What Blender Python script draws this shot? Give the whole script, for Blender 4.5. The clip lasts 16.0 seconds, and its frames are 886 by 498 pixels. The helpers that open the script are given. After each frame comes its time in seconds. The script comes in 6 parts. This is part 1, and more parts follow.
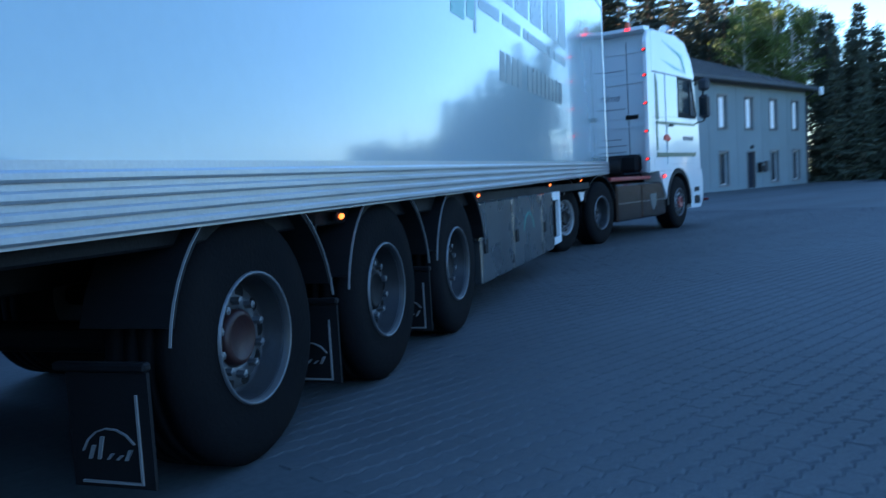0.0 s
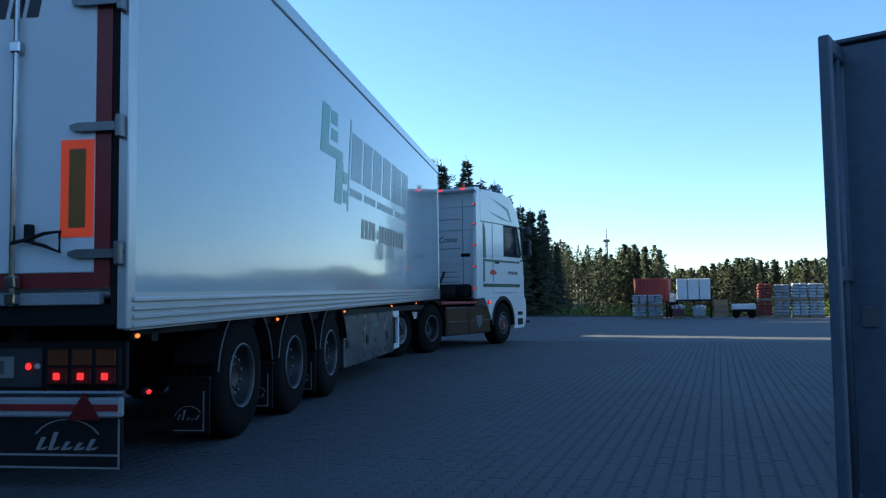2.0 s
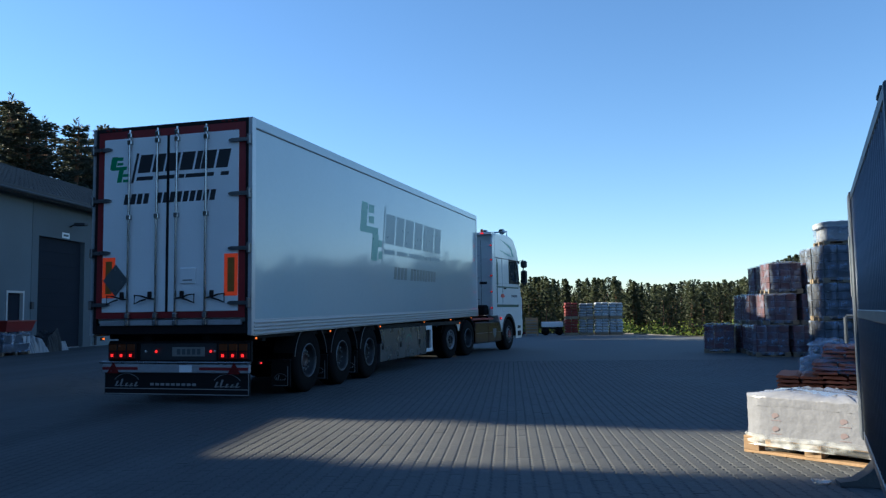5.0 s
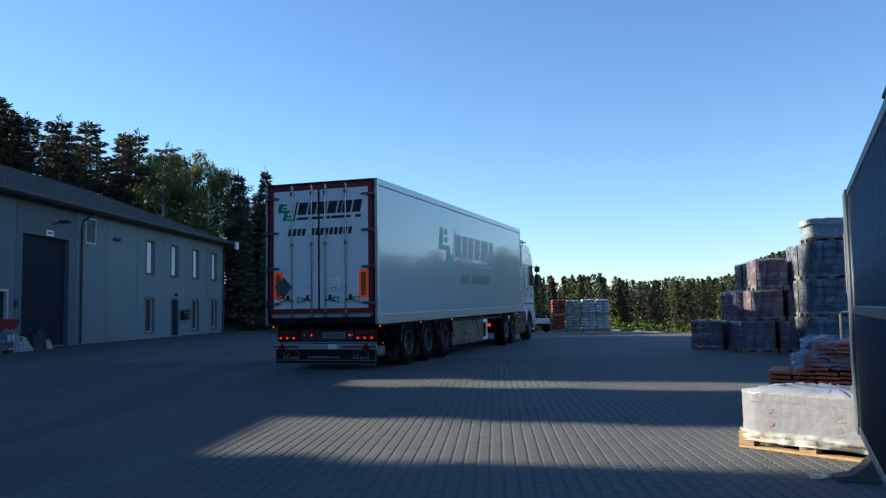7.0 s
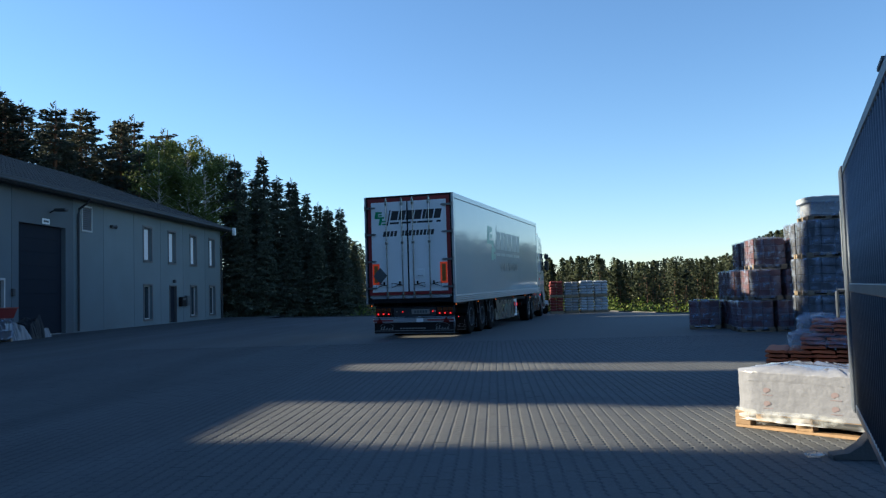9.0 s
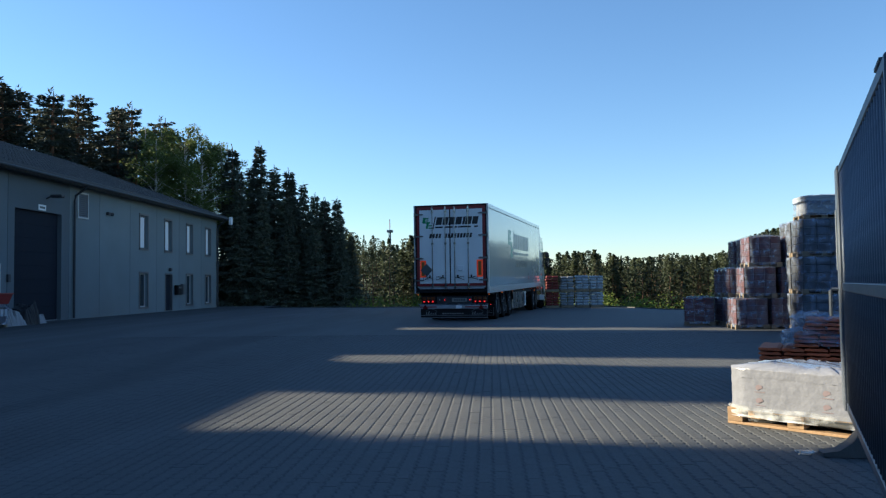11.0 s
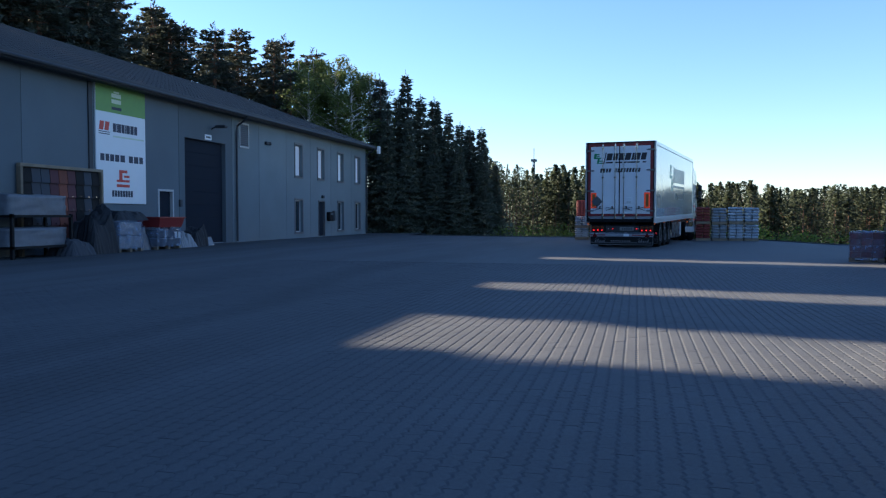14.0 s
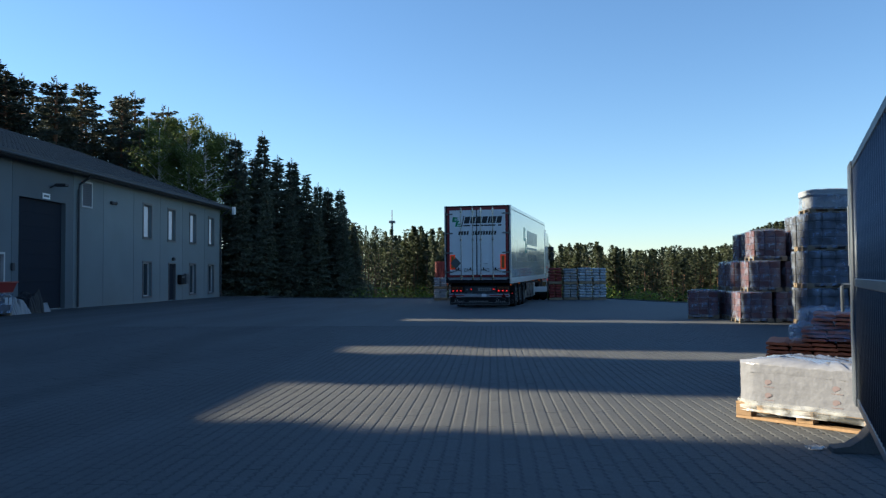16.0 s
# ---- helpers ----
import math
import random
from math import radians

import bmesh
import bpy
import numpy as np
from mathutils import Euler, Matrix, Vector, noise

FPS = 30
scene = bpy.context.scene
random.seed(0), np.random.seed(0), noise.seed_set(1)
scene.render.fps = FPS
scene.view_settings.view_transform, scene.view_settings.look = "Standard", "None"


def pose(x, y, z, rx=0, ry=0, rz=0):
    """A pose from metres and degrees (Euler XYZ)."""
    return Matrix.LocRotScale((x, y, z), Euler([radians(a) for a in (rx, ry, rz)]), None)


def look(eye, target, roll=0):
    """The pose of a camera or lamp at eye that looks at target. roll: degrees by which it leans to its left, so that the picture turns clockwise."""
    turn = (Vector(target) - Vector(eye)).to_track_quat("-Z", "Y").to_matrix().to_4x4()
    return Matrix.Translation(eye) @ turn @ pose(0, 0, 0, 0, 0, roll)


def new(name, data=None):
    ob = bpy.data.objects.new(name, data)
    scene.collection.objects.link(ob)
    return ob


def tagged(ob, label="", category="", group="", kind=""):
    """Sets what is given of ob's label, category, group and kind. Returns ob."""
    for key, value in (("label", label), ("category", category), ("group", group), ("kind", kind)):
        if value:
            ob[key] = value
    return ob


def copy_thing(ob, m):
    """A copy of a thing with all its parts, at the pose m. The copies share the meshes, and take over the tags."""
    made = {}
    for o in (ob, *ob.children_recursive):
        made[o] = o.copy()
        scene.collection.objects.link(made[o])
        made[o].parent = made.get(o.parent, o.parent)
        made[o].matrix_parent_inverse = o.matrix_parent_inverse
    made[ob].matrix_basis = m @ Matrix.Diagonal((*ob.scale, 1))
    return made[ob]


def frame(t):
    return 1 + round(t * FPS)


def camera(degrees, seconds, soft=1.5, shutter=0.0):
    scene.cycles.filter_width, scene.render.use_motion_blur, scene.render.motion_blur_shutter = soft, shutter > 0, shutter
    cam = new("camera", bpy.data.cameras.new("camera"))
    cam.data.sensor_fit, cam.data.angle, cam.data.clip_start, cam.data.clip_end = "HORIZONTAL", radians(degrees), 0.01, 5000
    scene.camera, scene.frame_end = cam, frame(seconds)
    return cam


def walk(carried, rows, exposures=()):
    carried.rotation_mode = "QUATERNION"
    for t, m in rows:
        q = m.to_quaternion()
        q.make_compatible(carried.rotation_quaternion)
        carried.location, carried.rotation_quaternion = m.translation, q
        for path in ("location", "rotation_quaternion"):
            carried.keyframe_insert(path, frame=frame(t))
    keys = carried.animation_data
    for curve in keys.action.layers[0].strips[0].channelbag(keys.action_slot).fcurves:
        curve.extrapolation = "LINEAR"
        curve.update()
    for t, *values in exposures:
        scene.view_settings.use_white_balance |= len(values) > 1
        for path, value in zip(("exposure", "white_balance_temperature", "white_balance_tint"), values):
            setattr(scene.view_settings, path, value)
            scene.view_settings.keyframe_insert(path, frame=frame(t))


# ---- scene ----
# camera and its walk
cam = camera(58.5, 16.0, soft=1.25, shutter=0.2)
PATH = [  # seconds, x, y, z, yaw, pitch, roll
    (0, 2.24, -0.29, 1.048, 46.15, -4.43, 3.36),
    (0.5, 1.91, -0.28, 1.059, 33.62, 1.30, -0.29),
    (1, 1.64, -0.38, 1.070, 25.95, 0.62, 1.40),
    (1.5, 1.32, -0.26, 1.123, 22.00, 2.04, -1.45),
    (2, 1.05, -0.20, 1.107, 19.20, 3.62, 0.75),
    (2.5, 0.79, -0.21, 1.143, 14.93, 3.46, 0.22),
    (3, 0.56, -0.20, 1.200, 11.30, 4.28, 0.22),
    (3.2, 0.46, -0.20, 1.209, 9.90, 3.90, 0.22),
    (5.5, 0.02, 0.01, 1.226, 4.32, 4.71, 1.30),
    (6, -0.01, 0.01, 1.206, 3.69, 3.31, 1.70),
    (6.5, -0.03, -0.01, 1.215, 3.43, 3.88, 1.01),
    (7, -0.05, -0.02, 1.228, 3.80, 4.38, 0.91),
    (7.5, -0.03, 0.01, 1.219, 2.91, 4.08, 1.42),
    (8, -0.04, -0.03, 1.217, 2.48, 3.32, 1.41),
    (8.5, -0.03, -0.04, 1.230, 1.67, 2.80, 1.94),
    (9, -0.01, 0.04, 1.226, 3.74, 3.17, 1.67),
    (11.5, -0.01, 0.02, 1.227, 3.37, 2.55, 0.68),
    (12, -0.01, 0.07, 1.233, 3.32, 2.47, 0.79),
    (12.5, -0.02, 0.04, 1.233, 2.11, 1.35, 1.44),
    (13, -0.14, 0.03, 1.243, 6.37, 1.67, -3.54),
    (13.5, -0.02, -0.09, 1.213, 13.83, -0.93, -1.13),
    (14, -0.03, -0.07, 1.211, 13.76, -2.41, -0.06),
    (14.5, -0.02, -0.07, 1.218, 11.86, -1.80, -1.35),
    (15, -0.09, -0.02, 1.245, 6.27, 2.93, -0.75),
    (15.5, -0.09, 0.01, 1.252, 5.09, 3.12, 0.17),
    (16, -0.08, 0.02, 1.242, 3.56, 1.98, 0.36),
]
walk(cam, [(t, pose(x, y, z, 90 + p, r, w)) for t, x, y, z, w, p, r in PATH],
     exposures=[(0.0, 3.0, 4950, 6), (0.5, 3.15, 5350, 6), (1.0, 2.75, 5250, 6), (1.5, 2.3, 5250, 6), (2.5, 1.92, 5100, 6), (3.2, 1.86, 5100, 6), (5.5, 1.6, 5150, 7), (9.0, 1.62, 5300, 7),
                (12.5, 1.6, 5350, 7), (13.0, 1.62, 5400, 8), (13.5, 1.88, 5200, 16), (14.0, 1.98, 5200, 16), (14.5, 2.25, 5250, 16), (15.2, 1.86, 5450, 8), (16.0, 1.58, 5350, 7)])

# ---- light: a low evening sun behind the building, and the clear sky ----
SUN_EL = 21.0
SUN_WAY = Vector((1.0, -0.20, -math.tan(radians(SUN_EL)) * 1.055))
world = bpy.data.worlds.new("sky")
scene.world = world
world.use_nodes = True
wn = world.node_tree.nodes
sky = wn.new("ShaderNodeTexSky")
sky.sky_type, sky.sun_disc = "NISHITA", False
sky.sun_elevation, sky.sun_rotation = radians(SUN_EL), radians(-78.7)
sky.air_density, sky.dust_density, sky.ozone_density = 1.05, 0.0, 2.4
wn["Background"].inputs["Strength"].default_value = 0.056
world.node_tree.links.new(sky.outputs[0], wn["Background"].inputs["Color"])
sun = new("sun", bpy.data.lights.new("sun", "SUN"))
sun.data.energy, sun.data.angle, sun.data.color = 5.0, radians(0.6), (1.0, 0.75, 0.44)
sun.matrix_world = look((-60, 12, 30), Vector((-60, 12, 30)) + SUN_WAY)


# ---- materials ----
def mat(name, color, rough=0.6, metal=0.0, vary=0.12, scale=6.0, fine=60.0, bump=0.15, bump_scale=None,
        emit=None, power=0.0, coat=0.0, spec=0.5, per_object=0.0, island=0.0, dirt=None, dirt_amount=0.0):
    m = bpy.data.materials.new(name)
    m.use_nodes = True
    n, l = m.node_tree.nodes, m.node_tree.links
    b = n["Principled BSDF"]
    b.inputs["Roughness"].default_value, b.inputs["Metallic"].default_value = rough, metal
    b.inputs["Coat Weight"].default_value = coat
    b.inputs["Coat Roughness"].default_value = 0.04
    b.inputs["Specular IOR Level"].default_value = spec
    tc = n.new("ShaderNodeTexCoord")
    big, small = n.new("ShaderNodeTexNoise"), n.new("ShaderNodeTexNoise")
    big.inputs["Scale"].default_value, small.inputs["Scale"].default_value = scale, fine
    big.inputs["Detail"].default_value, small.inputs["Detail"].default_value = 5, 3
    for q in (big, small):
        l.new(tc.outputs["Object"], q.inputs["Vector"])
    add = n.new("ShaderNodeMath")
    add.operation = "ADD"
    l.new(big.outputs[0], add.inputs[0])
    l.new(small.outputs[0], add.inputs[1])
    out = add.outputs[0]
    rng = n.new("ShaderNodeMapRange")
    rng.inputs["From Min"].default_value, rng.inputs["From Max"].default_value = 0.6, 1.4
    rng.inputs["To Min"].default_value, rng.inputs["To Max"].default_value = 1 - vary, 1 + vary
    l.new(out, rng.inputs["Value"])
    out = rng.outputs[0]
    for amount, node, socket in ((per_object, "ShaderNodeObjectInfo", "Random"), (island, "ShaderNodeNewGeometry", "Random Per Island")):
        if amount:
            o = n.new(node)
            r2 = n.new("ShaderNodeMapRange")
            r2.inputs["To Min"].default_value, r2.inputs["To Max"].default_value = 1 - amount, 1 + amount
            l.new(o.outputs[socket], r2.inputs["Value"])
            mu = n.new("ShaderNodeMath")
            mu.operation = "MULTIPLY"
            l.new(out, mu.inputs[0])
            l.new(r2.outputs[0], mu.inputs[1])
            out = mu.outputs[0]
    vm = n.new("ShaderNodeVectorMath")
    vm.operation = "SCALE"
    vm.inputs[0].default_value = color
    l.new(out, vm.inputs["Scale"])
    col = vm.outputs[0]
    if dirt:
        dn = n.new("ShaderNodeTexNoise")
        dn.inputs["Scale"].default_value, dn.inputs["Detail"].default_value = scale * 0.35, 8
        l.new(tc.outputs["Object"], dn.inputs["Vector"])
        dr = n.new("ShaderNodeMapRange")
        dr.inputs["From Min"].default_value, dr.inputs["From Max"].default_value = 0.45, 0.75
        dr.inputs["To Max"].default_value = dirt_amount
        l.new(dn.outputs[0], dr.inputs["Value"])
        mx = n.new("ShaderNodeMix")
        mx.data_type = "RGBA"
        l.new(dr.outputs[0], mx.inputs["Factor"])
        l.new(col, mx.inputs["A"])
        mx.inputs["B"].default_value = (*dirt, 1)
        col = mx.outputs["Result"]
    l.new(col, b.inputs["Base Color"])
    rr = n.new("ShaderNodeMapRange")
    rr.inputs["To Min"].default_value, rr.inputs["To Max"].default_value = max(0.02, rough - 0.08), min(1, rough + 0.08)
    l.new(big.outputs[0], rr.inputs["Value"])
    l.new(rr.outputs[0], b.inputs["Roughness"])
    if bump:
        bp = n.new("ShaderNodeBump")
        bp.inputs["Strength"].default_value, bp.inputs["Distance"].default_value = bump, 0.01
        src = small
        if bump_scale:
            src = n.new("ShaderNodeTexNoise")
            src.inputs["Scale"].default_value = bump_scale
            l.new(tc.outputs["Object"], src.inputs["Vector"])
        l.new(src.outputs[0], bp.inputs["Height"])
        l.new(bp.outputs[0], b.inputs["Normal"])
    if emit:
        b.inputs["Emission Color"].default_value = (*emit, 1)
        b.inputs["Emission Strength"].default_value = power
    return m


def glass(name, color, rough=0.02):
    m = bpy.data.materials.new(name)
    m.use_nodes = True
    b = m.node_tree.nodes["Principled BSDF"]
    b.inputs["Base Color"].default_value = (*color, 1)
    b.inputs["Roughness"].default_value = rough
    b.inputs["Transmission Weight"].default_value = 0.0
    b.inputs["Specular IOR Level"].default_value = 0.9
    return m


def foliage(name, color, vary=0.45, rough_size=0.6):
    m = bpy.data.materials.new(name)
    m.use_nodes = True
    n, l = m.node_tree.nodes, m.node_tree.links
    b = n["Principled BSDF"]
    b.inputs["Roughness"].default_value = 0.6
    b.inputs["Specular IOR Level"].default_value = 0.25
    geo, tc, no = n.new("ShaderNodeNewGeometry"), n.new("ShaderNodeTexCoord"), n.new("ShaderNodeTexNoise")
    no.inputs["Scale"].default_value, no.inputs["Detail"].default_value = rough_size, 1.0
    l.new(tc.outputs["Object"], no.inputs["Vector"])
    oi = n.new("ShaderNodeObjectInfo")
    s1, s2 = n.new("ShaderNodeMath"), n.new("ShaderNodeMath")
    s1.operation = s2.operation = "ADD"
    l.new(geo.outputs["Random Per Island"], s1.inputs[0])
    l.new(no.outputs[0], s1.inputs[1])
    l.new(s1.outputs[0], s2.inputs[0])
    l.new(oi.outputs["Random"], s2.inputs[1])
    r = n.new("ShaderNodeMapRange")
    r.inputs["From Max"].default_value = 2.6
    r.inputs["To Min"].default_value, r.inputs["To Max"].default_value = 1 - vary, 1 + vary
    l.new(s2.outputs[0], r.inputs["Value"])
    v = n.new("ShaderNodeVectorMath")
    v.operation = "SCALE"
    v.inputs[0].default_value = color
    l.new(r.outputs[0], v.inputs["Scale"])
    l.new(v.outputs[0], b.inputs["Base Color"])
    t = n.new("ShaderNodeBsdfTranslucent")
    l.new(v.outputs[0], t.inputs["Color"])
    mix = n.new("ShaderNodeMixShader")
    mix.inputs["Fac"].default_value = 0.3
    l.new(b.outputs[0], mix.inputs[1])
    l.new(t.outputs[0], mix.inputs[2])
    l.new(mix.outputs[0], n["Material Output"].inputs["Surface"])
    return m


def lane_shade_streaks(m):
    """Painted shade deepening towards the warehouse, broken up by tyre streaks along the lane."""
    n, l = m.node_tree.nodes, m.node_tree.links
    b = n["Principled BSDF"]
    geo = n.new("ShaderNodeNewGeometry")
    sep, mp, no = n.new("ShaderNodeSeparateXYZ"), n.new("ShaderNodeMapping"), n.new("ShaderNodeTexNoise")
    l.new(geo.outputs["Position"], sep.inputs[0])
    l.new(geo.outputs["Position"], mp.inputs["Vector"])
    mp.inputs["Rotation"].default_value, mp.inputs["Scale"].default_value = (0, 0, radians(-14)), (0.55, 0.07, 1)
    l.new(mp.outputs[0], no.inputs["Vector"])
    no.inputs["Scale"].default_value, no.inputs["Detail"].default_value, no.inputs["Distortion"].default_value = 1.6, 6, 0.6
    # shade put into the colour, growing from x = 1 to x = -6
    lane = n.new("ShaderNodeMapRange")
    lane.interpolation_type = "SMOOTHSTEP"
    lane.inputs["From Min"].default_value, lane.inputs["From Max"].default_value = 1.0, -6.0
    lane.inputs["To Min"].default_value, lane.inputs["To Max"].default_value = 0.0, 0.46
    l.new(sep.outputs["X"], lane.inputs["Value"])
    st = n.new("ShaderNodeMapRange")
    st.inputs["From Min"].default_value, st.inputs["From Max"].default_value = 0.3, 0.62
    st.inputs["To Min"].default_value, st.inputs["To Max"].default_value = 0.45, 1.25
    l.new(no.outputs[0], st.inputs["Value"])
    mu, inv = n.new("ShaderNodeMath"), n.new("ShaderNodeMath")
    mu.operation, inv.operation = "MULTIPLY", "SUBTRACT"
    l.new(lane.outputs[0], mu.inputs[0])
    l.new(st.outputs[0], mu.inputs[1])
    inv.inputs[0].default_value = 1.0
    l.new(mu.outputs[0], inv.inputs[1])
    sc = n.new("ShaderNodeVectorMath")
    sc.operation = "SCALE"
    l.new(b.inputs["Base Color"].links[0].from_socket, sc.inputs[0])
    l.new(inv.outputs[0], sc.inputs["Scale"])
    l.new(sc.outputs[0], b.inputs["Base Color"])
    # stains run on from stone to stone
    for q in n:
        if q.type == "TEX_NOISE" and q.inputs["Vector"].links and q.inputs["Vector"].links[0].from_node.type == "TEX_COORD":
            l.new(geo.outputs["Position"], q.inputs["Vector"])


def paving_far(name):
    """Concrete block paving seen from afar: blocks 0.21 x 0.1 m with dark joints and broad stains."""
    m = mat(name, (0.071, 0.08, 0.088), 0.8, vary=0.25, scale=0.5, fine=25, bump=0)
    n, l = m.node_tree.nodes, m.node_tree.links
    b = n["Principled BSDF"]
    tc, br = n.new("ShaderNodeTexCoord"), n.new("ShaderNodeTexBrick")
    br.inputs["Scale"].default_value = 1.0
    br.inputs["Brick Width"].default_value, br.inputs["Row Height"].default_value = 0.2, 0.105
    br.inputs["Mortar Size"].default_value = 0.012
    br.inputs["Color1"].default_value, br.inputs["Color2"].default_value = (1, 1, 1, 1), (0.93, 0.93, 0.93, 1)
    br.inputs["Mortar"].default_value = (0.9, 0.9, 0.9, 1)
    mp = n.new("ShaderNodeMapping")
    mp.inputs["Rotation"].default_value = (0, 0, math.pi / 2)
    l.new(tc.outputs["Object"], mp.inputs["Vector"])
    l.new(mp.outputs[0], br.inputs["Vector"])
    old = b.inputs["Base Color"].links[0].from_socket
    mul = n.new("ShaderNodeVectorMath")
    mul.operation = "MULTIPLY"
    l.new(old, mul.inputs[0])
    l.new(br.outputs["Color"], mul.inputs[1])
    l.new(mul.outputs[0], b.inputs["Base Color"])
    bp = n.new("ShaderNodeBump")
    bp.inputs["Strength"].default_value, bp.inputs["Distance"].default_value = 0.25, 0.01
    l.new(br.outputs["Fac"], bp.inputs["Height"])
    bp.invert = True
    l.new(bp.outputs[0], b.inputs["Normal"])
    return m


CONCRETE_PAVER = mat("concrete_paver", (0.074, 0.082, 0.09), 0.8, vary=0.28, scale=0.6, fine=40, bump=0.5, bump_scale=160, per_object=0.05, island=0.05, dirt=(0.05, 0.054, 0.06), dirt_amount=0.5)
PAVING = paving_far("paving_far")
JOINT_SAND = mat("joint_sand", (0.062, 0.07, 0.082), 0.95, bump=0.4, bump_scale=90)
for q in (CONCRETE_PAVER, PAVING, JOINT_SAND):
    lane_shade_streaks(q)
GRASS = mat("rough_grass", (0.055, 0.085, 0.025), 0.9, vary=0.5, scale=0.15, fine=4, bump=0.8, bump_scale=8)
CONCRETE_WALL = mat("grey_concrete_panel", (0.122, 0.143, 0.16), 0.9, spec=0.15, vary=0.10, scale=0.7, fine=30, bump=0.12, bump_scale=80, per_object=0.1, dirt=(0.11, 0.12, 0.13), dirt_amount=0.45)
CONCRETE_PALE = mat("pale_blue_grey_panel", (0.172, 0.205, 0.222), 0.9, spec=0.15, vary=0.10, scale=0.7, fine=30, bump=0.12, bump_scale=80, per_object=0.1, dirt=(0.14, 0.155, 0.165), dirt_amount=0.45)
JOINT_DARK = mat("panel_joint", (0.09, 0.09, 0.09), 0.8)
ROOF = mat("dark_sheet_roof", (0.035, 0.038, 0.046), 0.7, vary=0.25, scale=0.8, fine=30, bump=0.2)
FASCIA = mat("dark_fascia", (0.028, 0.031, 0.038), 0.6)
DARK_DOOR = mat("dark_grey_door", (0.016, 0.02, 0.03), 0.75, spec=0.1, vary=0.15, scale=2, fine=20)
WINDOW_FRAME = mat("grey_window_frame", (0.10, 0.10, 0.105), 0.5)
WINDOW_WHITE = mat("white_window_frame", (0.42, 0.42, 0.42), 0.5)
PANE = glass("window_pane", (0.03, 0.04, 0.05))
BLIND = mat("white_blind", (0.75, 0.76, 0.78), 0.7, vary=0.04)
SIGN_WHITE = mat("white_sign_board", (0.72, 0.73, 0.74), 0.55, vary=0.05, scale=1, dirt=(0.5, 0.5, 0.48), dirt_amount=0.35)
SIGN_GREEN = mat("green_sign_field", (0.16, 0.30, 0.07), 0.55, vary=0.1)
SIGN_RED = mat("red_sign_ink", (0.50, 0.05, 0.03), 0.55)
SIGN_INK = mat("dark_sign_ink", (0.03, 0.035, 0.06), 0.6)
SIGN_PALE = mat("pale_sign_ink", (0.55, 0.60, 0.45), 0.6)
# the blue-teal reflection on the sides is tinted into this white base
WHITE_SKIN = mat("sky_tinted_white_skin", (0.44, 0.52, 0.55), 0.12, vary=0.03, scale=0.7, fine=15, bump=0.006, bump_scale=1.2, coat=0.55, dirt=(0.6, 0.61, 0.6), dirt_amount=0.35)
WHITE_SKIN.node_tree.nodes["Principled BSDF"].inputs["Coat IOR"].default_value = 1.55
WHITE_DOOR = mat("white_trailer_door", (0.74, 0.76, 0.77), 0.35, vary=0.05, scale=1.2, dirt=(0.5, 0.5, 0.49), dirt_amount=0.4, bump=0.02)
ALU = mat("ribbed_aluminium", (0.47, 0.49, 0.51), 0.32, 0.55, vary=0.1, scale=3, bump=0.05)
STEEL = mat("polished_steel", (0.45, 0.45, 0.46), 0.16, 0.95, vary=0.15, scale=8, bump=0.05)
BOX_PANEL = mat("silver_box_panel", (0.17, 0.185, 0.2), 0.28, 0.8, vary=0.18, scale=2.5, dirt=(0.075, 0.075, 0.075), dirt_amount=0.7, bump=0.05)
HINGE = mat("dull_steel_hinge", (0.16, 0.165, 0.175), 0.3, 0.8, vary=0.2, scale=6)
DIM_PANEL = mat("dirty_black_panel", (0.022, 0.024, 0.027), 0.6, vary=0.3)
DULL_BAR = mat("dirty_white_bar", (0.3, 0.31, 0.33), 0.5, vary=0.2, scale=3, dirt=(0.15, 0.15, 0.15), dirt_amount=0.6)
DULL_PLATE = mat("dirty_white_plate", (0.2, 0.2, 0.19), 0.6, vary=0.2)
RED_FRAME = mat("dark_red_door_frame", (0.17, 0.010, 0.013), 0.4, vary=0.2)
BLACK = mat("black_steel", (0.008, 0.008, 0.009), 0.65, vary=0.3, spec=0.2)
RUBBER = mat("tyre_rubber", (0.006, 0.006, 0.007), 0.85, spec=0.08, vary=0.3, scale=5, bump=0.3, dirt=(0.013, 0.012, 0.011), dirt_amount=0.5)
FLAP = mat("black_mudflap", (0.009, 0.009, 0.010), 0.7, spec=0.2)
LINE_WHITE = mat("white_line", (0.22, 0.22, 0.22), 0.6)
RIM_EDGE = mat("worn_rim_edge", (0.15, 0.158, 0.17), 0.45, 0.6, vary=0.2)
BEACON = mat("orange_beacon_dome", (0.5, 0.07, 0.015), 0.25)
TANK_PANEL = mat("dark_chrome_panel", (0.075, 0.064, 0.062), 0.22, 0.9, vary=0.25, scale=2.5, dirt=(0.06, 0.05, 0.045), dirt_amount=0.6, bump=0.05)
RIM = mat("silver_rim", (0.034, 0.037, 0.042), 0.5, 0.4, vary=0.2, scale=6, dirt=(0.08, 0.07, 0.06), dirt_amount=0.5)
RIM_WHITE = mat("white_rim", (0.24, 0.24, 0.25), 0.4, 0.1, vary=0.15)
HUB_BRIGHT = mat("bright_red_hub", (0.15, 0.015, 0.013), 0.45, vary=0.3, scale=15)
HUB_RED = mat("red_hub", (0.022, 0.006, 0.006), 0.5, vary=0.3, scale=15)
# the plate is no lamp; a faint glow is added to its colour
ORANGE_PLATE = mat("orange_red_marker", (0.95, 0.10, 0.015), 0.5, vary=0.05, emit=(0.9, 0.05, 0.008), power=0.05)
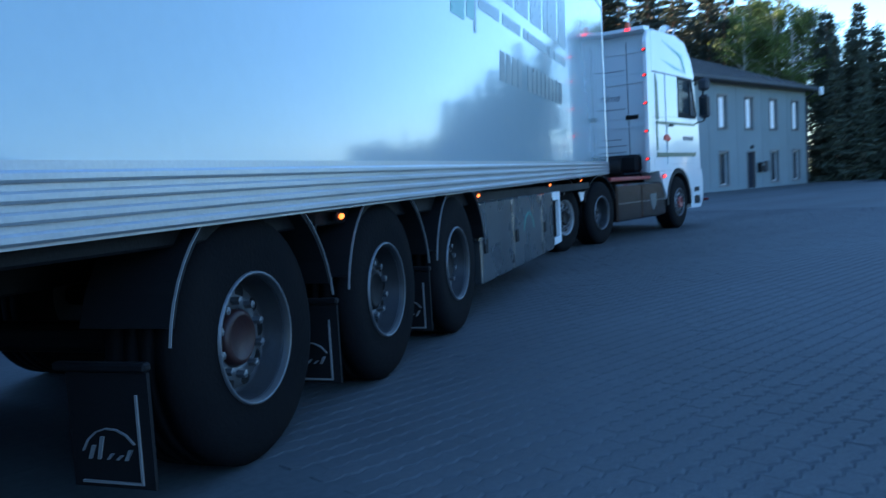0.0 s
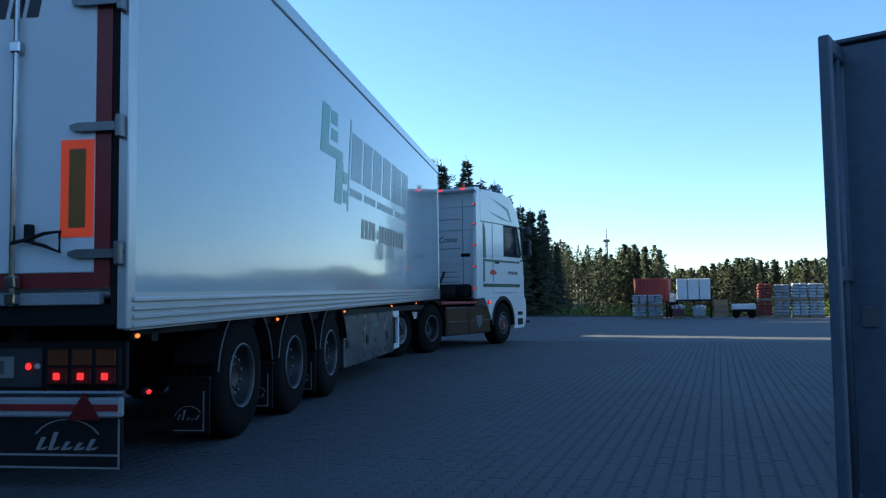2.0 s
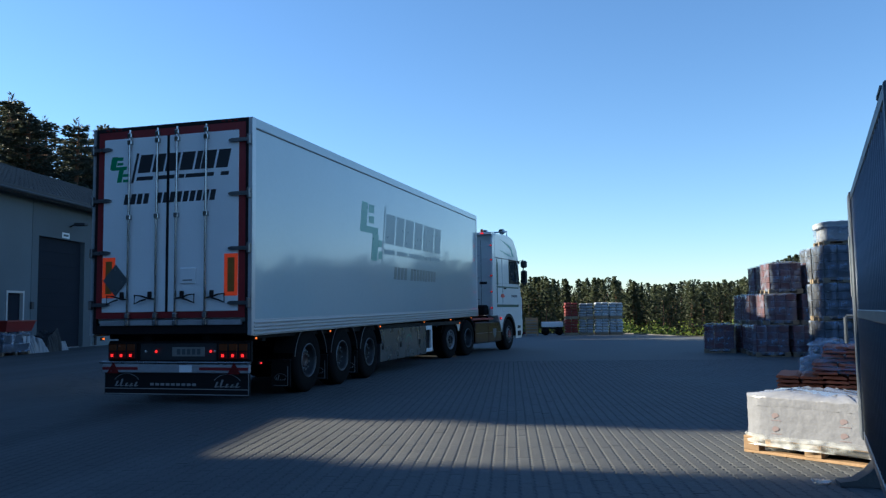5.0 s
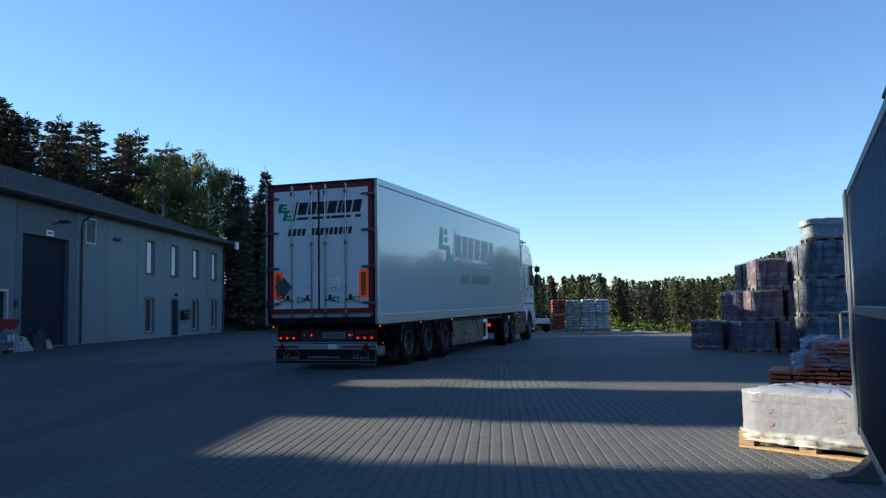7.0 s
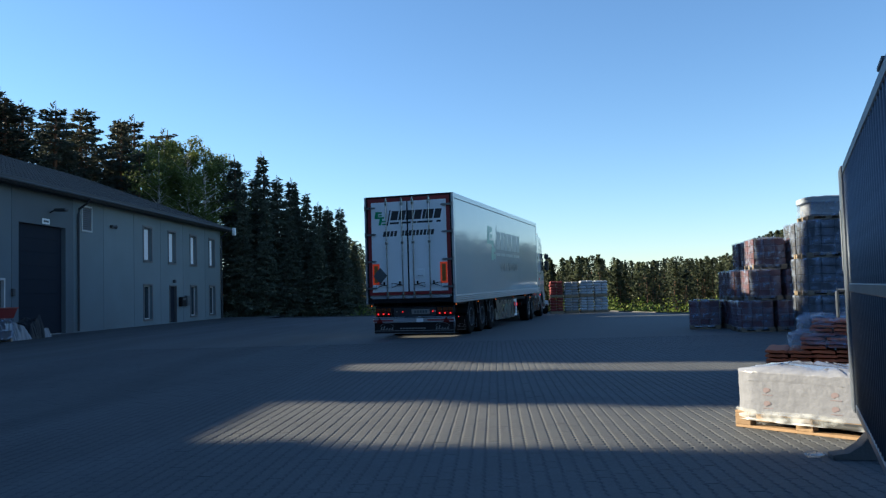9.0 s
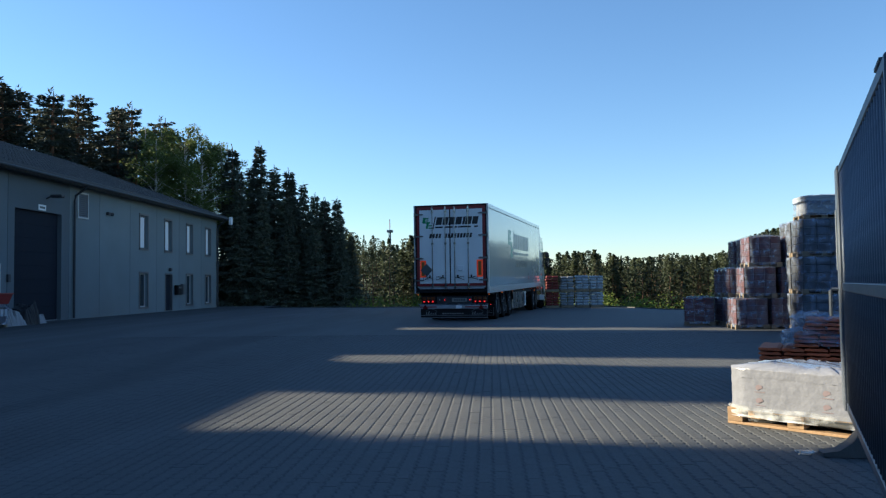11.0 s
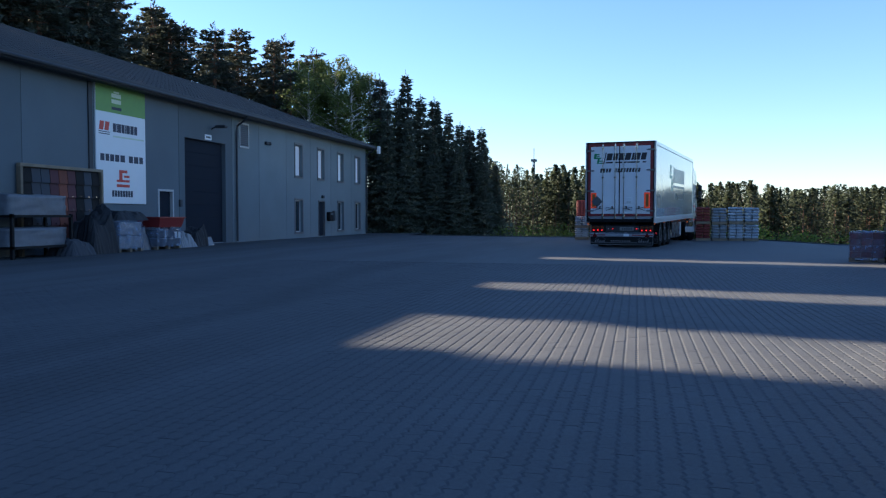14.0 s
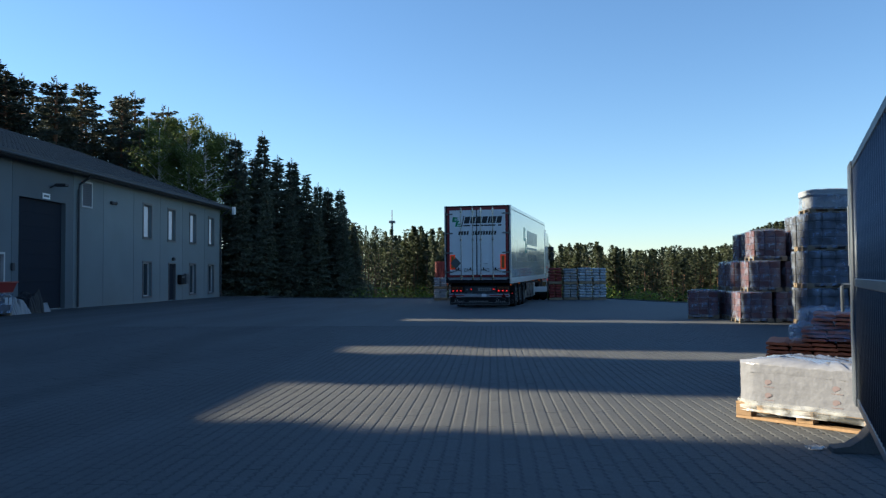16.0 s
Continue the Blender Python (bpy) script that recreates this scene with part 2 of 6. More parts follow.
AMBER_PLATE = mat("dark_amber_marker", (0.22, 0.10, 0.01), 0.5, vary=0.25, fine=120)
TAIL_GLOW = mat("red_tail_light", (0.5, 0.01, 0.01), 0.3, emit=(1, 0.02, 0.015), power=0.42)
TAIL_DARK = mat("dark_red_lens", (0.10, 0.008, 0.008), 0.25)
AMBER_DARK = mat("dark_amber_lens", (0.10, 0.03, 0.008), 0.25)
AMBER_GLOW = mat("amber_marker_light", (0.8, 0.2, 0.02), 0.3, emit=(1, 0.16, 0.015), power=0.5)
CLEAR_LAMP = mat("clear_lamp", (0.7, 0.72, 0.75), 0.15, 0.5)
LOGO_GREEN = mat("green_logo", (0.02, 0.24, 0.09), 0.4)
LOGO_BLACK = mat("black_logo_ink", (0.012, 0.013, 0.018), 0.4)
SIDE_GREEN = mat("faded_green_logo", (0.17, 0.38, 0.32), 0.3, vary=0.05, spec=0.3)
SIDE_GREY = mat("faded_grey_logo", (0.26, 0.33, 0.35), 0.3, vary=0.05, spec=0.3)
SIDE_DARK = mat("dark_grey_logo", (0.10, 0.13, 0.145), 0.3, vary=0.05, spec=0.3)
DIAMOND = mat("grey_placard", (0.07, 0.08, 0.085), 0.5)
CAB_WHITE = mat("white_cab_paint", (0.70, 0.72, 0.72), 0.2, vary=0.04, scale=1.5, coat=0.6, bump=0.0)
STRIPE_GREEN = mat("dark_green_stripe", (0.008, 0.06, 0.042), 0.3)
CHASSIS_RED = mat("dark_red_chassis", (0.20, 0.02, 0.018), 0.5, vary=0.3, scale=4)
CAB_GLASS = glass("cab_glass", (0.015, 0.02, 0.025))
GALV = mat("galvanised_steel", (0.105, 0.128, 0.165), 0.5, 0.4, vary=0.2, scale=3, fine=25, dirt=(0.11, 0.13, 0.16), dirt_amount=0.5, bump=0.06)
WOOD = mat("pallet_wood", (0.3, 0.2, 0.11), 0.75, vary=0.25, scale=4, fine=50, bump=0.3, per_object=0.2)
WOOD_DARK = mat("weathered_wood", (0.20, 0.16, 0.11), 0.8, vary=0.25, scale=4, per_object=0.2)
CONCRETE = mat("cast_concrete", (0.085, 0.087, 0.088), 0.85, vary=0.15, scale=3, bump=0.35)


def film_mat(name, tint, alpha, rough=0.18):
    """Wrinkled clear stretch film: part see-through, part gloss."""
    m = mat(name, tint, rough, vary=0.1, scale=5, fine=30, bump=0.7, bump_scale=14, coat=0.5)
    n, l = m.node_tree.nodes, m.node_tree.links
    tc, no, r = n.new("ShaderNodeTexCoord"), n.new("ShaderNodeTexNoise"), n.new("ShaderNodeMapRange")
    mp = n.new("ShaderNodeMapping")
    mp.inputs["Scale"].default_value = (2.2, 2.2, 2.6)
    l.new(tc.outputs["Object"], mp.inputs["Vector"])
    l.new(mp.outputs[0], no.inputs["Vector"])
    no.inputs["Scale"].default_value, no.inputs["Detail"].default_value = 2.5, 6
    r.inputs["From Min"].default_value, r.inputs["From Max"].default_value = 0.42, 0.72
    r.inputs["To Min"].default_value, r.inputs["To Max"].default_value = alpha * 0.25, min(1, alpha * 2.3)
    l.new(no.outputs[0], r.inputs["Value"])
    l.new(r.outputs[0], n["Principled BSDF"].inputs["Alpha"])
    return m


FILM = film_mat("stretch_film", (0.3, 0.37, 0.52), 0.3, 0.1)
CAB_PANE = mat("clear_cab_pane", (0.10, 0.13, 0.15), 0.04, vary=0.02, bump=0)
CAB_PANE.node_tree.nodes["Principled BSDF"].inputs["Alpha"].default_value = 0.22
FILM_BAGS = film_mat("pale_film", (0.62, 0.66, 0.70), 0.55)
WHITE_FILM = mat("white_film", (0.22, 0.235, 0.275), 0.2, vary=0.1, scale=5, fine=20, bump=0.7, bump_scale=16, coat=0.5)
BRICK_RED = mat("red_brown_block", (0.085, 0.03, 0.034), 0.8, vary=0.15, scale=5, per_object=0.1)
BLOCK_GREY = mat("dark_grey_block", (0.042, 0.047, 0.058), 0.8, vary=0.15, scale=5, per_object=0.1)
CLAY_DARK = mat("dark_clay_tile", (0.16, 0.045, 0.025), 0.75, vary=0.2, scale=6, per_object=0.2)
TILE_ORANGE = mat("orange_clay_tile", (0.42, 0.11, 0.04), 0.7, vary=0.2, scale=6, per_object=0.2)
BAG = mat("pale_plastic_bag", (0.33, 0.37, 0.42), 0.45, vary=0.12, scale=4, per_object=0.15, bump=0.4, bump_scale=12)
BAG_GREY = mat("grey_wrapped_load", (0.24, 0.26, 0.29), 0.5, vary=0.2, scale=4, per_object=0.2, bump=0.4, bump_scale=12)
CONTAINER_RED = mat("red_container_paint", (0.17, 0.022, 0.02), 0.55, vary=0.15, scale=1.5)
CONTAINER_WHITE = mat("white_panel_paint", (0.66, 0.68, 0.70), 0.5, vary=0.06)
DIM_WRAP = mat("dusty_grey_wrap", (0.14, 0.15, 0.17), 0.45, vary=0.25, scale=4, per_object=0.2, bump=0.5, bump_scale=9)
TARP = mat("dark_tarpaulin", (0.02, 0.022, 0.026), 0.6, spec=0.25, vary=0.3, bump=0.5, bump_scale=8)
SACK = mat("dull_white_sack", (0.22, 0.23, 0.25), 0.5, vary=0.2, scale=4, bump=0.6, bump_scale=10)
TUB_RED = mat("red_plastic_tub", (0.2, 0.02, 0.018), 0.45)
BARK = mat("bark", (0.10, 0.075, 0.055), 0.9, vary=0.3, scale=3, bump=0.5, bump_scale=12)
BARK_PINE = mat("reddish_pine_bark", (0.17, 0.09, 0.055), 0.9, vary=0.3, scale=3, bump=0.5, bump_scale=12)
BARK_BIRCH = mat("pale_birch_bark", (0.42, 0.40, 0.37), 0.8, vary=0.35, scale=4, bump=0.3)
NEEDLE_SPRUCE = foliage("spruce_needles", (0.1, 0.114, 0.084))
NEEDLE_PINE = foliage("pine_needles", (0.068, 0.078, 0.058))
LEAF_BIRCH = foliage("birch_leaves", (0.12, 0.15, 0.042))
LEAF_FAR = foliage("far_woodland_leaves", (0.052, 0.066, 0.038), 0.32, 0.12)
LEAF_FAR.node_tree.nodes["Mix Shader"].inputs["Fac"].default_value = 0.5
LEAF_BUSH = foliage("bush_leaves", (0.15, 0.2, 0.032), 0.5)


# ---- mesh helpers ----
class Mesh:
    """Collects vertices and faces, with an optional transform."""

    def __init__(self, shear=0.0):
        self.v, self.f, self.shear = [], [], shear

    def add(self, vs, fs):
        k = len(self.v)
        s = self.shear
        self.v += [(x, y, z + s * y) for x, y, z in vs]
        self.f += [tuple(i + k for i in q) for q in fs]
        return self

    def box(self, x0, x1, y0, y1, z0, z1, b=0.0):
        """An upright box between two corners, with edges cut back by b."""
        if x0 > x1:
            x0, x1 = x1, x0
        if y0 > y1:
            y0, y1 = y1, y0
        b = min(b, (x1 - x0) * 0.45, (y1 - y0) * 0.45, (z1 - z0) * 0.45)
        if b <= 0:
            vs = [(x, y, z) for z in (z0, z1) for y in (y0, y1) for x in (x0, x1)]
            return self.add(vs, [(0, 2, 3, 1), (4, 5, 7, 6), (0, 1, 5, 4), (1, 3, 7, 5), (3, 2, 6, 7), (2, 0, 4, 6)])
        ring = []
        for z, i in ((z0, b), (z0 + b, 0), (z1 - b, 0), (z1, b)):
            r = [(x0 + i, y0 + i + (b if not i else 0)), (x0 + i + (b if not i else 0), y0 + i), (x1 - i - (b if not i else 0), y0 + i), (x1 - i, y0 + i + (b if not i else 0)),
                 (x1 - i, y1 - i - (b if not i else 0)), (x1 - i - (b if not i else 0), y1 - i), (x0 + i + (b if not i else 0), y1 - i), (x0 + i, y1 - i - (b if not i else 0))]
            ring.append([(x, y, z) for x, y in r])
        vs = [p for r in ring for p in r]
        fs = [tuple(range(7, -1, -1)), tuple(range(24, 32))]
        for k in range(3):
            for i in range(8):
                j = (i + 1) % 8
                fs.append((k * 8 + i, k * 8 + j, k * 8 + 8 + j, k * 8 + 8 + i))
        return self.add(vs, fs)

    def tube(self, path, r, n=8, r2=None):
        """A round bar along a list of points, r at its start and r2 at its end."""
        pts = [Vector(p) for p in path]
        rings = []
        for i, p in enumerate(pts):
            d = (pts[min(i + 1, len(pts) - 1)] - pts[max(i - 1, 0)]).normalized()
            a = d.orthogonal().normalized() if abs(d.z) > 0.95 else d.cross(Vector((0, 0, 1))).normalized()
            c = d.cross(a)
            k = i / max(1, len(pts) - 1)
            rad = r if r2 is None else r + (r2 - r) * k
            rings.append([tuple(p + a * rad * math.cos(q) + c * rad * math.sin(q)) for q in (2 * math.pi * j / n for j in range(n))])
        vs = [q for g in rings for q in g]
        fs = [tuple(range(n)), tuple(range(len(vs) - 1, len(vs) - n - 1, -1))]
        for k in range(len(rings) - 1):
            for i in range(n):
                j = (i + 1) % n
                fs.append((k * n + j, k * n + i, k * n + n + i, k * n + n + j))
        return self.add(vs, fs)

    def lathe(self, profile, n=32, x0=0.0, y0=0.0, z0=0.0):
        """Turns a profile of (radius, x) about the x axis through (.., y0, z0)."""
        vs, fs = [], []
        m = len(profile)
        for i in range(n):
            a = 2 * math.pi * i / n
            vs += [(x0 + x, y0 + r * math.cos(a), z0 + r * math.sin(a)) for r, x in profile]
        for i in range(n):
            j = (i + 1) % n
            for k in range(m - 1):
                fs.append((i * m + k, j * m + k, j * m + k + 1, i * m + k + 1))
        return self.add(vs, fs)

    def prism(self, outline, lo, hi, axis="x", inset=0.0):
        """A flat outline pushed out along an axis, its two rims cut back by inset."""
        n = len(outline)
        cx, cy = sum(p[0] for p in outline) / n, sum(p[1] for p in outline) / n

        def put(a, b, c):
            return {"x": (c, a, b), "y": (a, c, b), "z": (a, b, c)}[axis]

        def shrunk(d):
            r = []
            for a, b in outline:
                w = math.hypot(a - cx, b - cy) or 1
                r.append((a - (a - cx) / w * d, b - (b - cy) / w * d))
            return r
        layers = [(lo, 0), (hi, 0)] if not inset else [(lo, inset), (lo + inset, 0), (hi - inset, 0), (hi, inset)]
        vs = [put(a, b, c) for c, d in layers for a, b in shrunk(d)]
        last = (len(layers) - 1) * n
        fs = [tuple(range(n - 1, -1, -1)), tuple(range(last, last + n))]
        for k in range(len(layers) - 1):
            for i in range(n):
                j = (i + 1) % n
                fs.append((k * n + i, k * n + j, k * n + n + j, k * n + n + i))
        return self.add(vs, fs)

    def mesh(self, name, material, smooth=False):
        me = bpy.data.meshes.new(name)
        me.from_pydata(self.v, [], self.f)
        me.materials.append(material)
        bm = bmesh.new()
        bm.from_mesh(me)
        if len(bm.faces) < 20000:
            bmesh.ops.recalc_face_normals(bm, faces=bm.faces)
        bm.to_mesh(me)
        bm.free()
        if smooth:
            for p in me.polygons:
                p.use_smooth = True
        me.update()
        return me


def part(name, m, material, parent, label="", smooth=False, at=None):
    ob = new(name, m.mesh(name, material, smooth) if isinstance(m, Mesh) else m)
    ob.parent = parent
    if at:
        ob.location = at
    if label:
        tagged(ob, label)
    return ob


def thing(name, label, category, at=(0, 0, 0), turn=0.0, group="", kind=""):
    ob = new(name)
    ob.matrix_basis = pose(*at, 0, 0, turn)
    return tagged(ob, label, category, group, kind)


def solid(name, m, material, label, category="", kind="", group="", smooth=False):
    return tagged(new(name, m.mesh(name, material, smooth)), label, category, group, kind)


# ---- ground and paved yard ----
WALL_X = -17.73


def yard_edge(x):
    """How far the paved yard reaches ahead, at x."""
    if x < -14:
        return 52.2
    return float(np.interp(x, (-14, -10, 5.9, 8.0, 12.0, 26.0), (47.5, 46.0, 42.5, 36.0, 33.5, 30.0)))


def ground_height(x, y):
    past = y - yard_edge(x)
    side = x - 26.0
    d = max(past, side)
    if x < -13:
        d = min(d, -13 - x if past > 0 else d) if past > 0 else d
        d = past * max(0.0, 1 - (-13 - x) / 6.0) if past > 0 else d
    z = -0.07
    if d > 0:
        z -= 9.0 * (1 - math.exp(-d / 22.0))
    far = math.hypot(x, y)
    if far > 300:
        z += min(9.0, (far - 300) * 0.01)
    return z


def build_ground():
    xs = [-3000, -1500, -700, -350, -180, -110, -75, -50, -38, -28, -22, -18, -16, -14, -13, -12, -8, -4, 0, 4, 8, 12, 16, 20, 24, 26, 28, 32, 38, 46, 60, 80, 110, 160, 260, 450, 900, 1800, 3000]
    ys = [-3000, -1000, -300, -100, -40, -15, 0, 10, 20, 30, 36, 39, 41, 43, 45, 47, 49, 51, 53, 55, 58, 62, 67, 74, 84, 98, 120, 150, 200, 280, 420, 700, 1200, 2000, 3000]
    m = Mesh()
    for y in ys:
        for x in xs:
            m.v.append((x, y, ground_height(x, y)))
    w = len(xs)
    for j in range(len(ys) - 1):
        for i in range(w - 1):
            m.f.append((j * w + i, j * w + i + 1, j * w + w + i + 1, j * w + w + i))
    solid("ground", m, GRASS, "rough grassy ground that falls away beyond the yard", "ground", "structure", smooth=True)


build_ground()
PX0, PX1, PY0, PY1 = -10.0, 8.06, 1.4, 19.8      # the stretch laid with single stones


def build_pavement():
    root = tagged(new("pavement"), "grey interlocking concrete block paving of the yard", "paving", kind="structure")
    m = Mesh()
    xs = [WALL_X, PX0, 5.9, 8.0, PX1, 12.0, 26.0]
    for x0, x1 in zip(xs, xs[1:]):
        cuts = [-30.0, PY0, PY1] if PX0 <= x0 and x1 <= PX1 else [-30.0]
        far0, far1 = yard_edge(x0 + 0.01), yard_edge(x1 - 0.01)
        if x0 == WALL_X:
            m.add([(WALL_X - 2, -30, -0.2), (-14.01, -30, -0.2), (-14.01, 52, -0.2), (WALL_X - 2, 52, -0.2), (WALL_X - 2, -30, 0), (-14.01, -30, 0), (-14.01, 52.2, 0), (WALL_X - 2, 52.2, 0)],
                  [(4, 5, 6, 7), (3, 2, 6, 7)])
            x0, far0 = -14.01, yard_edge(-13.9)
        if len(cuts) == 1:
            m.add([(x0, -30, 0), (x1, -30, 0), (x1, far1, 0), (x0, far0, 0), (x1, far1, -0.4), (x0, far0, -0.4)], [(0, 1, 2, 3), (3, 2, 4, 5)])
        else:
            m.add([(x0, -30, 0), (x1, -30, 0), (x1, PY0, 0), (x0, PY0, 0)], [(0, 1, 2, 3)])
            m.add([(x0, PY1, 0), (x1, PY1, 0), (x1, far1, 0), (x0, far0, 0), (x1, far1, -0.4), (x0, far0, -0.4)], [(0, 1, 2, 3), (3, 2, 4, 5)])
    part("paving_surface", m, PAVING, root)
    bed = Mesh().add([(PX0 - 0.1, PY0 - 0.1, -0.0061), (PX1 + 0.1, PY0 - 0.1, -0.0061), (PX1 + 0.1, PY1 + 0.1, -0.0061), (PX0 - 0.1, PY1 + 0.1, -0.0061)], [(0, 1, 2, 3)])
    part("joint_bed", bed, JOINT_SAND, root)
    k = Mesh()
    for x in range(-13, 26):
        k.prism([(x, yard_edge(x)), (x + 0.985, yard_edge(x + 0.985)), (x + 0.985, yard_edge(x + 0.985) + 0.12), (x, yard_edge(x) + 0.12)], -0.3, 0.05, "z")
    part("edge_kerb", k, CONCRETE, root)
    return root


pavement = build_pavement()


# ---- the warehouse ----
def build_warehouse():
    root = tagged(new("warehouse"), "long grey concrete-panel warehouse with a dark pitched roof", "building", kind="structure")
    X = WALL_X
    # openings in the front wall: y0, y1, z0, z1
    ups = [(39.08, 40.0), (42.16, 43.08), (45.26, 46.18), (48.34, 49.24)]
    openings = [(a, b, 3.3, 5.0, "up") for a, b in ups]
    openings += [(a, b, 0.32, 2.04, "low") for i, (a, b) in enumerate(ups) if i != 1]
    openings += [(42.2, 43.2, 0.03, 2.08, "door"), (28.5, 31.75, 0.02, 4.36, "garage"), (26.62, 27.66, 0.05, 2.22, "side")]
    joints = [-6.0, -2.0, 2.0, 6.0, 10.0, 14.0, 17.0, 19.8, 22.8, 28.07, 32.35, 34.95, 38.0, 41.12, 44.16, 47.6, 50.38]
    top = 5.75
    # each concrete panel, cut round its openings
    for y0, y1 in zip(joints, joints[1:]):
        m = Mesh()
        zs = sorted({0.0, top} | {z for o in openings if o[0] >= y0 - 0.5 and o[1] <= y1 + 0.5 for z in o[2:4]})
        for z0, z1 in zip(zs, zs[1:]):
            cuts = [(o[0], o[1]) for o in openings if o[2] <= z0 + 1e-6 and o[3] >= z1 - 1e-6 and o[1] > y0 and o[0] < y1]
            a = y0 + 0.012
            for c0, c1 in sorted(cuts):
                if c0 > a + 0.01:
                    m.box(X - 0.25, X, a, c0, z0, z1)
                a = max(a, c1)
            if a < y1 - 0.02:
                m.box(X - 0.25, X, a, y1 - 0.012, z0, z1)
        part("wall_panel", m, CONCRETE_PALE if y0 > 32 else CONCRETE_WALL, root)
    back = Mesh()
    for y0 in joints[1:-1]:
        back.box(X - 0.2, X - 0.015, y0 - 0.02, y0 + 0.02, 0, top)
    part("panel_joint", back, JOINT_DARK, root)
    rest = Mesh()
    rest.box(X - 20, X - 0.25, 50.1, 50.38, 0, 5.7)
    rest.box(X - 20, X - 0.25, -6, -5.75, 0, 5.7)
    rest.box(X - 20.3, X - 20, -6, 50.38, 0, 5.7)
    rest.prism([(X - 0.02, 5.72), (X - 20.0, 5.72), (X - 10, 9.3)], 50.1, 50.38, "y")
    rest.prism([(X - 0.02, 5.72), (X - 20.0, 5.72), (X - 10, 9.3)], -6, -5.75, "y")
    part("end_wall", rest, CONCRETE_WALL, root)
    inner = Mesh().box(X - 0.9, X - 0.8, -5, 50, 0, 5.6)
    part("inner_wall", inner, DARK_DOOR, root)
    # roof with standing seams
    r = Mesh()
    for x_eave in (X + 0.5, X - 20.5):
        r.add([(x_eave, -6.5, 5.72), (X - 10, -6.5, 9.62), (X - 10, 50.9, 9.62), (x_eave, 50.9, 5.72),
               (x_eave, -6.5, 5.85), (X - 10, -6.5, 9.75), (X - 10, 50.9, 9.75), (x_eave, 50.9, 5.85)],
              [(0, 1, 2, 3), (4, 5, 6, 7), (0, 4, 7, 3), (0, 1, 5, 4), (3, 2, 6, 7)])
    for i in range(190):
        y = -6.3 + i * 0.3
        r.prism([(X + 0.49, 5.855), (X - 9.95, 9.735), (X - 9.95, 9.765), (X + 0.49, 5.885)], y, y + 0.05, "y")
    for i in range(27):
        u0, u1 = i / 27 + 0.002, i / 27 + 0.006
        r.prism([(X + 0.5 - 10.5 * u0, 5.855 + 3.9 * u0), (X + 0.5 - 10.5 * u1, 5.855 + 3.9 * u1), (X + 0.5 - 10.5 * u1, 5.9 + 3.9 * u1), (X + 0.5 - 10.5 * u0, 5.9 + 3.9 * u0)], -6.45, 50.85, "y")
    part("roof", r, ROOF, root)
    e = Mesh().box(X + 0.5, X + 0.56, -6.5, 50.95, 5.62, 5.9, 0.01).box(X + 0.02, X + 0.5, -6.5, 50.9, 5.66, 5.7)
    part("fascia", e, FASCIA, root)
    g = Mesh().tube([(X + 0.62, -6.5, 5.72), (X + 0.62, 51.0, 5.72)], 0.065, 8)
    part("gutter", g, FASCIA, root)
    for y in (32.62, 50.3):
        dp = Mesh().tube([(X + 0.62, y, 5.68), (X + 0.5, y, 5.5), (X + 0.12, y, 5.25), (X + 0.09, y, 5.0), (X + 0.09, y, 0.05)], 0.05, 8)
        part("downpipe", dp, FASCIA, root)
    st = Mesh().box(X, X + 0.05, 22.72, 22.9, 0, 5.65)
    part("cover_strip", st, FASCIA, root)
    # windows
    for y0, y1, z0, z1, k in openings:
        if k in ("up", "low"):
            w = part("window", Mesh().box(X - 0.2, X - 0.12, y0, y1, z0, z0 + 0.06).box(X - 0.2, X - 0.12, y0, y1, z1 - 0.06, z1).box(X - 0.2, X - 0.12, y0, y0 + 0.06, z0 + 0.06, z1 - 0.06)
                     .box(X - 0.2, X - 0.12, y1 - 0.06, y1, z0 + 0.06, z1 - 0.06), WINDOW_WHITE if k == "low" else WINDOW_FRAME, root)
            part("pane", Mesh().box(X - 0.175, X - 0.16, y0 + 0.06, y1 - 0.06, z0 + 0.06, z1 - 0.06), PANE, w)
            fr = Mesh()
            for a, b, c, d in ((y0 - 0.09, y1 + 0.09, z1, z1 + 0.09), (y0 - 0.09, y1 + 0.09, z0 - 0.09, z0), (y0 - 0.09, y0, z0, z1), (y1, y1 + 0.09, z0, z1)):
                fr.box(X + 0.001, X + 0.03, a, b, c, d)
            part("surround", fr, WINDOW_FRAME, w)
            part("sill", Mesh().box(X - 0.1, X + 0.07, y0 - 0.05, y1 + 0.05, z0 - 0.03, z0 - 0.004), WINDOW_FRAME, w)
            if k == "up":
                part("blind", Mesh().box(X - 0.158, X - 0.15, y0 + 0.065, y1 - 0.065, z0 + 0.07, z1 - 0.07), BLIND, w, "closed white blind")
    # doors
    d = part("entrance_door", Mesh().box(X - 0.16, X - 0.1, 42.26, 43.14, 0.05, 2.02, 0.01), DARK_DOOR, root, "dark grey entrance door")
    part("door_frame", Mesh().box(X - 0.2, X + 0.03, 42.2, 42.26, 0.03, 2.08).box(X - 0.2, X + 0.03, 43.14, 43.2, 0.03, 2.08).box(X - 0.2, X + 0.03, 42.26, 43.14, 2.02, 2.08), WINDOW_FRAME, d)
    part("handle", Mesh().tube([(X - 0.06, 42.36, 1.0), (X - 0.06, 42.5, 1.0)], 0.015), STEEL, d)
    gd = part("garage_door", Mesh().box(X - 0.24, X - 0.2, 28.5, 31.75, 0.02, 4.36), DARK_DOOR, root, "tall dark sectional garage door")
    for i in range(8):
        z = 0.04 + i * 0.54
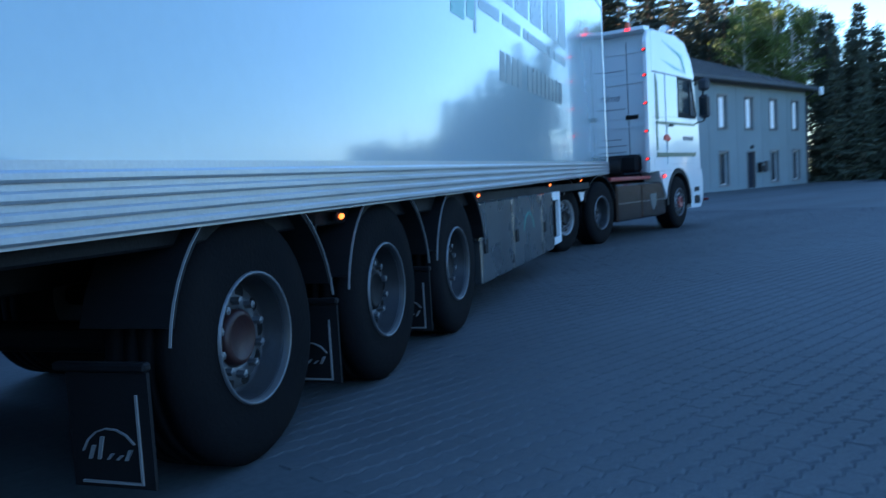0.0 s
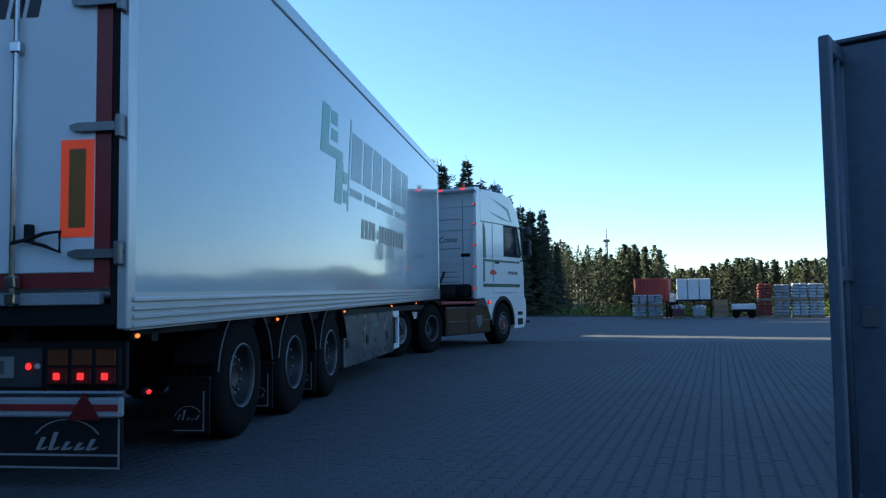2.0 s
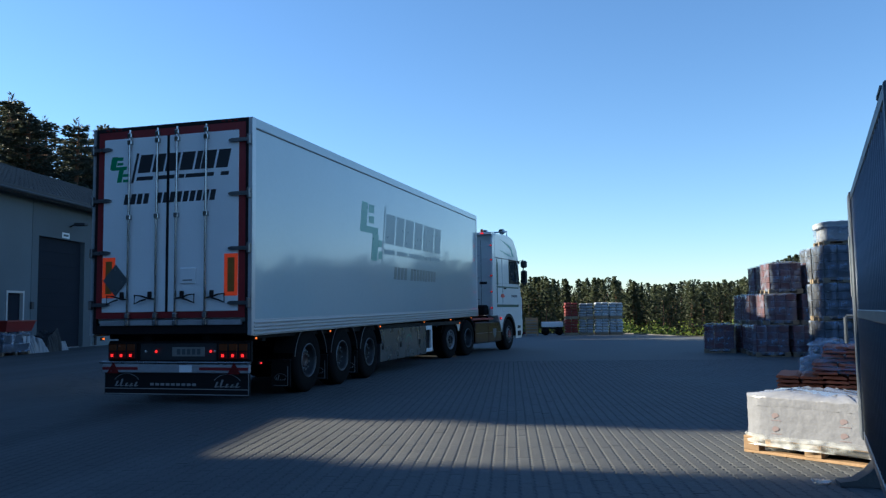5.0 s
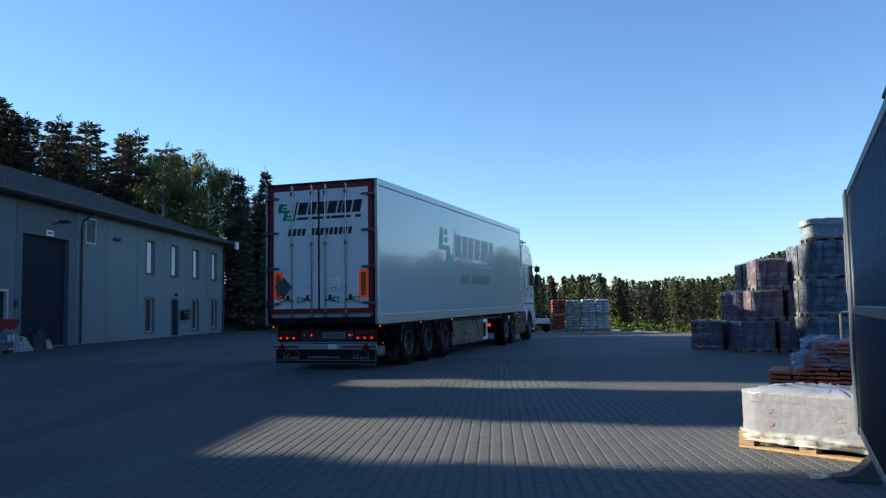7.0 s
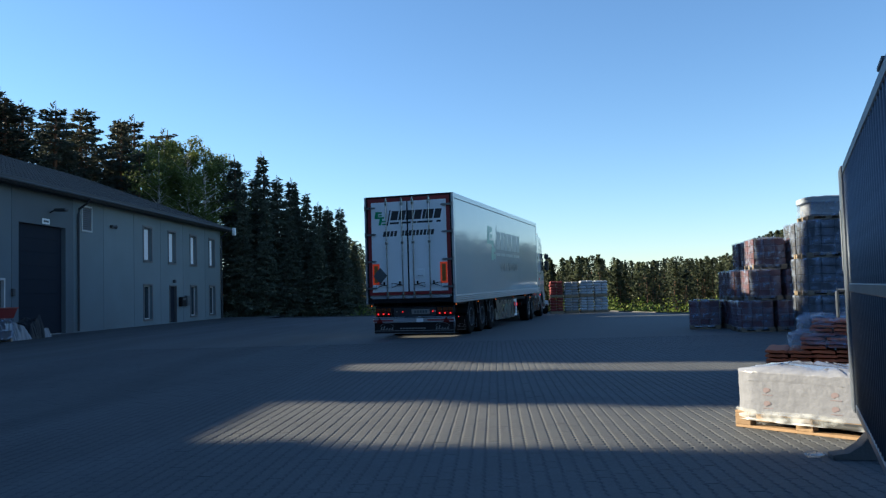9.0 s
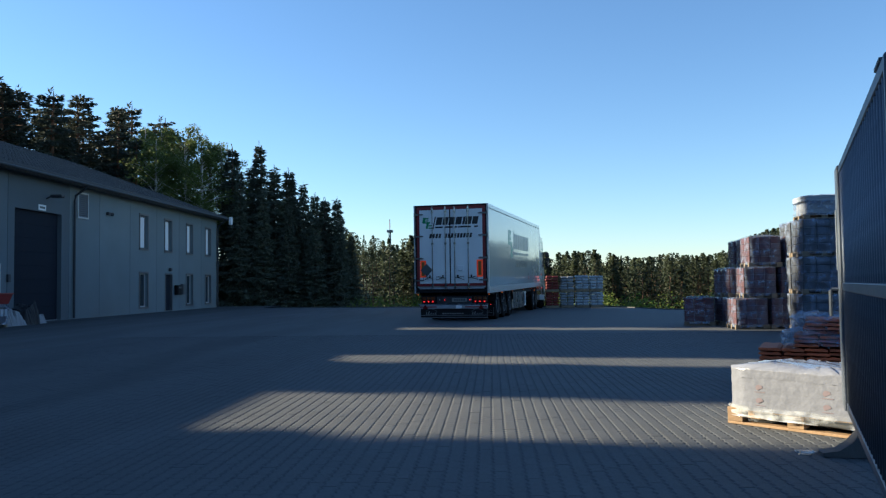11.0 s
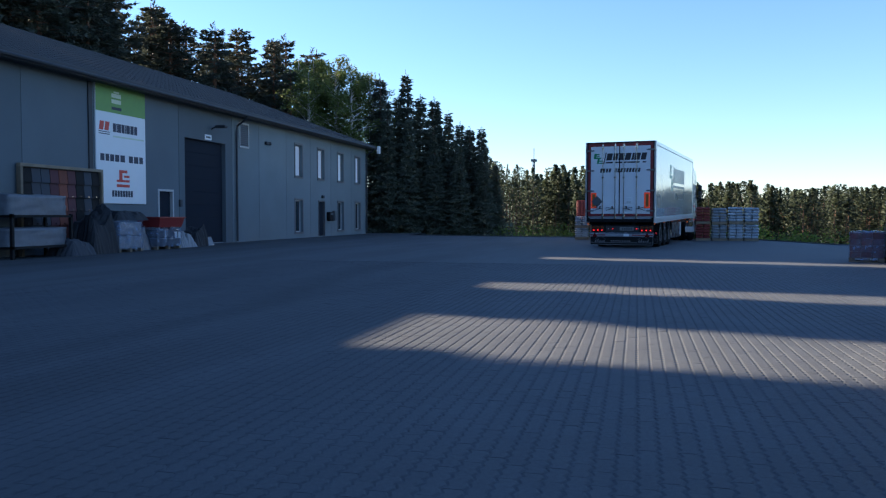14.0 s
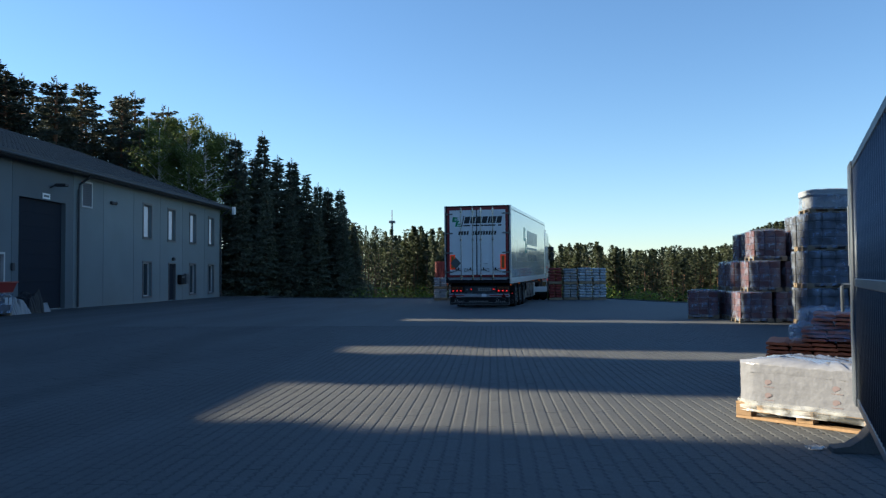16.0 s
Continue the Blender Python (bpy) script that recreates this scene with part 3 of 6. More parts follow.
        part("section", Mesh().box(X - 0.2, X - 0.175, 28.52, 31.73, z, z + 0.536, 0.004), DARK_DOOR, gd)
    part("bottom_seal", Mesh().box(X - 0.19, X - 0.15, 28.5, 31.75, 0.005, 0.035), ALU, gd)
    sd = part("side_door", Mesh().box(X - 0.15, X - 0.1, 26.7, 27.58, 0.06, 2.14, 0.01), DARK_DOOR, root, "dark door in a white frame")
    part("door_frame", Mesh().box(X - 0.18, X + 0.025, 26.62, 26.7, 0.05, 2.22).box(X - 0.18, X + 0.025, 27.58, 27.66, 0.05, 2.22).box(X - 0.18, X + 0.025, 26.7, 27.58, 2.14, 2.22), WINDOW_WHITE, sd)
    return root


build_warehouse()


def wall_fixtures():
    X = WALL_X
    v = thing("vent_grille", "pale framed louvre grille on the concrete wall", "vent", (X, 33.4, 4.9))
    part("frame", Mesh().box(0, 0.06, -0.45, 0.45, 0.5, 0.57).box(0, 0.06, -0.45, 0.45, -0.57, -0.5).box(0, 0.06, -0.45, -0.39, -0.5, 0.5).box(0, 0.06, 0.39, 0.45, -0.5, 0.5), WINDOW_WHITE, v)
    part("backing", Mesh().box(0.0, 0.012, -0.39, 0.39, -0.5, 0.5), WINDOW_FRAME, v)
    for i in range(11):
        z = -0.46 + i * 0.087
        part("slat", Mesh().prism([(0.014, z), (0.05, z - 0.04), (0.05, z - 0.03), (0.014, z + 0.012)], -0.38, 0.38, "y"), GALV, v)
    la = thing("wall_lamp", "dark wall lamp above the garage door", "lamp", (X, 30.6, 4.95))
    part("arm", Mesh().tube([(0, 0, -0.05), (0.15, 0, 0.02), (0.3, 0, 0.02)], 0.03), FASCIA, la)
    part("head", Mesh().box(0.22, 0.7, -0.14, 0.14, -0.02, 0.1, 0.03), FASCIA, la)
    nu = thing("door_plate", "small white plate above the garage door", "sign", (X, 30.3, 4.52))
    part("plate", Mesh().box(0, 0.015, -0.26, 0.26, -0.11, 0.11), SIGN_WHITE, nu)
    part("lettering_bar", Mesh().box(0.0155, 0.018, -0.18, 0.18, -0.04, 0.04), DIAMOND, nu)
    l2 = thing("porch_lamp", "small dark lamp above the entrance door", "lamp", (X, 42.75, 2.28))
    part("body", Mesh().box(0, 0.16, -0.1, 0.1, -0.08, 0.1, 0.03), FASCIA, l2)
    mb = thing("mailbox", "black mailbox on the wall beside the door", "mailbox", (X, 43.75, 1.15))
    part("body", Mesh().box(0, 0.24, -0.3, 0.22, -0.26, 0.28, 0.04), BLACK, mb)
    part("flap", Mesh().box(0.245, 0.255, -0.24, 0.16, 0.1, 0.2), DIAMOND, mb)
    mc = thing("meter_cabinet", "narrow grey meter cabinet on the wall", "cabinet", (X, 44.5, 1.2))
    part("body", Mesh().box(0, 0.18, -0.17, 0.17, -0.3, 0.3, 0.02), WINDOW_FRAME, mc)
    part("door", Mesh().box(0.182, 0.192, -0.14, 0.14, -0.26, 0.26), DIAMOND, mc)
    ho = thing("alarm_horn", "small dark alarm horn on the wall", "alarm", (X, 35.75, 4.75))
    part("body", Mesh().box(0, 0.14, -0.22, -0.02, -0.07, 0.07, 0.02), FASCIA, ho)
    part("horn", Mesh().tube([(0.07, 0.0, 0), (0.09, 0.22, 0)], 0.04, 10, 0.09), FASCIA, ho)
    sw = thing("door_switch", "small dark switch box beside the garage door", "switch", (X, 28.1, 1.7))
    part("body", Mesh().box(0, 0.09, -0.08, 0.08, -0.14, 0.14, 0.015), FASCIA, sw)
    sp = thing("flood_lamp", "pale floodlight under the eave corner", "lamp", (X + 0.75, 50.9, 5.62))
    part("body", Mesh().box(-0.1, 0.1, -0.12, 0.12, -0.25, 0.25, 0.03), SIGN_WHITE, sp)
    part("bracket", Mesh().tube([(-0.13, 0, 0.1), (-0.1, 0, 0)], 0.03), FASCIA, sp)
    # tall sign board with four fields
    s = thing("sign_board", "tall white sign board with a green top field on the wall", "sign", (X, 24.4, 0))
    part("board", Mesh().box(0.0, 0.06, -1.36, 1.4, 1.62, 5.68, 0.01), SIGN_WHITE, s)
    part("green_field", Mesh().box(0.061, 0.064, -1.35, 1.39, 4.75, 5.67), SIGN_GREEN, s, "green top field")
    for y0, y1, z0, z1, mm in ((-0.52, 0.0, 5.28, 5.42, SIGN_PALE), (-0.52, 0.0, 5.08, 5.22, SIGN_PALE), (-0.52, 0.02, 4.86, 4.96, SIGN_INK), (-0.4, -0.1, 5.44, 5.5, SIGN_PALE)):
        part("lettering_bar", Mesh().box(0.0645, 0.067, y0, y1, z0, z1), mm, s)
    for i, y in enumerate((-1.2, -0.92)):
        part("logo_shape", Mesh().prism([(y, 4.12), (y + 0.22, 4.12), (y + 0.28, 4.42), (y + 0.06, 4.42)], 0.061, 0.064, "x"), SIGN_RED, s)
    for z in (3.98, 4.05):
        part("logo_shape", Mesh().box(0.061, 0.064, -1.22, -0.64, z, z + 0.03), SIGN_INK, s)
    y = -0.46
    for w in (0.19, 0.08, 0.2, 0.2, 0.08, 0.22, 0.22, 0.2):
        part("lettering_bar", Mesh().box(0.061, 0.064, y, y + w * 0.86, 4.1, 4.4), SIGN_INK, s)
        y += w
    part("lettering_bar", Mesh().box(0.061, 0.064, -0.46, 1.3, 3.92, 3.97), SIGN_PALE, s)
    y = -1.15
    for w in (0.27, 0.24, 0.27, 0.29, 0.32, 0.16, 0.29, 0.32, 0.27):
        if w != 0.16:
            part("lettering_bar", Mesh().box(0.061, 0.064, y, y + w * 0.8, 3.08, 3.32), SIGN_INK, s)
        y += w
    for z0, z1, a, b in ((2.2, 2.3, -0.3, 0.42), (2.38, 2.46, -0.3, 0.42), (2.46, 2.7, -0.16, 0.02), (2.7, 2.8, -0.16, 0.3), (2.54, 2.62, 0.1, 0.42)):
        part("logo_shape", Mesh().box(0.061, 0.064, a, b, z0, z1), SIGN_RED, s)
    y = -0.56
    for k in range(8):
        part("lettering_bar", Mesh().box(0.061, 0.064, y, y + 0.12, 1.86, 2.08), SIGN_INK, s)
        y += 0.148
    # framed display of roof tiles
    d = thing("tile_display", "wooden framed display of roof tiles leaning on the wall", "display", (X + 0.05, 21.35, 0))
    fr = (("frame_top", -1.85, 1.85, 2.65, 2.75), ("frame_bottom", -1.85, 1.85, 0.35, 0.45))
    for nm, a, b, z0, z1 in fr:
        part(nm, Mesh().box(0, 0.16, a, b, z0, z1, 0.01), WOOD_DARK, d)
    for a in (-1.85, 1.75):
        part("frame_side", Mesh().box(0, 0.16, a, a + 0.1, 0.0, 2.65, 0.01), WOOD_DARK, d)
    part("backboard", Mesh().box(0, 0.04, -1.75, 1.75, 0.45, 2.65), BLACK, d)
    cols = [BLACK, BLOCK_GREY, BLOCK_GREY, BRICK_RED, CLAY_DARK, BRICK_RED, BLACK, BLOCK_GREY, BLACK]
    for i in range(9):
        for k in range(5):
            y0 = -1.72 + i * 0.385
            z0 = 0.48 + k * 0.43
            t = part("tile", Mesh().prism([(0.05, z0 + 0.42), (0.09, z0), (0.115, z0), (0.07, z0 + 0.42)], y0, y0 + 0.36, "y"), cols[i], d)
            if k < 4:
                part("clip", Mesh().box(0.1, 0.125, y0 + 0.16, y0 + 0.2, z0 + 0.02, z0 + 0.06), STEEL, t)


wall_fixtures()


# ---- the lorry: a white box trailer and its tractor ----
TILT = 0.0125       # the box rides nose-up


def wheel(parent, x, y, side, rim=RIM, hub=BLACK, r=0.5, w=0.34, outer=0.0):
    """One wheel, its axis along x; side 1 faces right. outer: how far the rim's face stands out."""
    ob = new("wheel")
    ob.parent = parent
    ob.location = (x, y, r)
    s = side
    t = Mesh().lathe([(0.262, -0.5 * w), (0.34, -0.5 * w), (0.43, -0.5 * w - 0.005), (0.475, -0.46 * w), (r, -0.38 * w), (r, -0.2 * w), (r - 0.014, -0.19 * w), (r - 0.014, -0.15 * w), (r, -0.14 * w),
                      (r, -0.02 * w), (r - 0.014, -0.01 * w), (r - 0.014, 0.03 * w), (r, 0.04 * w), (r, 0.18 * w), (r - 0.014, 0.19 * w), (r - 0.014, 0.23 * w), (r, 0.24 * w), (r, 0.38 * w), (0.475, 0.46 * w),
                      (0.43, 0.5 * w + 0.005), (0.34, 0.5 * w), (0.262, 0.5 * w)], 40)
    part("tyre", t, RUBBER, ob, smooth=True)
    f = 0.5 * w
    rm = Mesh().lathe([(0.266, s * (f - 0.004)), (0.262, s * (f + 0.006)), (0.252, s * (f + 0.008)), (0.24, s * (f - 0.03)), (0.228, s * (f - 0.1)), (0.212, s * (f - 0.125 + outer)), (0.2, s * (f - 0.115 + outer)), (0.12, s * (f - 0.1 + outer)), (0.0, s * (f - 0.1 + outer))], 40)
    rm.lathe([(0.292, -s * f), (0.28, -s * f * 0.6), (0.25, -s * f * 0.5), (0.0, -s * f * 0.4)], 24)
    ri = part("rim", rm, rim, ob, smooth=True)
    part("rim_edge", Mesh().lathe([(0.266, s * (f + 0.001)), (0.263, s * (f + 0.01)), (0.255, s * (f + 0.012)), (0.243, s * (f - 0.02)), (0.246, s * (f - 0.022))], 40), RIM_EDGE, ri, smooth=True)
    part("disc_ring", Mesh().lathe([(0.206, s * (f - 0.117 + outer)), (0.204, s * (f - 0.106 + outer)), (0.125, s * (f - 0.094 + outer)), (0.12, s * (f - 0.1 + outer))], 40), RIM_EDGE, ri, smooth=True)
    for k in range(10):
        a = 2 * math.pi * k / 10
        part("hand_hole", Mesh().lathe([(0.0, 0), (0.03, 0), (0.03, s * 0.006), (0.0, s * 0.006)], 10, s * (f - 0.107 + outer), 0.184 * math.cos(a), 0.184 * math.sin(a)), BLACK, ri)
        b = a + 0.31
        part("wheel_nut", Mesh().lathe([(0.017, 0), (0.017, s * 0.04), (0.0, s * 0.045)], 6, s * (f - 0.1 + outer), 0.148 * math.cos(b), 0.148 * math.sin(b)), RIM_EDGE, ri)
    part("hub", Mesh().lathe([(0.118, s * (f - 0.125 + outer)), (0.112, s * (f - 0.075 + outer)), (0.09, s * (f - 0.06 + outer)), (0.085, s * (f - 0.066 + outer)), (0.0, s * (f - 0.066 + outer))], 20), hub, ob, smooth=True)
    return ob


def arc_points(y, z, r, a0, a1, n):
    return [(y + r * math.cos(radians(a0 + (a1 - a0) * i / n)), z + r * math.sin(radians(a0 + (a1 - a0) * i / n))) for i in range(n + 1)]


def fender(parent, x0, x1, y, r=0.57, a0=25, a1=155, material=FLAP, edge=True, z=0.5):
    """A thin curved mudguard over a wheel at y."""
    o = arc_points(y, z, r + 0.02, a0, a1, 14)
    i = arc_points(y, z, r, a1, a0, 14)
    ob = part("mudguard", Mesh().prism(o + i, x0, x1, "x"), material, parent)
    if edge:
        for b0, b1 in ((a0 - 6, 70), (110, a1 + 6)):
            oo = arc_points(y, z, r + 0.021, b0, b1, 9)
            ii = arc_points(y, z, r + 0.0175, b1, b0, 9)
            part("edge_trim", Mesh().prism(oo + ii, x1 - 0.004 if x1 > 0 else x0 - 0.006, x1 + 0.006 if x1 > 0 else x0 + 0.004, "x"), LINE_WHITE, ob)
    return ob


def lamp(parent, x, y, z, glow=AMBER_GLOW, s=0.035, name="marker_lamp", face="x"):
    b = part(name, Mesh().box(x - 0.02, x + 0.012, y - s - 0.012, y + s + 0.012, z - s * 0.6 - 0.01, z + s * 0.6 + 0.01, 0.006) if face == "x"
             else Mesh().box(x - s - 0.012, x + s + 0.012, y - 0.012, y + 0.02, z - s * 0.6 - 0.01, z + s * 0.6 + 0.01, 0.006), BLACK, parent)
    part("lens", Mesh().box(x + 0.0125, x + 0.03, y - s, y + s, z - s * 0.6, z + s * 0.6, 0.008) if face == "x"
         else Mesh().box(x - s, x + s, y - 0.03, y - 0.0125, z - s * 0.6, z + s * 0.6, 0.008), glow, b)
    return b


def slanted(parent, plane, a0, a1, b0, b1, at, material, slant=0.25, name="lettering_bar"):
    """A flat slanted letter-sized shape on a rear (y) or side (x) face."""
    m = Mesh(TILT)
    w, h = a1 - a0, b1 - b0
    pts = [(a0 + w * u + slant * h * v, b0 + h * v) for u, v in ((0, 0), (1, 0), (1, 1), (0, 1))]
    if plane == "y":
        m.prism(pts, at - 0.0012, at + 0.001, "y")
    else:
        m.prism(pts, at - 0.001, at + 0.0012, "x")
    return part(name, m, material, parent)


HT = (0.31, 0.34, 0.285, 0.28, 0.3)


def build_trailer():
    t = thing("semi_trailer", "long white box semi-trailer with red-framed rear doors", "trailer")
    T = 3.98
    box = part("box_body", Mesh(TILT).box(-1.29, 1.29, 0.06, 13.6, 1.14, T - 0.02, 0.02), WHITE_SKIN, t, "glossy white box body with the sky's reflection tinted in")
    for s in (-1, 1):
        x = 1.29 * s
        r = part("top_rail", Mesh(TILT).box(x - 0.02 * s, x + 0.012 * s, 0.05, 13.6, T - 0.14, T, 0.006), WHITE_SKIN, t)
        part("rail_joint", Mesh(TILT).box(x, x + 0.006 * s, 0.06, 13.59, T - 0.155, T - 0.142), DIAMOND, r)
        sk = part("ribbed_skirt", Mesh(TILT).box(x - 0.03 * s, x + 0.008 * s, 0.06, 13.6, 0.945, 1.17), ALU, t, "ribbed aluminium lower rail")
        for k in range(4):
            z = 0.955 + k * 0.052
            part("rib", Mesh(TILT).box(x + 0.008 * s, x + 0.03 * s, 0.06, 13.6, z, z + 0.032, 0.008), ALU, sk)
        part("corner_post", Mesh(TILT).box(x - 0.05 * s, x + 0.018 * s, 0.0, 0.1, 0.955, T, 0.008), ALU, t)
        part("front_post", Mesh(TILT).box(x - 0.03 * s, x + 0.01 * s, 13.55, 13.63, 0.98, T - 0.01, 0.02), ALU, t)
    # side lettering, as plain shapes in its colours
    X = 1.292
    for a0, a1, b0, b1 in ((4.05, 4.36, 2.72, 3.3), (4.36, 5.0, 2.72, 2.85), (4.62, 4.95, 2.2, 2.72)):
        slanted(t, "x", a0, a1, b0, b1, X, SIDE_GREEN, 0.2, "logo_shape")
    for a0, a1, b0, b1 in ((4.5, 4.78, 3.12, 3.28), (4.5, 4.78, 2.92, 3.06), (5.02, 5.22, 2.24, 2.4), (5.02, 5.22, 2.48, 2.62)):
        slanted(t, "x", a0, a1, b0, b1, X, SIDE_GREEN, 0.2, "logo_shape")
    slanted(t, "x", 5.2, 5.26, 2.15, 3.35, X, SIDE_GREY, 0.2, "logo_shape")
    a = 5.42
    for w in (0.66, 0.6, 0.68, 0.68, 0.26, 0.68, 0.62):
        slanted(t, "x", a, a + w * 0.84, 2.58, 3.2, X, SIDE_GREY, 0.2)
        a += w
    a = 5.36
    for w in (0.75, 0.8, 0.2, 1.1, 0.3, 0.9):
        slanted(t, "x", a, a + w * 0.88, 2.36, 2.46, X, SIDE_GREY, 0.2)
        a += w * 1.05
    a = 5.95
    for k in range(14):
        if k != 4:
            slanted(t, "x", a, a + 0.17, 1.86, 2.12, X, SIDE_DARK, 0.2)
        a += 0.226
    # rear: black and red frame, two doors
    f = part("rear_frame", Mesh(TILT).box(-1.27, -1.2, 0.0, 0.06, 0.98, T, 0.005).box(1.2, 1.25, 0.0, 0.06, 0.98, T, 0.005).box(-1.2, 1.2, 0.0, 0.06, T - 0.06, T, 0.005).box(-1.2, 1.2, 0.01, 0.06, 0.98, 1.1), BLACK, t)
    red = Mesh(TILT).box(-1.2, -1.1, -0.004, 0.055, 1.2, T - 0.06).box(1.1, 1.2, -0.004, 0.055, 1.2, T - 0.06).box(-1.1, 1.1, -0.004, 0.055, T - 0.17, T - 0.06).box(-1.1, 1.1, -0.004, 0.055, 1.2, 1.29)
    part("red_border", red, RED_FRAME, f, "dark red border")
    part("sill_plate", Mesh(TILT).box(-1.12, 1.14, -0.02, 0.05, 1.1, 1.17, 0.005), DULL_BAR, f)
    for x in (-1.05, -0.95, -0.85, 0.85, 0.95, 1.05):
        part("top_lamp", Mesh(TILT).box(x - 0.03, x + 0.03, -0.012, 0.0, T - 0.045, T - 0.015, 0.004), TAIL_DARK, f)
    for s in (-1, 1):
        x0, x1 = (-1.1, -0.045) if s < 0 else (-0.005, 1.1)
        d = part("rear_door", Mesh(TILT).box(x0, x1, -0.014, 0.05, 1.29, T - 0.17, 0.006), WHITE_DOOR, t, "white rear door with lock rods")
        for z in (3.66, 2.91, 2.15, 1.4):
            xe = 1.27 * s
            part("hinge", Mesh(TILT).prism([(xe, z - 0.026), (xe, z + 0.026), (xe - 0.26 * s, z + 0.026), (xe - 0.31 * s, z + 0.012), (xe - 0.31 * s, z - 0.012), (xe - 0.26 * s, z - 0.026)], -0.05, -0.018, "y")
                 .box(xe - 0.02, xe + 0.02, -0.065, -0.0, z - 0.07, z + 0.07, 0.008), HINGE, d)
        for x, hs in ((-0.64, -1), (-0.18, -1)) if s < 0 else ((0.14, 1), (0.61, 1)):
            part("lock_rod", Mesh(TILT).tube([(x, -0.05, 1.1), (x, -0.05, T - 0.06)], 0.017, 8), STEEL, d)
            for z in (1.14, 1.24, 2.65, T - 0.14, T - 0.24):
                part("rod_bracket", Mesh(TILT).box(x - 0.035, x + 0.035, -0.075, -0.014, z - 0.035, z + 0.035, 0.008), STEEL, d)
            hz = 1.47
            part("lock_handle", Mesh(TILT).tube([(x, -0.06, hz), (x + 0.12 * hs, -0.075, hz + 0.02), (x + 0.22 * hs, -0.08, hz + 0.05), (x + 0.32 * hs, -0.08, hz + 0.06), (x + 0.32 * hs, -0.08, hz - 0.06), (x + 0.22 * hs, -0.08, hz - 0.02), (x + 0.14 * hs, -0.075, hz)], 0.012, 6)
                 .box(x + 0.1 * hs - 0.02, x + 0.1 * hs + 0.02, -0.07, -0.014, hz, hz + 0.11, 0.006), BLACK, d)
        xm = -1.09 if s < 0 else 0.89
        pl = part("marker_plate", Mesh(TILT).box(xm, xm + 0.21, -0.019, -0.0145, 1.5, 2.08), ORANGE_PLATE, d, "orange-red reflective marker plate with a faint added glow")
        part("plate_centre", Mesh(TILT).box(xm + 0.055, xm + 0.16, -0.022, -0.0195, 1.555, 2.025), AMBER_PLATE, pl)
    part("door_seal", Mesh(TILT).box(-0.044, -0.006, -0.016, 0.05, 1.29, T - 0.17), BLACK, t)
    pc = part("placard", Mesh(TILT).prism([(-0.86, 1.52), (-0.65, 1.75), (-0.86, 1.98), (-1.07, 1.75)], -0.03, -0.024, "y"), DIAMOND, t, "grey diamond hazard placard")
    for x, z in ((-0.86, 1.9), (-0.86, 1.6), (-0.74, 1.72)):
        part("clip", Mesh(TILT).box(x - 0.015, x + 0.015, -0.034, -0.031, z - 0.015, z + 0.015), STEEL, pc)
    part("document_holder", Mesh(TILT).box(0.2, 0.45, -0.034, -0.0145, 1.68, 1.9, 0.008), WHITE_DOOR, t)
    part("holder_slot", Mesh(TILT).box(0.25, 0.4, -0.038, -0.0345, 1.72, 1.735), DIAMOND, t)
    # rear lettering, as plain shapes
    Y = -0.0145
    for a0, a1, b0, b1 in ((-1.0, -0.9, 3.37, 3.55), (-0.98, -0.72, 3.35, 3.4), (-0.88, -0.8, 3.17, 3.35), (-0.88, -0.78, 3.49, 3.54), (-0.88, -0.78, 3.42, 3.46), (-0.78, -0.66, 3.17, 3.21), (-0.78, -0.66, 3.25, 3.29)):
        slanted(t, "y", a0, a1, b0, b1, Y, LOGO_GREEN, 0.2, "logo_shape")
    slanted(t, "y", -0.64, -0.6, 3.15, 3.58, Y, LOGO_BLACK, 0.22, "logo_shape")
    a = -0.53
    for w in (0.24, 0.21, 0.24, 0.24, 0.1, 0.24, 0.22):
        slanted(t, "y", a, a + w * 0.86, 3.29, 3.55, Y, LOGO_BLACK, 0.22)
        a += w
    a = -0.55
    for w in (0.3, 0.32, 0.1, 0.5, 0.14):
        slanted(t, "y", a, a + w * 0.9, 3.18, 3.235, Y, LOGO_BLACK, 0.2)
        a += w * 1.12
    a = -0.76
    for k in range(14):
        if k != 4:
            slanted(t, "y", a, a + 0.08, 2.84, 2.99, Y, LOGO_BLACK, 0.2)
        a += 0.108
    # light panel, bumper and rear flap
    p = part("light_panel", Mesh().box(-1.1, 1.22, 0.16, 0.2, 0.58, 0.88, 0.01), BLACK, t)
    part("panel_face", Mesh().box(-0.55, 0.68, 0.146, 0.158, 0.6, 0.84, 0.006), DIM_PANEL, p)
    for x0 in (-1.08, 0.72):
        c = part("tail_light", Mesh().box(x0, x0 + 0.48, 0.12, 0.158, 0.61, 0.85, 0.01), BLACK, p)
        for k in range(3):
            part("amber_lens", Mesh().box(x0 + 0.02 + k * 0.155, x0 + 0.15 + k * 0.155, 0.105, 0.119, 0.735, 0.835, 0.008), AMBER_DARK, c)
            part("red_lens", Mesh().box(x0 + 0.02 + k * 0.155, x0 + 0.15 + k * 0.155, 0.105, 0.119, 0.625, 0.725, 0.008), TAIL_DARK, c)
            part("lit_bulb", Mesh().box(x0 + 0.064 + k * 0.155, x0 + 0.106 + k * 0.155, 0.095, 0.104, 0.652, 0.694, 0.012), TAIL_GLOW, c)
    pb = part("plate_holder", Mesh().box(-0.02, 0.5, 0.135, 0.1455, 0.66, 0.79), DULL_PLATE, p)
    for k in range(5):
        part("lettering_bar", Mesh().box(0.06 + k * 0.08, 0.115 + k * 0.08, 0.1315, 0.1345, 0.685, 0.765), DIAMOND, pb)
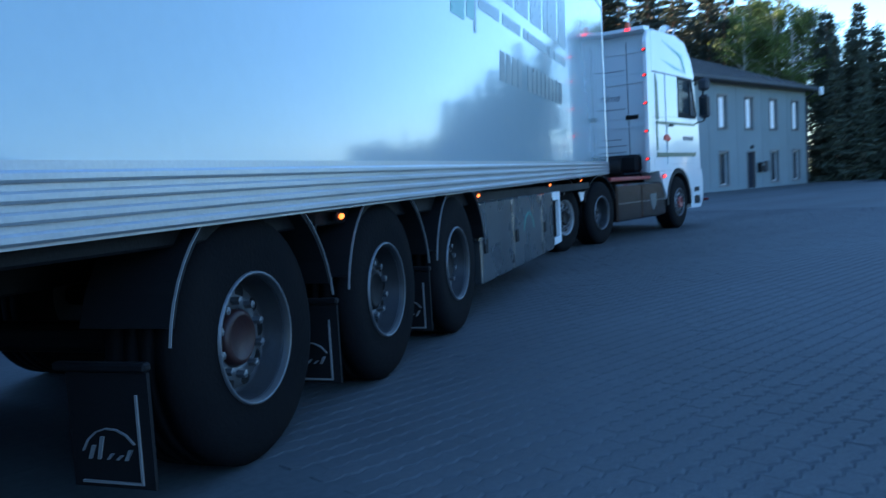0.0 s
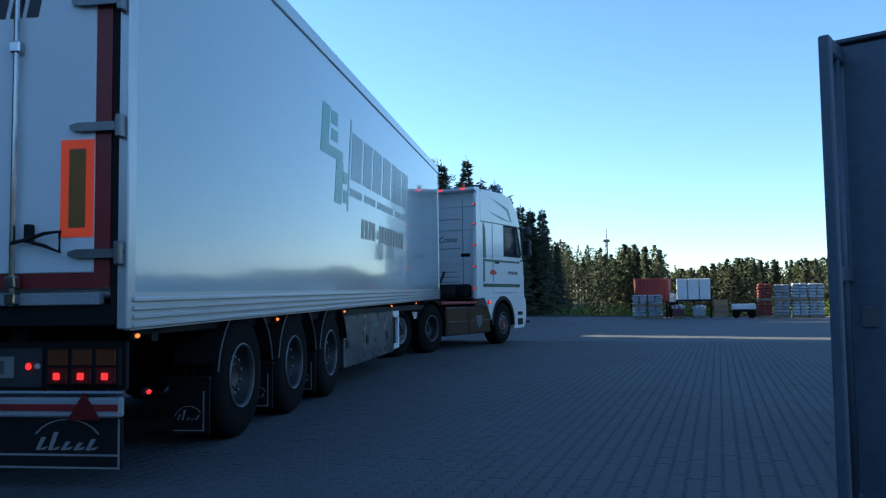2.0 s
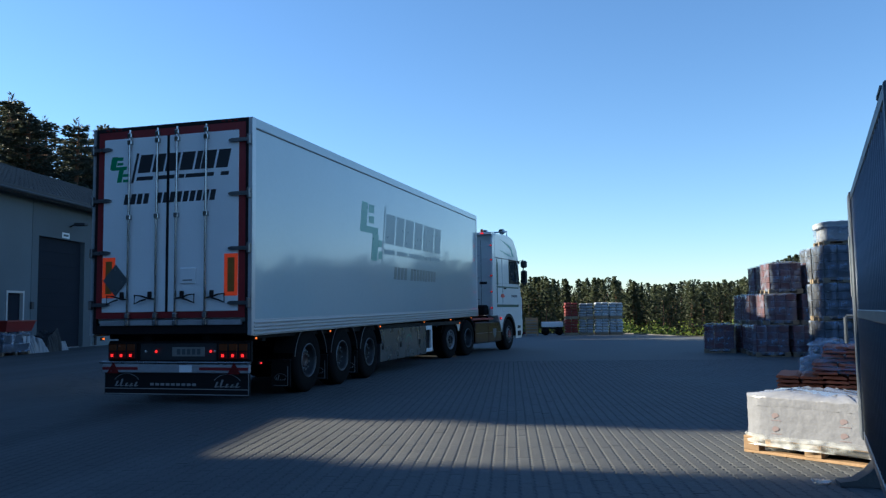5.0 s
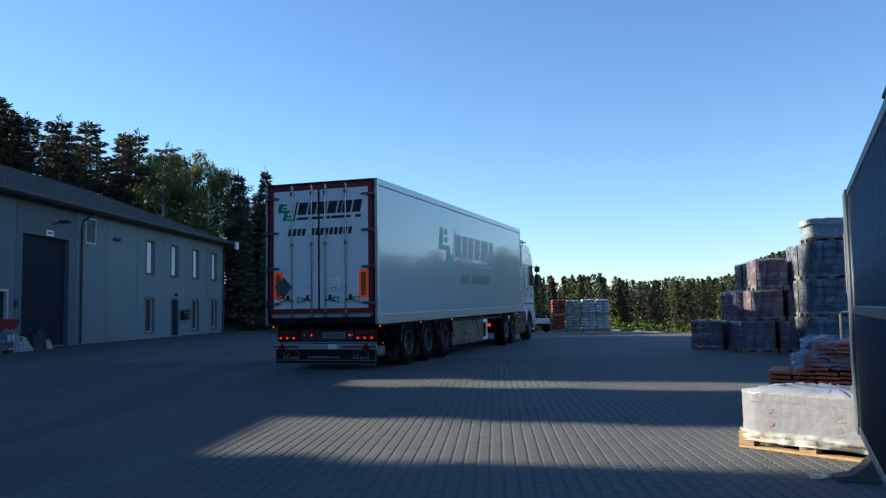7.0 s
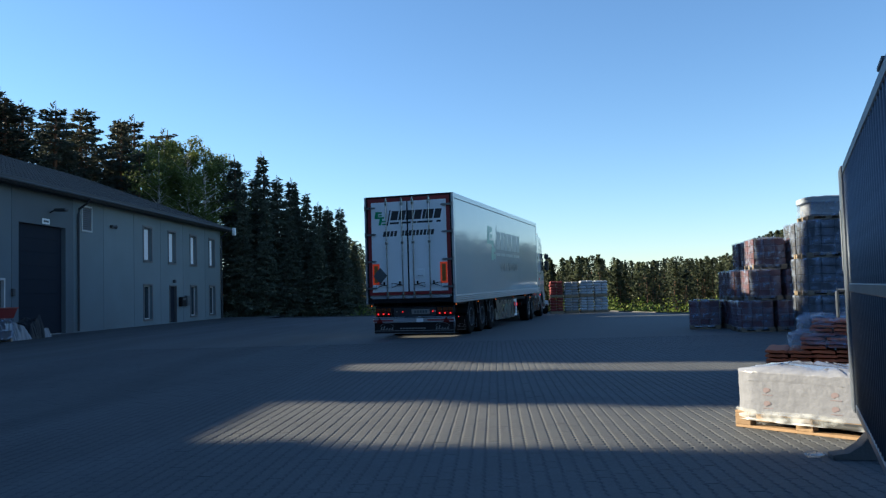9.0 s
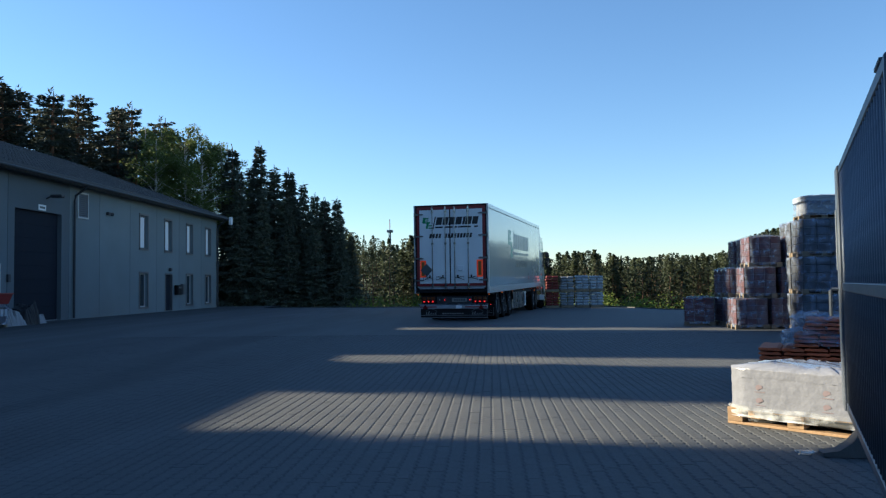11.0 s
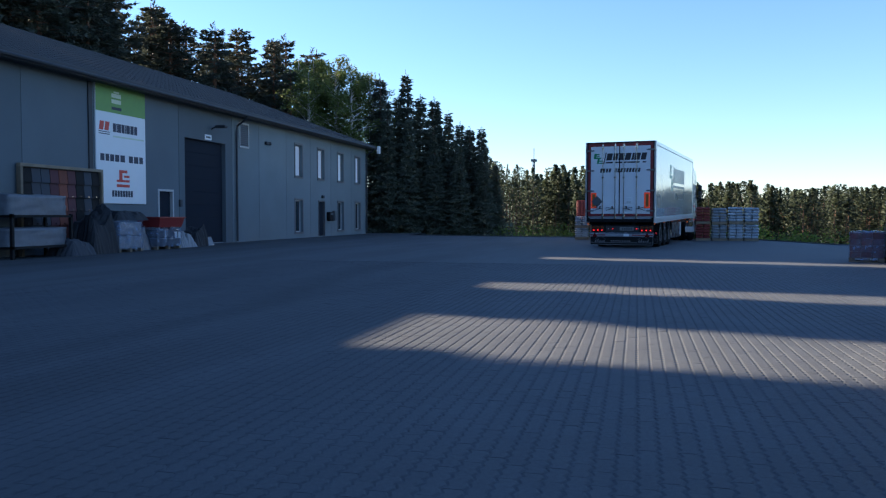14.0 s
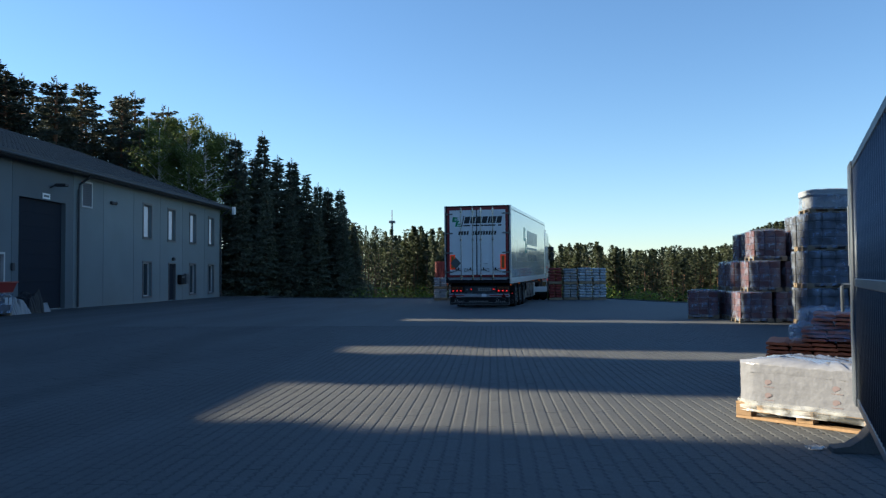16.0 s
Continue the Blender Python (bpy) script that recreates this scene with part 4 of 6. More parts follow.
    for x, mm in ((-0.28, TAIL_GLOW), (0.6, TAIL_GLOW), (-0.45, CLEAR_LAMP), (0.66, CLEAR_LAMP)):
        part("small_lamp", Mesh().box(x - 0.018, x + 0.018, 0.12, 0.1455, 0.71, 0.75, 0.01), mm, p)
    part("bumper_top", Mesh().tube([(-1.2, 0.1, 0.575), (1.24, 0.1, 0.575)], 0.018, 8), BOX_PANEL, t)
    b = part("bumper_bar", Mesh().box(-1.15, 1.22, 0.09, 0.15, 0.43, 0.55, 0.012), DULL_BAR, t, "white bumper bar with red stripes")
    for x0, x1 in ((-1.14, -0.55), (0.45, 1.21)):
        part("red_stripe", Mesh().box(x0, x1, 0.084, 0.0895, 0.47, 0.51), RED_FRAME, b)
    for x in (-0.95, 1.0):
        part("warning_triangle", Mesh().prism([(x - 0.1, 0.42), (x + 0.1, 0.42), (x, 0.58)], 0.07, 0.083, "y"), TAIL_DARK, b)
    part("sticker", Mesh().box(0.13, 0.33, 0.086, 0.0895, 0.44, 0.54), BLIND, b)
    fl = part("rear_flap", Mesh().box(-1.12, 1.22, 0.12, 0.135, 0.12, 0.43), FLAP, t, "black rear mudflap with white lines")
    part("white_line", Mesh().box(-1.11, 1.2, 0.115, 0.1195, 0.2, 0.212), LINE_WHITE, fl)
    part("white_line", Mesh().box(-1.11, 1.21, 0.115, 0.1195, 0.125, 0.137), LINE_WHITE, fl)
    part("white_line", Mesh().box(1.195, 1.207, 0.115, 0.1195, 0.14, 0.42), LINE_WHITE, fl)
    for x in (-1.0, 0.62):
        o = arc_points(x + 0.25, 0.2, 0.24, 30, 150, 8)
        i = arc_points(x + 0.25, 0.204, 0.228, 150, 30, 8)
        part("logo_shape", Mesh().prism([(a, c * 0.75 + 0.09) for a, c in o + i], 0.116, 0.1195, "y"), LINE_WHITE, fl)
        for k in range(5):
            part("logo_shape", Mesh().prism([(x + 0.05 + k * 0.08, 0.235), (x + 0.075 + k * 0.08, 0.235), (x + 0.115 + k * 0.08, HT[k]), (x + 0.085 + k * 0.08, HT[k])], 0.116, 0.1195, "y"), LINE_WHITE, fl)
            part("logo_shape", Mesh().prism([(x + 0.06 + k * 0.08, 0.232), (x + 0.11 + k * 0.08, 0.238), (x + 0.13 + k * 0.08, 0.256), (x + 0.1 + k * 0.08, 0.25)], 0.116, 0.1195, "y"), LINE_WHITE, fl)
    for k in range(9):
        part("lettering_bar", Mesh().box(-0.36 + k * 0.085, -0.3 + k * 0.085, 0.116, 0.1195, 0.25, 0.285), LINE_WHITE, fl)
    lamp(t, 1.27, 0.3, 0.56, TAIL_GLOW, 0.022, "side_lamp")
    # frame and running gear
    for s in (-1, 1):
        part("chassis_rail", Mesh().box(0.42 * s, 0.54 * s, 0.2, 12.9, 0.75, 1.02, 0.01), BLACK, t)
        part("side_rail", Mesh().box(1.14 * s, 1.2 * s, 0.3, 13.3, 0.9, 1.0, 0.01), BLACK, t)
    for y in (0.5, 2.5, 5.3, 7.2, 9.4, 11.3, 13.0):
        part("cross_member", Mesh().box(-1.2, 1.2, y, y + 0.09, 0.86, 1.0), BLACK, t)
    part("underfloor", Mesh(TILT).box(-1.26, 1.26, 0.1, 13.5, 0.99, 1.13), BLACK, t)
    part("turntable_plate", Mesh().box(-0.5, 0.5, 11.4, 12.7, 1.0, 1.13), BLACK, t)
    for x in (-0.62, 0.62):
        part("landing_leg", Mesh().box(x - 0.07, x + 0.07, 9.9, 10.05, 0.35, 1.0, 0.01).box(x - 0.13, x + 0.13, 9.82, 10.13, 0.32, 0.36, 0.01), BLACK, t)
    wheels = []
    for i, y in enumerate((1.98, 3.34, 4.68)):
        part("axle", Mesh().tube([(-1.0, y, 0.5), (1.0, y, 0.5)], 0.07, 12), BLACK, t)
        for s in (-1, 1):
            wheels.append(wheel(t, 1.05 * s, y, s, RIM, HUB_RED if i == 0 else BLACK))
            fender(t, 0.9 * s if s > 0 else -1.27, 1.27 if s > 0 else -0.9, y, 0.58, 14, 166)
            fp = part("mudflap", Mesh().box(0.92 * s, 1.24 * s, y - 0.68, y - 0.665, 0.14, 0.52), FLAP, t, "black mudflap with a pale emblem")
            part("flap_bar", Mesh().box(0.88 * s, 1.25 * s, y - 0.7, y - 0.66, 0.525, 0.555, 0.008), BLACK, fp)
            lo = 0.96 if s > 0 else -1.2
            for a0, a1, z0, z1 in ((0.0, 0.24, 0.155, 0.163), (0.232, 0.24, 0.163, 0.45)):
                part("white_line", Mesh().box(lo + a0, lo + a1, y - 0.688, y - 0.6805, z0, z1), LINE_WHITE, fp)
            for k in range(5):
                part("logo_shape", Mesh().prism([(lo + 0.03 + k * 0.036, 0.235), (lo + 0.042 + k * 0.036, 0.235), (lo + 0.062 + k * 0.036, HT[k] - 0.03), (lo + 0.048 + k * 0.036, HT[k] - 0.03)], y - 0.688, y - 0.6805, "y"), LINE_WHITE, fp)
            o = arc_points(lo + 0.12, 0.22, 0.12, 35, 160, 6)
            ii = arc_points(lo + 0.12, 0.222, 0.113, 160, 35, 6)
            part("logo_shape", Mesh().prism(o + ii, y - 0.688, y - 0.6805, "y"), LINE_WHITE, fp)
    for s in (-1, 1):
        x = 1.2 * s
        for y0, y1 in ((5.3, 6.4), (6.42, 7.75), (7.77, 8.42)):
            bx = part("side_box", Mesh().box(x - 0.45 * s, x + 0.03 * s, y0, y1, 0.26, 0.92, 0.015), BOX_PANEL, t, "silver side locker panel")
            part("latch", Mesh().box(x + 0.0305 * s, x + 0.045 * s, y0 + 0.06, y0 + 0.16, 0.5, 0.62, 0.006), BLACK, bx)
            for z in (0.36, 0.82):
                part("hinge", Mesh().box(x + 0.0305 * s, x + 0.042 * s, y1 - 0.05, y1 - 0.02, z - 0.04, z + 0.04), STEEL, bx)
        o = arc_points(7.1, 0.5, 0.26, 20, 160, 8)
        ii = arc_points(7.1, 0.5, 0.24, 160, 20, 8)
        part("emblem", Mesh().prism(o + ii, x + 0.0305 * s if s > 0 else x - 0.034, x + 0.034 if s > 0 else x - 0.0305, "x"), SIDE_GREEN, t, "blue-green arc emblem")
        wf = Mesh().box(x - 0.02 * s, x + 0.03 * s, 8.45, 8.95, 0.82, 0.92, 0.005).box(x - 0.02 * s, x + 0.03 * s, 8.45, 8.95, 0.3, 0.38, 0.005).box(x - 0.02 * s, x + 0.03 * s, 8.87, 8.95, 0.38, 0.82, 0.005)
        part("white_guard", wf, WHITE_DOOR, t, "white square guard frame")
        part("guard_back", Mesh().box(x - 0.3 * s, x - 0.04 * s, 8.45, 8.9, 0.36, 0.9), BLACK, t)
        for y in (0.22, 2.75, 5.2, 8.2, 10.6, 12.9):
            lamp(t, 1.235 if s > 0 else -1.26, y, 0.905 + TILT * y, AMBER_GLOW, 0.022)
    return t, wheels


trailer, trailer_wheels = build_trailer()


def build_tractor():
    t = thing("tractor_unit", "white high-roof lorry tractor with green stripes", "truck")
    FW, DW, TW = 3.88, 0.41, -0.84
    low_cab = [(2.72, 1.12), (2.72, 2.115), (5.16, 2.115), (5.2, 1.7), (5.22, 1.12)]
    top_cab = [(2.72, 2.925), (2.72, 3.62), (2.8, 3.7), (4.05, 3.72), (4.5, 3.62), (4.85, 3.3), (5.02, 2.925)]
    cab = part("cab", Mesh().prism(low_cab, -1.22, 1.22, "x", 0.012).prism(top_cab, -1.22, 1.22, "x", 0.03).box(-1.22, 1.22, 2.72, 3.93, 2.116, 2.924, 0.006), CAB_WHITE, t, "white sleeper cab")
    for s in (-1, 1):
        part("front_pillar", Mesh().prism([(5.04, 2.116), (5.15, 2.116), (5.02, 2.924), (4.9, 2.924)], 1.12 if s > 0 else -1.2, 1.2 if s > 0 else -1.12, "x"), CAB_WHITE, cab)
        part("seat_back", Mesh().box(0.4 * s, 0.85 * s, 3.94, 4.1, 2.116, 2.45, 0.05).box(0.52 * s, 0.74 * s, 3.95, 4.06, 2.46, 2.66, 0.04), BLACK, cab)
    part("steering_wheel", Mesh().tube([(-0.6 + 0.22 * math.cos(a), 4.7 + 0.1 * math.sin(a), 2.2 + 0.16 * math.sin(a)) for a in (0, 0.8, 1.6, 2.4, 3.14)], 0.02, 6), BLACK, cab)
    low = [(2.86, 1.118), (5.22, 1.118), (5.27, 0.9), (5.25, 0.5), (5.1, 0.35), (FW + 0.66, 0.35)] + [(a, b) for a, b in arc_points(FW, 0.5, 0.64, 0, 180, 14)] + [(FW - 0.66, 0.62), (3.0, 0.95)]
    for s in (-1, 1):
        part("wheel_arch_panel", Mesh().prism(low, 0.9 * s if s > 0 else -1.24, 1.24 if s > 0 else -0.9, "x"), CAB_WHITE, t)
        part("arch_lining", Mesh().prism(arc_points(FW, 0.5, 0.665, -6, 182, 16) + arc_points(FW, 0.5, 0.575, 182, -6, 16), 0.6 if s > 0 else -1.247, 1.247 if s > 0 else -0.6, "x"), BLACK, t)
        part("entry_step", Mesh().box(0.95 * s, 1.252 * s, 4.72, 5.05, 0.42, 0.6, 0.02).box(0.95 * s, 1.245 * s, 4.72, 5.05, 0.66, 0.78, 0.02), BLACK, t)
        ex = part("side_fairing", Mesh().prism([(2.5, 1.1), (2.72, 1.1), (2.72, 3.66), (2.58, 3.64), (2.52, 3.45)], 1.15 if s > 0 else -1.22, 1.22 if s > 0 else -1.15, "x", 0.02), CAB_WHITE, t, "white side air fairing")
        for z in (1.35, 1.85, 2.35, 2.85, 3.3):
            lamp(ex, (1.185 if s > 0 else -1.185), 2.488, z, TAIL_GLOW, 0.025, "marker_lamp", "y")
        lo, hi = (1.221, 1.235) if s > 0 else (-1.235, -1.221)
        dr = part("door", Mesh().prism([(3.35, 1.25), (4.75, 1.25), (5.0, 1.5), (4.98, 2.14), (3.35, 2.14)], lo, hi, "x", 0.004).box(lo, hi, 3.35, 3.96, 2.141, 2.92, 0.004), CAB_WHITE, t)
        part("window_frame", Mesh().prism([(3.965, 2.145), (4.02, 2.145), (4.02, 2.925), (3.965, 2.925)], lo, hi + 0.004, "x").prism([(4.02, 2.88), (4.72, 2.88), (4.74, 2.925), (4.02, 2.925)], lo, hi + 0.004, "x")
             .prism([(4.02, 2.145), (4.98, 2.145), (4.97, 2.2), (4.02, 2.26)], lo, hi + 0.004, "x").prism([(4.62, 2.2), (4.67, 2.2), (4.67, 2.88), (4.62, 2.88)], lo, hi + 0.004, "x")
             .prism([(4.97, 2.2), (5.03, 2.2), (4.78, 2.925), (4.72, 2.9)], lo, hi + 0.004, "x"), BLACK, dr)
        part("side_window", Mesh().prism([(4.0, 2.2), (4.98, 2.17), (4.74, 2.9), (4.0, 2.9)], 1.226 if s > 0 else -1.23, 1.23 if s > 0 else -1.226, "x"), CAB_PANE, dr)
        part("handle", Mesh().box(1.2355 * s, 1.26 * s, 3.45, 3.65, 1.95, 2.0, 0.008), BLACK, dr)
        for z0, z1, y0, y1 in ((1.99, 2.04, 2.85, 4.9), (1.38, 1.46, 2.85, 4.9)):
            part("green_stripe", Mesh().box(1.2355 * s if y0 > 3.3 else 1.223 * s, 1.2385 * s, y0, y1, z0, z1), STRIPE_GREEN, t)
        part("green_stripe", Mesh().prism([(2.85, 1.5), (2.93, 1.5), (2.93, 1.98), (2.85, 1.98)], 1.2225 if s > 0 else -1.2255, 1.2255 if s > 0 else -1.2225, "x"), STRIPE_GREEN, t)
        part("door_gap", Mesh().box(1.2355 * s, 1.2375 * s, 3.36, 3.38, 1.5, 1.98).box(1.222 * s, 1.2245 * s, 2.74, 4.98, 2.93, 2.945), DIAMOND, t)
        part("green_stripe", Mesh().prism([(2.85, 2.06), (3.0, 2.06), (2.98, 2.75), (2.9, 2.9), (2.85, 2.9)], 1.2225 if s > 0 else -1.2255, 1.2255 if s > 0 else -1.2225, "x"), STRIPE_GREEN, t)
        part("red_emblem", Mesh().prism([(3.2, 1.7), (3.42, 1.67), (3.56, 1.72), (3.42, 1.8), (3.26, 1.79)], 1.223 if s > 0 else -1.239, 1.239 if s > 0 else -1.223, "x"), SIGN_RED, t)
        for k in range(5):
            part("lettering_bar", Mesh().box(1.2355 * s, 1.2385 * s, 4.2 + k * 0.12, 4.28 + k * 0.12, 1.7, 1.78), SIGN_INK, t)
        part("roof_stripe", Mesh().prism([(3.2, 3.56), (4.3, 3.36), (4.5, 3.05), (4.4, 3.05), (4.2, 3.3)], 1.221 if s > 0 else -1.224, 1.224 if s > 0 else -1.221, "x"), SIDE_GREEN, t)
        part("roof_stripe", Mesh().prism([(3.2, 3.2), (4.3, 3.06), (4.5, 3.02), (3.9, 3.06)], 1.221 if s > 0 else -1.224, 1.224 if s > 0 else -1.221, "x"), SIDE_GREEN, t)
        mi = part("mirror", Mesh().box(1.29 * s, 1.5 * s, 4.98, 5.14, 2.15, 2.62, 0.05).box(1.29 * s, 1.5 * s, 4.98, 5.14, 2.7, 2.95, 0.05), FASCIA, t, "dark grey door mirror")
        part("mirror_arm", Mesh().tube([(1.22 * s, 4.9, 2.9), (1.37 * s, 5.05, 2.98), (1.38 * s, 5.06, 2.1), (1.22 * s, 4.95, 2.05)], 0.02, 6), BLACK, mi)
        part("mirror_glass", Mesh().box(1.31 * s, 1.48 * s, 4.965, 4.979, 2.2, 2.58, 0.005), CAB_GLASS, mi)
        part("side_blinker", Mesh().tube([(1.26 * s, 5.2, 0.5), (1.36 * s, 5.22, 0.5)], 0.03, 8), TAIL_DARK, t)
        # lower side panels between the wheels
        for y0, y1 in ((1.05, 2.06), (2.08, 3.2)):
            sp = part("side_panel", Mesh().box(0.75 * s, 1.22 * s, y0, y1, 0.3, 0.93, 0.03), TANK_PANEL, t, "dark dirty chrome tank panel")
            part("panel_seam", Mesh().box(1.2205 * s, 1.2235 * s, y0 + 0.04, y1 - 0.04, 0.6, 0.61), DIAMOND, sp)
        part("panel_emblem", Mesh().prism([(2.45, 0.72), (2.75, 0.72), (2.72, 0.52), (2.6, 0.42), (2.48, 0.52)], 1.2205 if s > 0 else -1.224, 1.224 if s > 0 else -1.2205, "x"), DIAMOND, t)
        lamp(t, 1.245 if s > 0 else -1.245, 3.08, 1.02, TAIL_GLOW, 0.05)
        lamp(t, 1.2 if s > 0 else -1.2, -0.18, 0.93, AMBER_GLOW, 0.03)
        part("fender_link", Mesh().prism([(-0.35, 1.0), (-0.06, 1.0), (-0.16, 0.72), (-0.28, 0.72)], 1.02 if s > 0 else -1.2, 1.2 if s > 0 else -1.02, "x"), CAB_WHITE, t)
        for y in (DW, TW):
            fender(t, 0.8 if s > 0 else -1.22, 1.22 if s > 0 else -0.8, y, 0.58, 20, 160, FLAP, False)
        part("chassis_rail", Mesh().box(0.38 * s, 0.48 * s, -1.6, 4.9, 0.75, 0.98, 0.01), CHASSIS_RED, t)
        rl = part("tail_light", Mesh().box(0.6 * s, 1.05 * s, -1.66, -1.6, 0.62, 0.78, 0.012), BLACK, t)
        for k in range(3):
            part("lens", Mesh().box((0.63 + k * 0.14) * s, (0.74 + k * 0.14) * s, -1.672, -1.661, 0.65, 0.75, 0.008), TAIL_GLOW if k == 1 else TAIL_DARK, rl)
    part("catwalk", Mesh().box(-1.15, 1.15, 0.98, 2.7, 0.985, 1.05, 0.01), CHASSIS_RED, t)
    part("fifth_wheel", Mesh().prism([(-0.45, -0.5), (0.45, -0.5), (0.5, 0.3), (0.2, 0.5), (-0.2, 0.5), (-0.5, 0.3)], 1.0, 1.06, "z"), BLACK, t)
    part("gearbox", Mesh().box(-0.5, 0.5, 1.8, 4.6, 0.5, 1.1, 0.06), BLACK, t)
    part("air_tank", Mesh().tube([(-0.7, 2.45, 1.25), (0.7, 2.45, 1.25)], 0.16, 12), BLACK, t, smooth=True)
    for x in (-0.25, 0.0, 0.25):
        part("air_hose", Mesh().tube([(x, 2.7, 1.75), (x + 0.05, 2.2, 1.25), (x - 0.05, 1.8, 1.2), (x, 1.55, 1.5)], 0.025, 6), BLACK, t, smooth=True)
    # rear wall of the cab
    for z in (1.95, 2.75, 3.3):
        part("rear_rib", Mesh().box(-1.12, 1.12, 2.70, 2.721, z, z + 0.03), CAB_WHITE, t)
    for x in (-0.7, 0.75):
        part("rear_groove", Mesh().box(x, x + 0.012, 2.712, 2.7215, 1.3, 3.5), DIAMOND, t)
    part("rear_vent", Mesh().box(0.7, 0.95, 2.705, 2.7205, 2.1, 2.18, 0.006), BLACK, t)
    for z in (1.5, 1.62, 1.74, 2.3, 3.0):
        part("rear_crease", Mesh().box(-1.0, 0.6 + 0.1 * math.sin(z * 9), 2.7135, 2.7195, z, z + 0.014, 0.003), DIAMOND, t)
    tx = bpy.data.curves.new("lettering", "FONT")
    tx.body, tx.size, tx.shear, tx.extrude = "The Crime", 0.2, 0.35, 0.001
    wr = new("lettering", tx)
    wr.parent, wr.location, wr.rotation_euler = t, (-0.3, 2.7175, 2.46), (radians(90), 0, 0)
    tx.materials.append(SIGN_INK)
    part("dark_shelf", Mesh().box(-1.0, 1.0, 2.45, 2.71, 1.12, 1.45, 0.05), BLACK, t)
    # roof: rear spoiler lip, beacons, lamp bar
    part("roof_lip", Mesh().prism([(2.48, 3.66), (2.75, 3.62), (2.75, 3.74), (2.48, 3.72)], -1.2, 1.2, "x"), CAB_WHITE, t)
    for x in (-0.9, -0.3, 0.3, 0.9):
        part("roof_lamp", Mesh().box(x - 0.05, x + 0.05, 2.465, 2.479, 3.668, 3.708, 0.006), TAIL_GLOW, t)
    for x in (-0.85, 0.85):
        be = part("beacon", Mesh().tube([(x, 2.6, 3.7), (x, 2.6, 3.74)], 0.05, 10), BLACK, t, "orange roof beacon")
        part("dome", Mesh().tube([(x, 2.6, 3.741), (x, 2.6, 3.83)], 0.048, 12, 0.04), BEACON, be)
    part("lamp_bar", Mesh().tube([(-1.1, 4.2, 3.7), (-1.1, 4.25, 3.88), (1.1, 4.25, 3.88), (1.1, 4.2, 3.7)], 0.025, 8), STEEL, t)
    for x in (-0.9, -0.3, 0.3, 0.9):
        part("spot_lamp", Mesh().tube([(x, 4.2, 3.9), (x, 4.34, 3.9)], 0.08, 12, 0.1), STEEL, t)
    part("windscreen", Mesh().prism([(-1.12, 2.0), (1.12, 2.0), (1.08, 2.9), (-1.08, 2.9)], 5.07, 5.2, "y"), CAB_GLASS, t)
    part("sun_visor", Mesh().prism([(4.85, 3.1), (5.35, 2.92), (5.35, 2.86), (4.85, 3.02)], -1.15, 1.15, "x"), BLACK, t)
    part("grille", Mesh().box(-0.9, 0.9, 5.2, 5.26, 1.15, 1.9, 0.02), BLACK, t)
    part("front_bumper", Mesh().box(-1.22, 1.22, 4.95, 5.3, 0.35, 0.85, 0.06), CAB_WHITE, t)
    wheels = []
    for y, rim, hub, o in ((FW, RIM, HUB_BRIGHT, 0.1), (DW, RIM, BLACK, -0.08), (TW, RIM_WHITE, BLACK, 0.08)):
        part("axle", Mesh().tube([(-1.0, y, 0.5), (1.0, y, 0.5)], 0.08, 12), BLACK, t)
        for s in (-1, 1):
            wheels.append(wheel(t, 1.06 * s, y, s, rim, hub, outer=o))
    return t, wheels


tractor, tractor_wheels = build_tractor()


